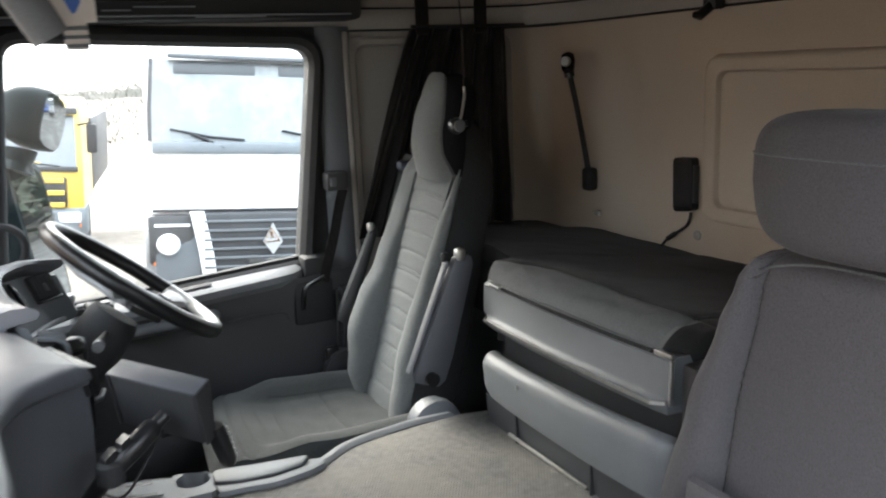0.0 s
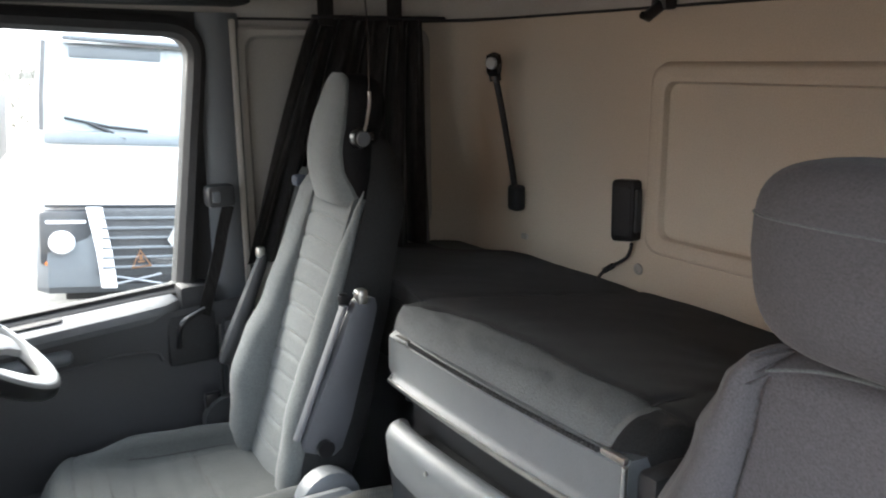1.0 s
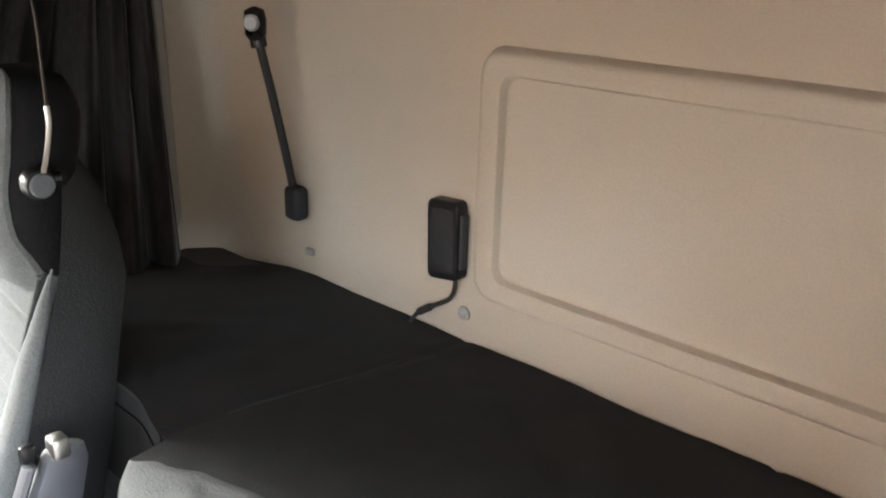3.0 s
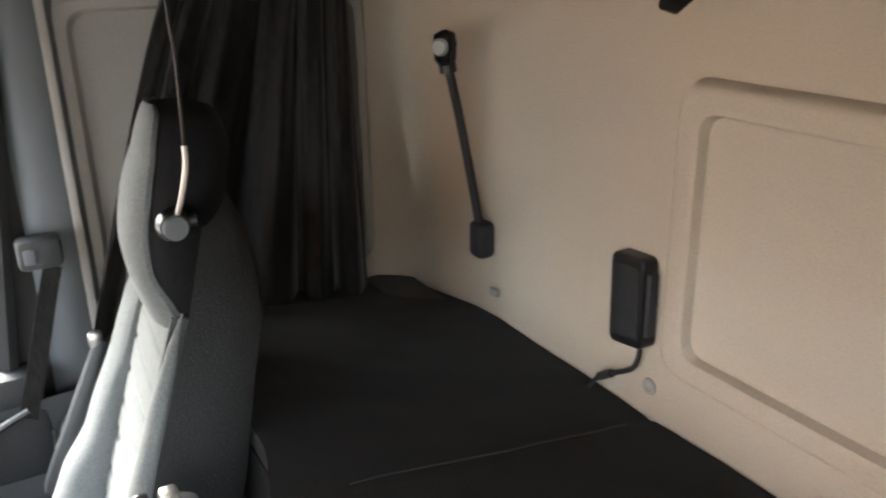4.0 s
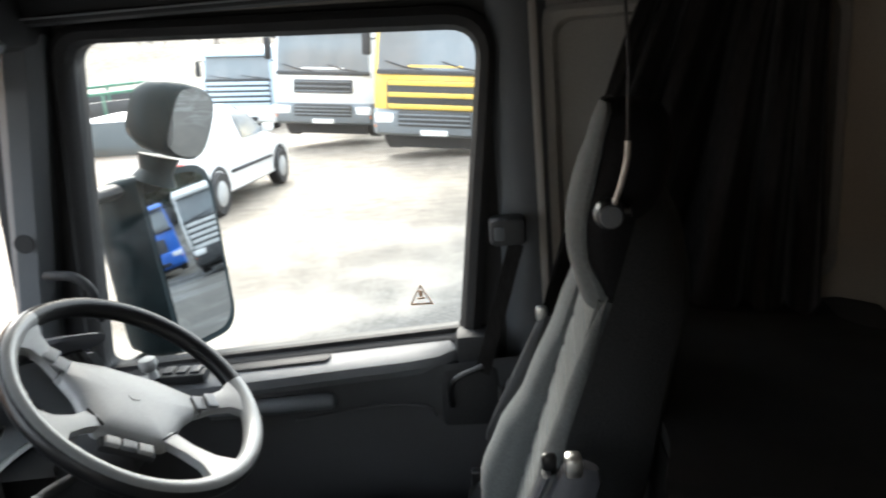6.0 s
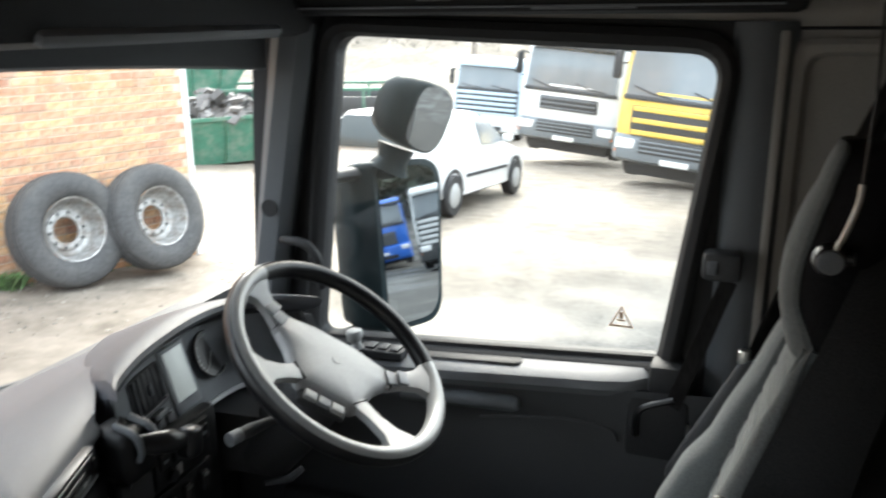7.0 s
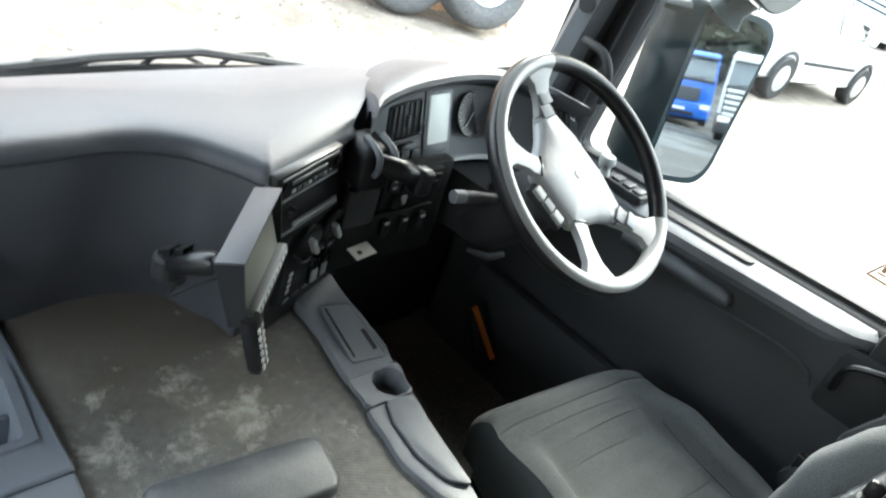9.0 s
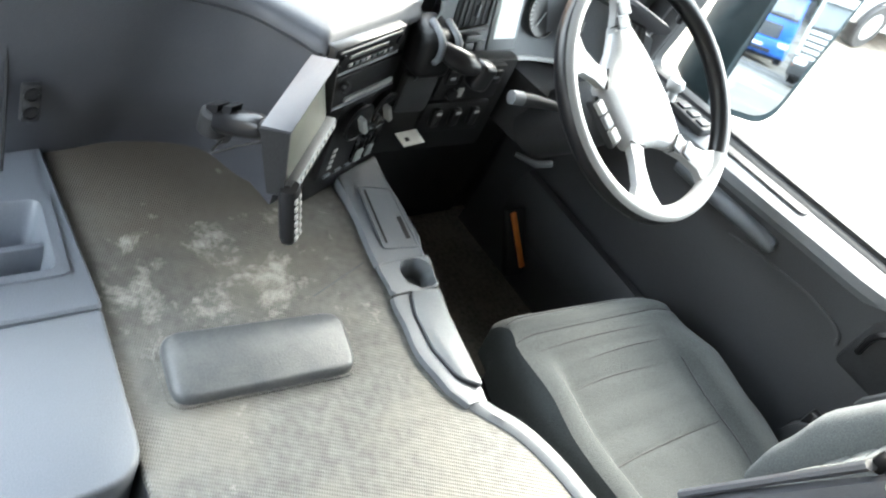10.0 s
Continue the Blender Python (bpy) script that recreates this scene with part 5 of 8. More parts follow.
# ---- things on the rear wall ----
lamp = empty("reading_lamp", "black goose-neck reading lamp with a bright head on the wall", "lamp", at=(0.718, 0.0, 1.066))
NO = Matrix.Translation((-0.73, 0, -1.06))
part("base", moved(rbox(0.713, 0.757, 0.002, 0.040, 1.028, 1.10, 0.012, 3), NO), M_BLACK_MATT, lamp, "black base block")
part("neck", moved(tube(smooth_path([(0.738, 0.025, 1.095), (0.745, 0.035, 1.17), (0.758, 0.05, 1.28), (0.768, 0.065, 1.37), (0.772, 0.07, 1.395)], 5), [0.0085] * 21, 10), NO), M_BLACK_MATT, lamp, "black flexible neck")
part("collar", moved(tube([(0.770, 0.068, 1.378), (0.772, 0.07, 1.40)], 0.016, 12), NO), M_BLACK, lamp)
part("head", moved(tube([(0.772, 0.072, 1.392), (0.771, 0.073, 1.402), (0.768, 0.076, 1.43), (0.766, 0.078, 1.445), (0.765, 0.08, 1.450)], [0.014, 0.020, 0.022, 0.019, 0.008], 16), NO), M_BLACK, lamp, "black lamp head")
part("reflector", moved(disc((0.757, 0.092, 1.425), (-0.6, 0.75, 0.0), 0.016, 0.008, 16, r2=0.012), NO), M_SILVER, lamp, "bright lamp face")

hand = empty("handset", "black handset mounted on the wall with a short cord", "handset", at=(0.31, 0.0, 1.09))
AO = Matrix.Translation((-0.31, 0, -1.09))
hpoly = roundpoly([(0.274, 1.028), (0.345, 1.018), (0.348, 1.166), (0.278, 1.170)], 0.013, 5)
part("body", moved(slab(hpoly, "y", 0.003, 0.030, 0.006), AO), M_BLACK, hand, "glossy black case")
hp3 = [p.lerp(Vector((0.311, 1.095)), 0.2) for p in hpoly]
part("face", moved(slab(hp3, "y", 0.029, 0.0315, 0.001), AO), M_BLACK_MATT, hand, "dull black face")
part("side_grip", moved(rbox(0.268, 0.276, 0.008, 0.026, 1.05, 1.15, 0.003), AO), M_DARK, hand)
cord = smooth_path([(0.290, 0.015, 1.022), (0.288, 0.02, 1.006), (0.300, 0.02, 0.985), (0.335, 0.018, 0.962), (0.355, 0.017, 0.950), (0.375, 0.02, 0.935), (0.392, 0.03, 0.908)], 6)
part("cord", moved(tube(cord, 0.0042, 8), AO), M_BLACK_MATT, hand, "black cord")
part("connector", moved(tube([(0.345, 0.0175, 0.956), (0.372, 0.02, 0.938)], 0.007, 8), AO), M_BLACK_MATT, hand)
scr = tagged(part("screw_cover", loft([[Vector((0.279 + r * math.cos(a), y, 0.959 + r * math.sin(a))) for a in [2 * math.pi * k / 16 for k in range(16)]] for r, y in ((0.014, 0.0), (0.013, 0.003), (0.008, 0.004), (0.005, 0.002))]), M_WALL_GREY), "small round screw cover on the wall", "screw")
ndl = tagged(part("wall_clip", rbox(0.69, 0.715, 0.001, 0.012, 0.955, 0.972, 0.005), M_WALL_GREY), "small pale clip on the wall above the mattress", "clip")
# coat hook at the trim band
ch = empty("coat_hook", "black plastic hook below the roof lining", "hook", at=(0.21, 0.05, 1.54))
part("plate", rbox(-0.022, 0.022, -0.035, 0.0, 0.0, 0.075, 0.006), M_BLACK_MATT, ch)
part("peg", tube([(0, -0.01, 0.01), (0.0, 0.03, -0.015), (0, 0.045, -0.012)], [0.013, 0.012, 0.008], 10), M_BLACK, ch)

# ---- dashboard ----
dash = empty("dashboard", "soft dark grey dashboard with a driver-facing centre stack", "dashboard", at=(0.1, 1.8, 0.9))
TO = Matrix.Translation((-0.1, -1.8, -0.9))


def tp(name, bm, m, label="", parent=None, smooth=True):
    return part(name, moved(bm, TO), m, parent or dash, label, smooth)


SA, SB = Vector((0.047, 1.540)), Vector((0.420, 1.690))
SD = (SB - SA).normalized()
SN = Vector((SD.y, -SD.x))        # the stack faces back and to the driver
# plan of the dash top's rear edge: x, y, z
EDGE = [(-1.05, 1.70, 0.985), (-0.70, 1.665, 0.99), (-0.40, 1.650, 0.992), (-0.22, 1.662, 0.988), (-0.11, 1.668, 0.985), (-0.03, 1.635, 0.984), (0.025, 1.575, 0.982)]
left_pts = smooth_path(EDGE, 6)
right_pts = [Vector((SA.x + SD.x * t, SA.y + SD.y * t, 0.980 + 0.02 * t)) for t in (0.0, 0.006, 0.02, 0.06, 0.12, 0.18, 0.235)]
corner_pts = [Vector((0.038, 1.553, 0.981)), Vector((0.044, 1.544, 0.980))]
path = left_pts + corner_pts + right_pts
rings = []
for i, p in enumerate(path):
    k = i / (len(path) - 1)
    tx = table([(0, path[0].x), (0.42, -0.55), (0.62, -0.20), (0.9, 0.28), (1.0, 0.60)], k)
    far = Vector((tx, 1.945 - 0.06 * tx * tx, 0.94))
    d = far - p
    d.z = 0
    L_ = d.length
    d.normalize()
    tan = (path[min(i + 1, len(path) - 1)] - path[max(i - 1, 0)]).normalized()
    out = Vector((tan.y, -tan.x, 0))
    ring = [p + out * o + Vector((0, 0, z)) for o, z in ((-0.012, -0.028), (0.002, -0.026), (0.008, -0.018), (0.007, -0.008))]
    ring += [p + Vector((0, 0, 0.002)), p + d * 0.02 + Vector((0, 0, 0.009)), p + d * L_ * 0.25 + Vector((0, 0, 0.014)), p + d * L_ * 0.5 + Vector((0, 0, 0.010))]
    q = p + d * L_ * 0.78
    ring += [Vector((q.x, q.y, lerp(p.z, 0.945, 0.6))), far, far + Vector((0, 0.03, -0.05))]
    rings.append(ring)
pad_b = tp("dash_top", loft(rings, closed=False), M_DASH, "soft grey dash top rolled over its rear edge")
# front face below the passenger side of the top
rings = []
for i, p in enumerate(left_pts + corner_pts + right_pts[:3]):
    tan = (path[min(i + 1, len(path) - 1)] - path[max(i - 1, 0)]).normalized()
    out = Vector((tan.y, -tan.x, 0))
    foot = table([(-0.25, -0.088), (-0.11, -0.095), (-0.03, -0.105), (0.025, -0.072), (0.05, -0.045)], p.x)
    tuck = Vector((table([(-0.11, 0.0), (0.0, 0.45), (0.03, 0.62)], p.x), 1, 0)).normalized() * -foot
    ring = [p + out * o + Vector((0, 0, z - p.z)) for o, z in ((-0.004, p.z - 0.022), (-0.001, p.z - 0.05), (0.0, 0.88), (-0.004, 0.82))]
    rings.append(ring + [Vector((p.x + tuck.x * k, p.y + tuck.y * k, z)) for k, z in ((0.4, 0.74), (0.8, 0.68), (1.0, MZ - 0.01))])
tp("passenger_face", loft(rings, closed=False), M_DASH, "dark grey smooth dash front", pad_b)
# centre stack: face turned to the driver
def stack(u, z, out=0.0):
    """A place on the stack face: u metres along, z height, out metres proud."""
    q = SA + SD * u + SN * (out + 0.030 * math.sin(max(0, min(1, (z - 0.70) / 0.27)) * math.pi) * 0.4)
    return Vector((q.x, q.y, z))


def sbox(u0, u1, z0, z1, o0, o1, r=0.003):
    b2 = rbox(u0 - 0.030, u1 - 0.030, -o1, -o0, z0 + 0.016, z1 + 0.016, r)
    m = Matrix(((SD.x, -SN.x, 0, SA.x), (SD.y, -SN.y, 0, SA.y), (0, 0, 1, 0), (0, 0, 0, 1)))
    b2.transform(m)
    return b2


bm = loft([[stack(lerp(-0.012 + 0.30 * (0.966 - z), 0.225 + 0.30 * (0.966 - z), u), z) for z in (0.632, 0.68, 0.72, 0.76, 0.83, 0.90, 0.945, 0.965)] for u in np.linspace(0, 1, 10)], closed=False)
face = tp("stack_face", bm, M_PANEL, "dark centre stack face")
# radio
radio = tp("radio", sbox(0.030, 0.208, 0.914, 0.963, -0.01, 0.020, 0.004), M_BLACK, "black radio with silver trim")
tp("slot", sbox(0.068, 0.165, 0.938, 0.945, 0.019, 0.0215, 0.001), M_CHROME, "silver slot", radio)
tp("slot", sbox(0.040, 0.195, 0.954, 0.958, 0.019, 0.0215, 0.001), M_SILVER, "", radio)
tp("edge", sbox(0.050, 0.205, 0.914, 0.918, 0.019, 0.0215, 0.001), M_PLASTIC_MID, "", radio)
for k in range(8):
    tp("button", sbox(0.070 + k * 0.0145, 0.080 + k * 0.0145, 0.924, 0.930, 0.019, 0.022, 0.001), M_PLASTIC if k % 3 else M_SILVER, "", radio)
for u in (0.052, 0.197):
    tp("knob", disc(stack(u - 0.030, 0.956, 0.012), (SN.x, SN.y, 0), 0.009, 0.009, 16), M_BLACK, "small round knob", radio)
# storage tray with a silver lip below
tray2 = tp("shelf", sbox(0.060, 0.240, 0.842, 0.902, -0.02, 0.016, 0.004), M_PANEL, "black shelf slot")
tp("lip", sbox(0.100, 0.228, 0.850, 0.859, 0.015, 0.021, 0.002), M_SILVER, "silver shelf lip", tray2)
tp("edge", sbox(0.066, 0.236, 0.842, 0.846, 0.015, 0.0195, 0.001), M_PLASTIC_MID, "", tray2)
tp("peg", disc(stack(0.050, 0.904, 0.012), (SN.x, SN.y, 0), 0.008, 0.008, 14), M_BLACK, "", tray2)
# heater panel: knobs and rocker switches
heat = tp("heater_panel", sbox(0.115, 0.315, 0.672, 0.834, -0.01, 0.014, 0.006), M_PANEL, "dark heater panel")
for u in (0.158, 0.229):
    tp("dial", disc(stack(u - 0.030, 0.812, 0.004), (SN.x, SN.y, 0), 0.031, 0.014, 28), M_BLACK, "black dial with a pale bar", heat)
    tp("dial_ring", loft([[stack(u - 0.030, 0.812, 0.0035 + o) + Vector((SD.x * r * math.cos(a), SD.y * r * math.cos(a), r * math.sin(a))) for a in [2 * math.pi * k / 28 for k in range(28)]] for r, o in ((0.036, 0.012), (0.034, 0.0145), (0.032, 0.012))], False), M_BLACK, "", heat)
    b2 = rbox(-0.005, 0.005, -0.016, 0.0, -0.021, 0.021, 0.003)
    b2.transform(Matrix.Translation(stack(u - 0.030, 0.812, 0.014)) @ Matrix(((SD.x, -SN.x, 0, 0), (SD.y, -SN.y, 0, 0), (0, 0, 1, 0), (0, 0, 0, 1))) @ Matrix.Rotation(radians(-35), 4, "Y"))
    tp("bar", b2, M_SILVER, "", heat)
for k in range(4):
    u = 0.198 + k * 0.031
    tp("rocker", sbox(u, u + 0.024, 0.684, 0.742, 0.012, 0.023, 0.006), M_BLACK, "black rocker switch", heat)
    tp("rocker_edge", sbox(u + 0.002, u + 0.020, 0.690, 0.716, 0.021, 0.026, 0.004), M_SILVER, "", heat)
    tp("lamp_mark", sbox(u + 0.004, u + 0.016, 0.744, 0.748, 0.013, 0.0155, 0), M_SILVER, "", heat)
for k in range(4):
    tp("button", sbox(0.132 + 0.030 * k, 0.150 + 0.030 * k, 0.676, 0.682, 0.012, 0.017, 0.001), M_PLASTIC, "", heat)
    tp("mark", sbox(0.135, 0.146, 0.694 + 0.012 * k, 0.701 + 0.012 * k, 0.013, 0.0155, 0), M_SILVER, "", heat)
# switch panel right of the stack, facing straight back
YP = 1.600
swp = tp("switch_panel", rbox(0.262, 0.52, YP, YP + 0.03, 0.70, 0.905, 0.008), M_PANEL, "black switch panel")
# brake lever housing, arched
hb = tp("lever_housing", rbox(0.255, 0.330, YP - 0.035, YP + 0.05, 0.885, 0.972, 0.020, 3), M_PANEL, "black lever housing")
for x in (0.278, 0.312):
    tp("arch", tube(smooth_path([(x, YP - 0.036, 0.926), (x, YP - 0.043, 0.942), (x, YP - 0.034, 0.966), (x, YP + 0.005, 0.978)], 5), 0.006, 8), M_PLASTIC, "grey arch", hb)
lev = tp("brake_lever", tube([(0.284, YP - 0.03, 0.950), (0.306, YP - 0.052, 0.945), (0.328, YP - 0.058, 0.938), (0.350, YP - 0.060, 0.930)], [0.014, 0.019, 0.019, 0.012], 14), M_BLACK, "black brake lever with a square knob")
m = Matrix.Translation((0.368, YP - 0.060, 0.922)) @ Matrix.Rotation(radians(10), 4, "Y")
tp("lever_knob", moved(rbox(-0.018, 0.018, -0.017, 0.017, -0.030, 0.020, 0.009, 3), m), M_BLACK, "", lev)
tp("flap", rbox(0.262, 0.335, YP - 0.012, YP + 0.01, 0.800, 0.882, 0.010), M_DARK, "dark storage flap", swp)
sw = tp("switch_bank", rbox(0.340, 0.485, YP - 0.010, YP + 0.01, 0.826, 0.898, 0.004), M_PANEL, "dark switch bank")
for k in range(4):
    tp("switch", rbox(0.347 + k * 0.034, 0.374 + k * 0.034, YP - 0.016, YP - 0.008, 0.862, 0.890, 0.003), M_BLACK, "black push switch", sw)
    tp("mark", rbox(0.353 + k * 0.034, 0.364 + k * 0.034, YP - 0.0175, YP - 0.0155, 0.874, 0.879, 0), M_PLASTIC_MID, "", sw)
tp("symbol_plate", rbox(0.388, 0.402, YP - 0.0125, YP - 0.009, 0.832, 0.852, 0.002), M_SILVER, "", sw)
tp("key_lock", disc((0.372, YP - 0.012, 0.842), (0, -1, 0), 0.011, 0.008, 16), M_BLACK, "black ignition lock", sw)
sw2 = tp("switch_bank", rbox(0.335, 0.485, YP - 0.008, YP + 0.01, 0.750, 0.818, 0.004), M_PANEL, "black lower switch bank")
for k in range(3):
    tp("switch", rbox(0.352 + k * 0.045, 0.372 + k * 0.045, YP - 0.020, YP - 0.006, 0.770, 0.808, 0.005), M_BLACK, "black toggle", sw2)
    tp("mark", rbox(0.356 + k * 0.045, 0.366 + k * 0.045, YP - 0.0215, YP - 0.0195, 0.800, 0.805, 0), M_SILVER, "", sw2)
# under-dash skirt to the right
tp("skirt", loft([[Vector((x, y, z)) for y, z in ((1.70, 0.89), (1.655, 0.865), (1.655, 0.78), (1.72, 0.70), (1.80, 0.60), (1.92, 0.45), (1.95, FZ))] for x in np.linspace(0.45, 1.0, 10)], closed=False), M_BLACK_MATT, "dark lower dash")
tp("skirt_mid", loft([[Vector((q.x, q.y, 0)) + Vector((-SN.x * o, -SN.y * o, z)) for o, z in ((0.0, 0.672), (0.02, 0.64), (0.10, 0.55), (0.2, 0.4), (0.25, FZ))] for q in [SA + SD * u for u in np.linspace(0.10, 0.42, 8)]], closed=False), M_DARK, "dark lower stack panel")

# instrument binnacle: curved hood, face, vents, screen, dials
HOOD = [(0.285, 1.600), (0.33, 1.628), (0.44, 1.655), (0.61, 1.660), (0.74, 1.600), (0.80, 1.535)]
def resample(poly, n):
    L_ = [0]
    for a_, b_ in zip(poly, poly[1:]):
        L_.append(L_[-1] + (b_ - a_).length)
    out = []
    for i in range(n + 1):
        t = L_[-1] * i / n
        k = max(j for j in range(len(poly) - 1) if L_[j] <= t + 1e-9)
        out.append(poly[k].lerp(poly[k + 1], (t - L_[k]) / (L_[k + 1] - L_[k])))
    return out


hood_pts = resample([p.to_2d() for p in smooth_path([(x, y, 0) for x, y in HOOD], 8)], 40)
hc = Vector((0.56, 2.05))


def hood_z(k):
    return 1.026 + 0.014 * math.sin(k * math.pi) - 0.012 * max(0, k - 0.8) / 0.2


rings = []
for i, p in enumerate(hood_pts):
    o = (hc - p).normalized()
    zt = hood_z(i / 40)
    rings.append([Vector((p.x + o.x * d, p.y + o.y * d, zt + z)) for d, z in ((0.012, -0.016), (0.0, -0.012), (-0.006, -0.002), (0.0, 0.006), (0.015, 0.010), (0.05, 0.006), (0.10, -0.012), (0.20, -0.055), (0.28, -0.12), (0.28, -0.15), (0.08, -0.15), (0.062, -0.03))])
tp("hood", loft(rings), M_DASH, "grey hood over the instruments")
FTOP, FBOT = 0.026, -0.022


def face_d(z):
    return lerp(FBOT, FTOP, (z - 0.878) / 0.13)


rings = []
for i, p in enumerate(hood_pts):
    o = (hc - p).normalized()
    zt = hood_z(i / 40)
    rings.append([Vector((p.x + o.x * d, p.y + o.y * d, z)) for d, z in ((0.060, zt - 0.02), (face_d(zt - 0.03), zt - 0.03), (face_d(0.93), 0.93), (FBOT, 0.878), (FBOT + 0.012, 0.868), (0.06, 0.86))])
clus = tp("instrument_face", loft(rings, closed=False), M_PLASTIC, "dark grey instrument face")


def cl(u, z, out=0.0):
    """A place on the instrument face: u 0..1 along the hood."""
    i = u * 40
    a = min(int(i), 39)
    p = hood_pts[a].lerp(hood_pts[a + 1], i - a)
    o = (hc - p).normalized()
    d = face_d(z) - out
    return Vector((p.x + o.x * d, p.y + o.y * d, z)), o


def cbox(u0, u1, z0, z1, proud, r=0.003):
    """A small block on the instrument face."""
    (a, o1), (b, o2) = cl(u0, z0), cl(u1, z0)
    top = cl((u0 + u1) / 2, z1)[0] - cl((u0 + u1) / 2, z0)[0]
    t = b - a
    ax = Vector((t.x, t.y, 0)).normalized()
    up = top.normalized()
    nn = ax.cross(up).normalized()
    if nn.y > 0:
        nn = -nn
    b2 = rbox(0, t.length, -0.012, proud, 0, top.length, r)
    b2.transform(Matrix(((ax.x, nn.x, up.x, a.x), (ax.y, nn.y, up.y, a.y), (ax.z, nn.z, up.z, a.z), (0, 0, 0, 1))))
    return b2


for u0, u1 in ((0.14, 0.325), (0.84, 0.975)):
    v = tp("air_vent", cbox(u0, u1, 0.938, 0.998, 0.004, 0.006), M_BLACK_MATT, "black air vent", clus)
    tp("vent_rim", cbox(u0, u1, 0.930, 0.938, 0.008, 0.003), M_DARK, "dark vent rim", clus)
    for k in range(6):
        uu = lerp(u0 + 0.015, u1 - 0.02, k / 5)
        tp("vane", cbox(uu, uu + 0.008, 0.941, 0.995, 0.009, 0.001), M_DARK, "", clus)
    tp("vent_tab", cbox((u0 + u1) / 2, (u0 + u1) / 2 + 0.012, 0.955, 0.975, 0.014, 0.002), M_PLASTIC, "", clus)
tp("display", cbox(0.345, 0.475, 0.893, 1.006, 0.004, 0.003), M_PLASTIC_MID, "grey display frame", clus)
tp("display_glass", cbox(0.362, 0.458, 0.913, 0.999, 0.0065, 0.001), M_LCD, "pale blank display with an added faint glow", clus)
for u, r in ((0.575, 0.046), (0.735, 0.046)):
    c, o = cl(u, 0.958, 0.002)
    nrm = Vector((-o.x, -o.y, 0.42)).normalized()
    q = nrm.to_track_quat("Z", "Y").to_matrix().to_4x4()
    MD = Matrix.Translation(c) @ q
    dial = tp("dial", moved(loft([[Vector((rr * math.cos(a), rr * math.sin(a), z)) for a in [2 * math.pi * k / 28 for k in range(28)]] for rr, z in ((r, 0), (r, 0.004), (r * 0.93, 0.004), (r * 0.9, 0.001))]), MD), M_BLACK, "round dial with a silver bezel", clus)
    bz = loft([[Vector((rr * math.cos(a), rr * math.sin(a), z)) for a in [2 * math.pi * k / 28 for k in range(28)]] for rr, z in ((r * 1.0, 0.0042), (r * 0.98, 0.0052), (r * 0.96, 0.0042))], False)
    tp("bezel", moved(bz, MD), M_STEEL, "", dial)
    nb = bmesh.new()
    for k in range(21):
        t_ = rbox(r * (0.78 if k % 2 else 0.74), r * 0.88, -0.0006, 0.0006, 0.002, 0.0026, 0)
        t_.transform(Matrix.Rotation(radians(220 - k * 13), 4, "Z"))
        merge(nb, t_)
    tagged(tp("scale_marks", moved(nb, MD), M_SILVER, "", dial), kind="stuff")
    t_ = rbox(-0.004, r * 0.66, -0.0010, 0.0010, 0.004, 0.005, 0)
    t_.transform(Matrix.Rotation(radians(225), 4, "Z"))
    tp("needle", moved(t_, MD), M_SILVER, "pale needle", dial)
tp("lower_ledge", loft([[cl(u, 0.880, 0.0 + a)[0] + Vector((0, 0, b)) for a, b in ((-0.03, 0.002), (0.004, 0.002), (0.008, -0.003), (0.004, -0.008), (-0.03, -0.01))] for u in [0.33 + k * 0.035 for k in range(18)]]), M_SILVER, "silver-grey ledge under the instruments", clus)
tp("small_switch", cbox(0.22, 0.29, 0.914, 0.925, 0.012, 0.003), M_PLASTIC, "", clus)
for k in range(4):
    tp("small_switch", cbox(0.14 + k * 0.05, 0.18 + k * 0.05, 0.882, 0.910, 0.005, 0.002), M_DARK, "", clus)
# socket plate far left on the dash front
sp_ = tp("socket_plate", rbox(-0.302, -0.276, 1.646, 1.658, 0.775, 0.838, 0.006), M_BLACK_MATT, "black socket plate with two sockets")
for z in (0.792, 0.822):
    tp("socket", loft([[Vector((-0.289 + r * math.cos(a), y - 0.002, z + r * math.sin(a))) for a in [2 * math.pi * k / 14 for k in range(14)]] for r, y in ((0.011, 1.651), (0.011, 1.646), (0.008, 1.646), (0.007, 1.655))]), M_BLACK, "", sp_)
# gap line in the dash front
tp("panel_gap", tube(smooth_path([(-0.322, 1.668, 0.96), (-0.320, 1.656, 0.90), (-0.318, 1.654, 0.80), (-0.316, 1.664, 0.68)]), 0.0025, 6), M_BLACK_MATT, "dark panel gap")

# ---- steering wheel ----
WC = Vector((0.62, 1.395, 0.983))
wn = Vector((0, -math.cos(radians(50.3)), math.sin(radians(50.3))))
wu = Vector((1, 0, 0))
wv_ = wn.cross(wu)
WM = Matrix(((wu.x, wv_.x, wn.x, WC.x), (wu.y, wv_.y, wn.y, WC.y), (wu.z, wv_.z, wn.z, WC.z), (0, 0, 0, 1)))
ROLL = Matrix.Rotation(radians(-64), 4, "Z")
wheel = empty("steering_wheel", "four-spoke steering wheel with black rim and pale grey pad", "steering wheel")
wheel.matrix_world = WM @ ROLL
R0, RT = 0.2130, 0.0165


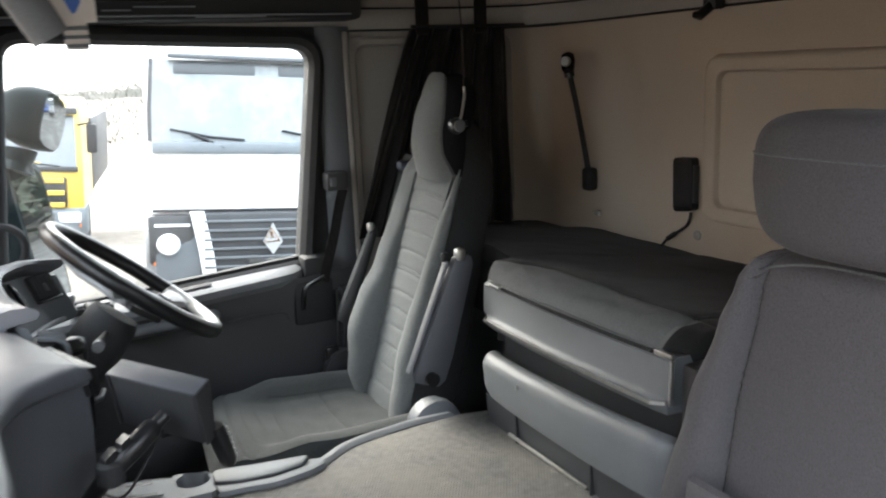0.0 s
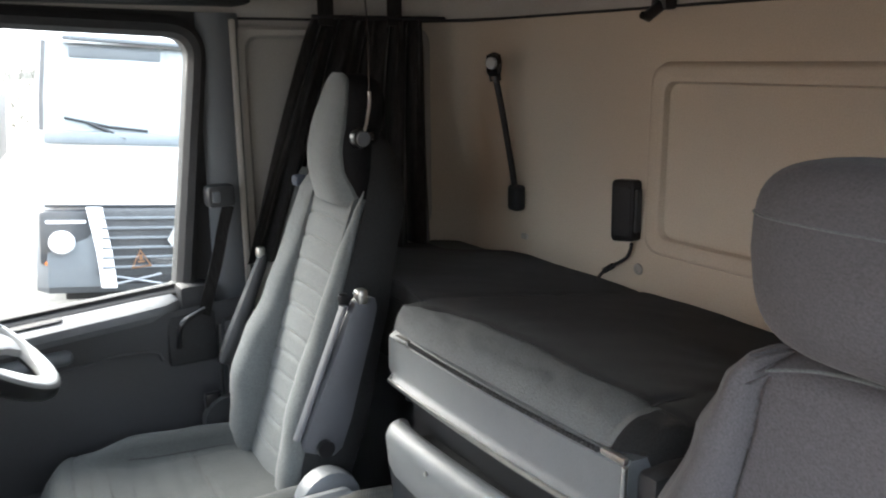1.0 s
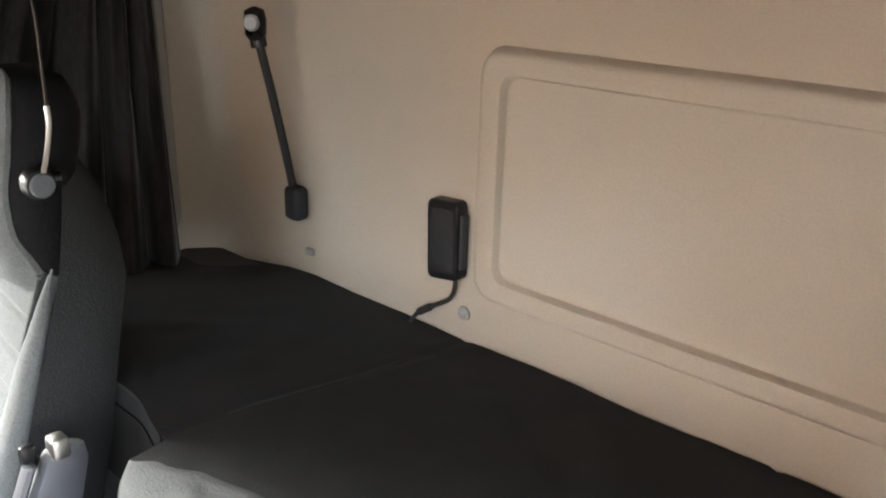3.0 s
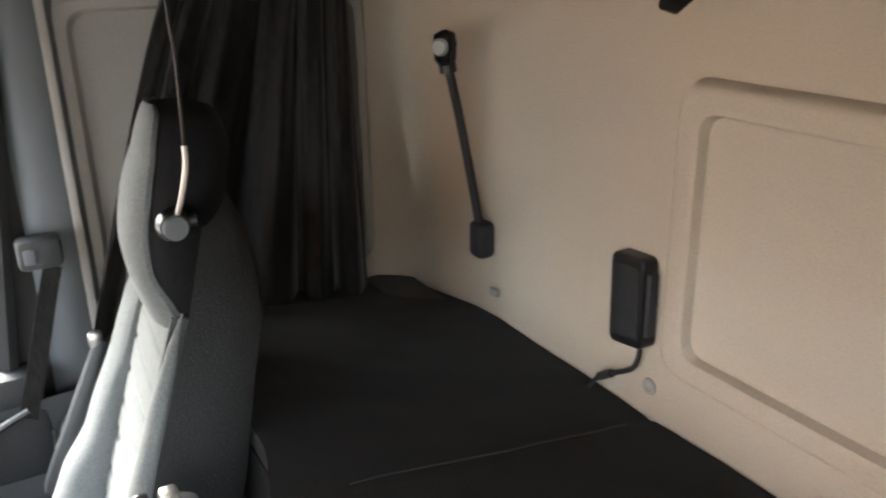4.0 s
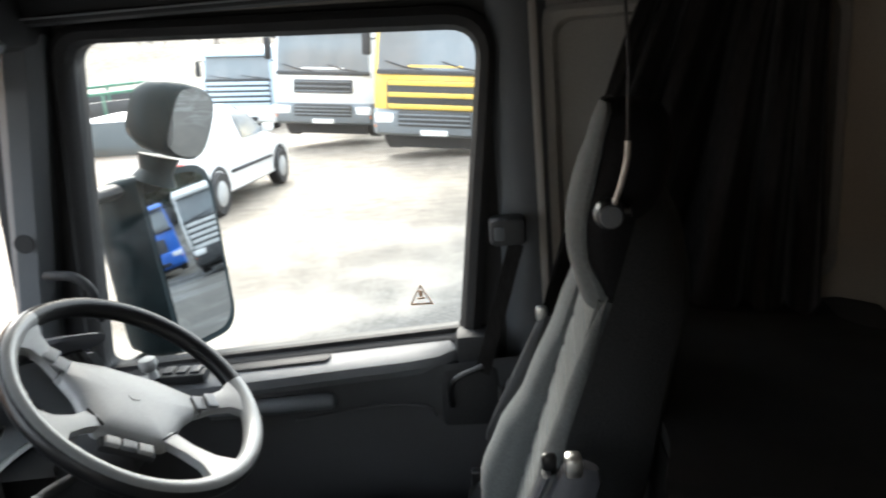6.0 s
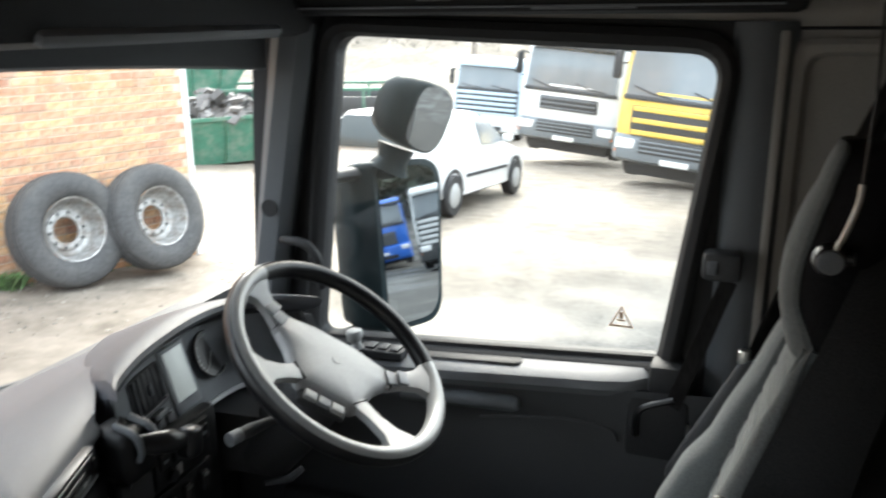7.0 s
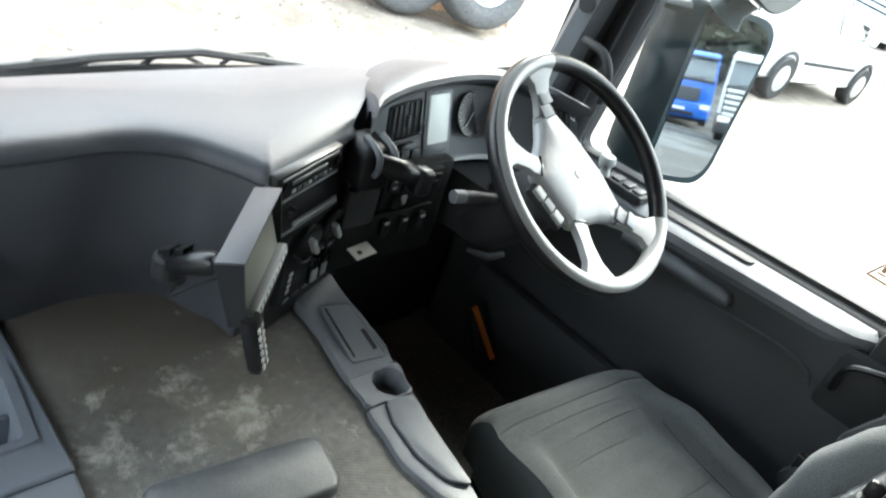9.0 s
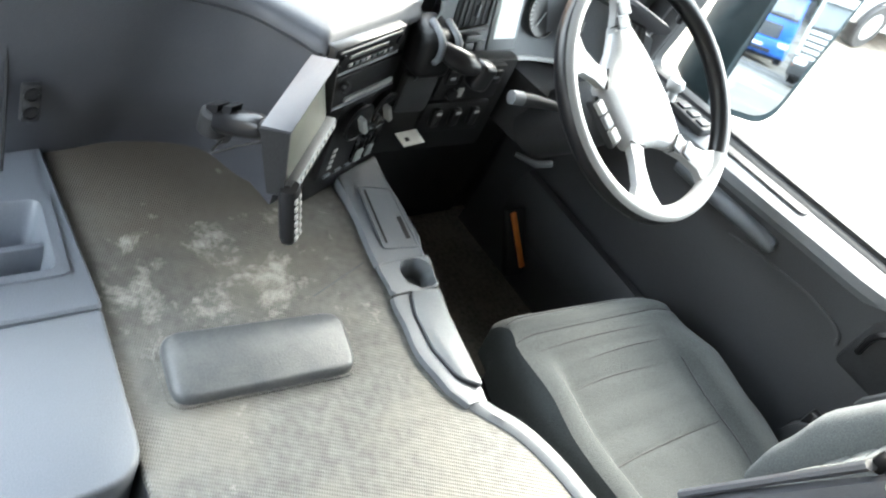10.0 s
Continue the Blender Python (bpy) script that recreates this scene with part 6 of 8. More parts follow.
tor = loft([[Vector(((R0 + RT * math.cos(b)) * math.cos(a), (R0 + RT * math.cos(b)) * math.sin(a), RT * 1.12 * math.sin(b))) for b in [2 * math.pi * j / 14 for j in range(14)]] for a in [2 * math.pi * k / 96 for k in range(97)]], False)
rim = part("rim", tor, M_WHEEL, wheel, "black leather rim")
for a0, a1 in ((152, 270), (270, 388)):
    part("rim_inlay", loft([[Vector(((R0 + (RT + 0.0006) * math.cos(b)) * math.cos(a), (R0 + (RT + 0.0006) * math.cos(b)) * math.sin(a), (RT * 1.12 + 0.0006) * math.sin(b))) for b in np.linspace(0.75, math.pi + 0.5, 12)] for a in [radians(t) for t in np.linspace(a0, a1, 24)]], False, closed=False), M_INLAY, rim, "glossy grey rim inlay")
# pad: a broad boss with four spokes
boss = [(-0.128, 0.028), (-0.096, -0.012), (-0.074, -0.060), (-0.060, -0.086), (0.060, -0.086), (0.074, -0.060), (0.096, -0.012), (0.128, 0.028), (0.122, 0.066), (0.05, 0.080), (-0.05, 0.080), (-0.122, 0.066)]
bp_ = roundpoly(boss, [0.008, 0.05, 0.04, 0.015, 0.015, 0.04, 0.05, 0.008, 0.008, 0.10, 0.10, 0.008], 4)
part("boss", loft([[Vector((p.x * k, p.y * k + (1 - k) * 0.0, z)) for p in bp_] for k, z in ((0.90, -0.050), (0.97, -0.046), (1.0, -0.040), (0.985, -0.032), (0.94, -0.026), (0.84, -0.0205), (0.6, -0.0165), (0.3, -0.0150))]), M_WHEEL_PAD, wheel, "pale grey wheel pad")
part("emblem", disc((0, 0.005, -0.0150), (0, 0, 1), 0.010, 0.0012, 20), M_SILVER, wheel, "small round pale emblem")
for i, (ang, wdt, t0_) in enumerate(((18, 0.022, 0.115), (162, 0.022, 0.115), (-44, 0.019, 0.075), (-136, 0.019, 0.075))):
    rings = []
    for f in (0, 0.12, 0.25, 0.4, 0.55, 0.7, 0.8, 0.88, 0.94, 1.0):
        t = lerp(t0_, 0.206, f)
        z = lerp(-0.030, 0.006, f ** 1.2)
        c = Vector((t * math.cos(radians(ang)), t * math.sin(radians(ang)), z))
        s = Vector((-math.sin(radians(ang)), math.cos(radians(ang)), 0))
        w = wdt * table([(0, 1.05), (0.4, 0.82), (0.7, 1.1), (0.85, 1.7), (0.94, 2.5), (1, 3.3)], f)
        rings.append([c + s * w + Vector((0, 0, -0.010)), c + s * w * 0.92 + Vector((0, 0, 0.004)), c + Vector((0, 0, 0.008)), c - s * w * 0.92 + Vector((0, 0, 0.004)), c - s * w + Vector((0, 0, -0.010)), c + Vector((0, 0, -0.02))])
    spk = part("spoke", loft(rings), M_WHEEL_PAD, wheel, "pale grey spoke")
    for f in (0.10,):
        t = lerp(t0_, 0.203, f)
        cc = Vector((t * math.cos(radians(ang)), t * math.sin(radians(ang)), lerp(-0.030, 0.006, f ** 1.2) + 0.0065))
        jb = rbox(-0.0009, 0.0009, -wdt * 0.98, wdt * 0.98, -0.012, 0.0022, 0)
        jb.transform(Matrix.Translation(cc) @ Matrix.Rotation(radians(ang), 4, "Z"))
        part("joint", jb, M_BLACK_MATT, spk, "thin dark joint")
    if i < 2:
        for k in range(2):
            t = 0.128 + 0.022 * k
            c = Vector((t * math.cos(radians(ang)), t * math.sin(radians(ang)), lerp(-0.020, -0.012, k)))
            b2 = rbox(-0.011, 0.011, -0.016, 0.016, -0.003, 0.004, 0.002)
            b2.transform(Matrix.Translation(c) @ Matrix.Rotation(radians(ang), 4, "Z"))
            part("button", b2, M_PLASTIC_MID, spk, "grey button with a dark outline")
for k in range(3):
    c = Vector((-0.030 + 0.027 * k, -0.095, -0.032))
    part("button", moved(rbox(-0.0122, 0.0122, -0.009, 0.009, -0.006, 0.005, 0.002), Matrix.Translation(c)), M_PLASTIC_MID if k % 2 else M_SILVER, wheel, "grey button below the pad")
part("button_bed", moved(rbox(-0.050, 0.044, -0.107, -0.080, -0.05, -0.034, 0.006), Matrix.Identity(4)), M_BLACK_MATT, wheel, "dark button bed")
# column and stalks
col = empty("steering_column", "dark steering column with two stalks", "steering column")
col.matrix_world = WM
CI = WM.inverted()
part("shroud", loft([[Vector((w * math.cos(a), h * math.sin(a) - 0.01, z)) for a in [2 * math.pi * k / 16 for k in range(16)]] for w, h, z in ((0.055, 0.055, -0.085), (0.065, 0.06, -0.10), (0.07, 0.065, -0.18), (0.06, 0.06, -0.28))]), M_BLACK_MATT, col, "dark column shroud")
part("stalk", moved(tube([(0.575, 1.47, 0.885), (0.52, 1.48, 0.890), (0.46, 1.492, 0.897), (0.425, 1.498, 0.900)], [0.006, 0.008, 0.012, 0.011], 10), CI), M_DARK, col, "dark stalk with a pale tip")
part("stalk_tip", moved(tube([(0.440, 1.496, 0.899), (0.416, 1.50, 0.901)], 0.0125, 10), CI), M_PLASTIC_MID, col)
part("stalk", moved(tube([(0.66, 1.47, 0.885), (0.72, 1.48, 0.890), (0.79, 1.492, 0.897)], [0.006, 0.008, 0.011], 10), CI), M_DARK, col, "dark stalk")
part("lower_cover", moved(loft([[Vector((x, y, z)) for x, y in ((0.57, 1.54), (0.69, 1.54), (0.71, 1.72), (0.55, 1.72))] for z in (0.86, 0.80, 0.74)]), CI), M_BLACK_MATT, col, "dark lower column cover")
part("tilt_lever", moved(tube([(0.55, 1.53, 0.735), (0.59, 1.50, 0.728), (0.62, 1.49, 0.735)], [0.005, 0.008, 0.007], 8), CI), M_DARK, col, "dark column tilt lever")
# pedals
ped = empty("pedal", "dark pedal with an amber strip in the footwell", "pedal", at=(0.90, 1.64, 0.30))
part("plate", moved(rbox(-0.035, 0.035, -0.012, 0.012, -0.09, 0.09, 0.01), Matrix.Rotation(radians(-35), 4, "X")), M_RUBBER, ped)
part("strip", moved(rbox(-0.008, 0.008, -0.020, -0.010, -0.07, 0.085, 0.003), Matrix.Rotation(radians(-35), 4, "X") @ Matrix.Rotation(radians(-14), 4, "Y")), M_ORANGE, ped, "amber strip")

# ---- navigation unit on its bracket ----
nav = empty("display_unit", "black hooded display unit on a swivel bracket", "display", at=(-0.051, 1.454, 0.972))
NV = Matrix.Rotation(radians(42.5), 4, "Z") @ Matrix.Rotation(radians(-6.35), 4, "Y") @ Matrix.Rotation(radians(-16.9), 4, "X")
# local: x along the screen's width, -y faces the driver, z up from the hood's top
def nvp(name, bm, m, label="", parent=None):
    return part(name, moved(bm, NV), m, parent or nav, label)


nvp("case", rbox(-0.080, 0.080, -0.016, 0.004, -0.106, -0.004, 0.005), M_BLACK_MATT, "black case")
nvp("screen", rbox(-0.071, 0.071, -0.0185, -0.015, -0.088, -0.010, 0.001), M_NAV, "scuffed protective film on the screen")
hd_ = nvp("hood_top", rbox(-0.084, 0.084, -0.034, 0.005, -0.004, 0.0, 0.0015), M_DASH, "dark grey sun hood")
for s in (-1, 1):
    nvp("hood_side", slab([(0.005, -0.003), (-0.033, -0.003), (-0.020, -0.088), (-0.012, -0.104), (0.005, -0.104)], "x", s * 0.084 - 0.0016, s * 0.084 + 0.0016), M_BLACK_MATT, "", hd_)
kb = nvp("keypad", rbox(-0.082, 0.080, -0.030, -0.012, -0.106, -0.090, 0.003), M_PLASTIC_MID, "grey key strip")
for k in range(10):
    nvp("key", rbox(-0.070 + k * 0.0145, -0.062 + k * 0.0145, -0.0315, -0.029, -0.101, -0.094, 0.001), M_SILVER, "", kb)
hs2 = nvp("hand_control", loft([[Vector((x + dx, y, z)) for x, y in [(0.0145 * k_ * math.copysign(abs(math.cos(a)) ** 0.6, math.cos(a)), -0.025 + 0.0125 * k_ * math.copysign(abs(math.sin(a)) ** 0.6, math.sin(a))) for a in [2 * math.pi * j / 20 for j in range(20)]]] for dx, z, k_ in ((-0.080, -0.090, 0.9), (-0.081, -0.098, 1.0), (-0.086, -0.13, 1.02), (-0.091, -0.158, 0.95), (-0.093, -0.168, 0.75), (-0.094, -0.173, 0.4))]), M_BLACK, "black hand control with pale keys")
for r in range(6):
    for k in range(2):
        nvp("key", moved(rbox(-0.0038, 0.0038, -0.0015, 0.0015, -0.0035, 0.0035, 0.001), Matrix.Translation((-0.0905 + k * 0.012 - 0.0016 * (5 - r), -0.0375, -0.158 + r * 0.011))), M_SILVER, "", hs2)
# two-piece swivel arm: a barrel behind the unit, a clamp, then a strut down to the dash foot
NI = Matrix.Translation((0.051, -1.454, -0.972))
JA, JB = Vector((-0.072, 1.459, 0.908)), Vector((-0.097, 1.531, 0.862))
JC = Vector((-0.057, 1.565, 0.804))
jd = (JB - JA).normalized()
br = part("bracket_arm", moved(tube([JA - jd * 0.004, JA + jd * 0.004, JA.lerp(JB, 0.5), JB - jd * 0.012, JB - jd * 0.004], [0.012, 0.017, 0.018, 0.017, 0.012], 18), NI), M_BLACK, nav, "black barrel of the swivel arm")
part("joint", moved(tube([JA - jd * 0.022, JA], 0.011, 14), NI), M_BLACK, br)
part("clamp", moved(tube([JB + Vector((0, 0, z)) for z in (-0.022, -0.017, 0.012, 0.017)], [0.014, 0.020, 0.020, 0.015], 20), NI), M_BLACK_MATT, br, "black clamp joint")
jr = jd.cross(Vector((0, 0, 1))).normalized()
for f, w in ((0.000, 0.011), (0.028, 0.008)):
    c_ = JB - jd * f + Vector((0, 0, 0.022))
    part("clamp_lever", moved(loft([[c_ + jd * (a * w) + jr * (b * 0.010) + Vector((0, 0, z)) for a, b in ((-1, -1), (1, -1), (1, 1), (-1, 1))] for z in (-0.008, 0.007)]), NI), M_BLACK, br, "black wing of the clamp", smooth=False)
part("strut", moved(tube([JB - Vector((0, 0, 0.012)), JB.lerp(JC, 0.2), JC], [0.010, 0.0135, 0.0135], 14), NI), M_BLACK, br, "black lower strut")
part("cable", moved(tube(smooth_path([JA + Vector((0.01, -0.012, -0.014)), JA.lerp(JB, 0.6) + Vector((0.0, -0.026, -0.018)), JB + Vector((0.0, -0.014, -0.045)), JC + Vector((0.0, -0.012, 0.01))]), 0.0022, 6), NI), M_RUBBER, br, "thin black cable")
# paper tag hanging from the switch bank
tag = tagged(part("paper_tag", moved(rbox(-0.026, 0.026, -0.015, 0.015, -0.0006, 0.0006, 0), Matrix.Translation((0.312, 1.575, 0.757)) @ Matrix.Rotation(radians(8), 4, "Z") @ Matrix.Rotation(radians(12), 4, "X")), M_PAPER, smooth=False), "small white paper tag below the switches", "tag")
part("mark", rbox(-0.014, -0.004, -0.006, 0.002, 0.0008, 0.0012, 0), M_BLACK, tag).matrix_parent_inverse = Matrix.Translation((0.312, 1.575, 0.757)) @ Matrix.Rotation(radians(8), 4, "Z") @ Matrix.Rotation(radians(12), 4, "X")

# air freshener card and visor near the windscreen
card = empty("hanging_card", "blue and cream card hanging near the windscreen", "card")
card.matrix_world = Matrix.Translation((-0.372, 1.516, 1.493)) @ Matrix.Rotation(radians(-93), 4, "Z")
part("card_face", rbox(-0.022, 0.022, -0.001, 0.001, 0.0, 0.07, 0), M_CARD, card, "cream card")
part("shape", slab(roundpoly([(-0.014, 0.068), (0.010, 0.068), (0.008, 0.020), (0.0, 0.006), (-0.008, 0.022)], 0.003), "y", -0.003, -0.0015), M_BLUE, card, "blue printed shape")
part("backing", rbox(-0.012, 0.012, -0.001, 0.001, -0.028, 0.0, 0), M_CARD, card, "striped tag")
for k in range(3):
    part("stripe", rbox(-0.012, 0.012, -0.0025, -0.0012, -0.008 - k * 0.009, -0.004 - k * 0.009, 0), M_PLASTIC, card)
part("string", tube([(0, 0, 0.07), (0, 0, 0.16)], 0.001, 5), M_CARD, card)
pv = empty("sun_visor", "pale grey sun visor edge folded down near the windscreen", "visor")
part("flap", tube([(-0.376, 1.588, 1.57), (-0.374, 1.568, 1.53), (-0.370, 1.540, 1.478)], [0.019, 0.021, 0.020], 12), M_PLASTIC_MID, pv, "rounded pale visor edge")
part("arm", tube([(-0.376, 1.585, 1.56), (-0.35, 1.62, 1.66)], 0.006, 8), M_BLACK_MATT, pv)
visor = empty("sun_visor", "pale grey sun visor folded at the windscreen top", "visor", at=(0.55, 1.70, 1.592))
part("flap", moved(rbox(-0.30, 0.30, -0.012, 0.012, -0.10, 0.02, 0.010), Matrix.Rotation(radians(-60), 4, "X")), M_PLASTIC_MID, visor, "pale grey flap")
part("hinge_rod", tube([(-0.33, 0, 0.02), (0.33, 0, 0.02)], 0.006, 8), M_BLACK_MATT, visor)

# ---- the yard ----
def gz(x, y):
    dx = max(x, 1.0) - 4.8
    z = -0.72 - 0.07 * dx - (0.0012 * dx * dx if dx > 0 else 0) + 0.009 * (max(-20, min(20, y)) - 6.3)
    r2 = x * x + (y - 1) ** 2
    z -= 0.5 * math.exp(-r2 / 7.0)
    far = max(0, math.hypot(x, y) - 26)
    if far > 0:
        z = lerp(z, -2.4, min(1, far / 16))
        z += 2.9 * min(1, max(0, far - 24) / 12)
    return z


def asphalt(name):
    """Wet worn asphalt with puddles."""
    m = material(name, (0.074, 0.073, 0.070), 0.75, var=0.35, scale=26, bump=0.6, spec=0.15, stain=0.7, stain_col=(0.118, 0.114, 0.106), stain_scale=0.9)
    nt = m.node_tree
    b = nt.nodes["Principled BSDF"]
    co = nt.nodes.new("ShaderNodeTexCoord")
    ns = nt.nodes.new("ShaderNodeTexNoise")
    ns.inputs["Scale"].default_value = 0.45
    ns.inputs["Detail"].default_value = 5
    nt.links.new(co.outputs["Object"], ns.inputs["Vector"])
    mr = nt.nodes.new("ShaderNodeMapRange")
    mr.inputs["From Min"].default_value, mr.inputs["From Max"].default_value = 0.46, 0.60
    mr.inputs["To Min"].default_value, mr.inputs["To Max"].default_value = 0.88, 0.48
    nt.links.new(ns.outputs[0], mr.inputs["Value"])
    nt.links.new(mr.outputs[0], b.inputs["Roughness"])
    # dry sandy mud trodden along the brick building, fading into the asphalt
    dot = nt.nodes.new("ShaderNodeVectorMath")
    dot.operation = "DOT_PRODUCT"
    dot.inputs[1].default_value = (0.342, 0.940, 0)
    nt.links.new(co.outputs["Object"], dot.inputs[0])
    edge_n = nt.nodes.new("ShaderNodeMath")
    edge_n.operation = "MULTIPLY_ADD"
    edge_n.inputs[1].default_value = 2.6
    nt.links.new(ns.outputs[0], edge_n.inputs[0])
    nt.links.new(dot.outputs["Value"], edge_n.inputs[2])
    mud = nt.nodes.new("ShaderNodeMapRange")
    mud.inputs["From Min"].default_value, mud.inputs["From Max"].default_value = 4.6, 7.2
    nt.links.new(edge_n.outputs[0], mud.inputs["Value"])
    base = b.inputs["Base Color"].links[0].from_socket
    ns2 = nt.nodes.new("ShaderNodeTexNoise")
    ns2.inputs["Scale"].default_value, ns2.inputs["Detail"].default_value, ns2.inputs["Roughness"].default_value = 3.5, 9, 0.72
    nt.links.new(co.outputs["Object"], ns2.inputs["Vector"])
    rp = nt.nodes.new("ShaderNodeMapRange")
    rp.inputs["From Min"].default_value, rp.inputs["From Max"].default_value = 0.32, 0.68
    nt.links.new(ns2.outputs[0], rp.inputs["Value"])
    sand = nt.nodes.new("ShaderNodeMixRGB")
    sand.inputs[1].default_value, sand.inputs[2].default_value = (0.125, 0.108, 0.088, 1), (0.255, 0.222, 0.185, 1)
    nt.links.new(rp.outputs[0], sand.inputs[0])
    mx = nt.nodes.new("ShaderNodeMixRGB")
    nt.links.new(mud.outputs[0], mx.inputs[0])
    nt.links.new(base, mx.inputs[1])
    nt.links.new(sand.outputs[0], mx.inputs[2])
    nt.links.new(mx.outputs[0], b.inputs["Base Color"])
    return m


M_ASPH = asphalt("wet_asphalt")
bm = bmesh.new()
xs = sorted(set([-400, -150, -60, -30] + list(np.arange(-14, 34, 1.0)) + [37, 40, 43, 46, 49, 52, 56, 60, 66, 75, 100, 200, 420]))
ys = sorted(set([-400, -150, -60, -30] + list(np.arange(-16, 26, 1.0)) + [29, 32, 36, 40, 44, 48, 52, 56, 60, 66, 75, 100, 150, 420]))
V = [[bm.verts.new((x, y, gz(x, y) + 0.015 * noise.noise(Vector((x * 0.8, y * 0.8, 0))))) for y in ys] for x in xs]
for i in range(len(xs) - 1):
    for j in range(len(ys) - 1):
        bm.faces.new((V[i][j], V[i + 1][j], V[i + 1][j + 1], V[i][j + 1]))
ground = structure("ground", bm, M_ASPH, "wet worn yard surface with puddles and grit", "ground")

# brick building
WA = math.atan2(-0.364, 1.0)
WBASE = Vector((4.8, 6.62, 0))
BM = Matrix.Translation(WBASE) @ Matrix.Rotation(WA, 4, "Z")    # local x along the wall, -y faces the yard
M_BRICK = material("orange_brick", (0.49, 0.272, 0.148), 0.88, var=0.34, scale=30, bump=0.6, obj_random=0.15, stain=0.9, stain_col=(0.50, 0.40, 0.305), stain_scale=3.2)
M_BRICK_J = material("orange_brick_joined", (0.49, 0.272, 0.148), 0.88, var=0.34, scale=30, bump=0.6, island=0.15, stain=0.9, stain_col=(0.50, 0.40, 0.305), stain_scale=3.2)
M_MORTAR = material("mortar", (0.55, 0.46, 0.36), 0.92, var=0.25, scale=60, bump=0.5)
M_WHITEP = material("white_paint", (0.78, 0.78, 0.76), 0.4, var=0.05, scale=30, bump=0.05, stain=0.2, stain_col=(0.6, 0.58, 0.54))
CORNER = 1.60
bldg = empty("brick_building", "weathered orange brick building with a white corner board", "building")
bldg.matrix_world = BM
part("wall_core", rbox(-8.0, CORNER - 0.01, -0.003, 0.30, -1.6, 4.6, 0), M_MORTAR, bldg, "pale mortar bed", smooth=False)
part("end_wall", rbox(CORNER - 0.3, CORNER, 0.30, 6.0, -1.6, 4.6, 0), M_BRICK_J, bldg, "brick end wall", smooth=False)
part("corner_board", rbox(CORNER - 0.035, CORNER + 0.02, -0.03, 0.08, -1.6, 4.6, 0.01), M_WHITEP, bldg, "white corner board")
wb = part("window_board", rbox(-2.45, -1.46, -0.05, 0.02, 0.60, 2.0, 0.01), M_WHITEP, bldg, "white window board")
part("window_ledge", rbox(-2.5, -1.42, -0.09, 0.01, 0.53, 0.60, 0.01), M_MORTAR, wb)
cbl = part("cable", tube(smooth_path([(-0.40, -0.02, 4.5), (-0.41, -0.02, 2.0), (-0.425, -0.02, 1.0), (-0.445, -0.02, 0.4), (-0.47, -0.025, 0.08), (-0.57, -0.025, -0.25), (-0.60, -0.025, -0.66)]), 0.009, 6), M_BLACK_MATT, bldg, "black cable down the wall")
part("lamp_box", rbox(-0.29, -0.19, -0.10, 0.0, 1.07, 1.28, 0.01), M_BLACK, bldg, "small black box on the wall")


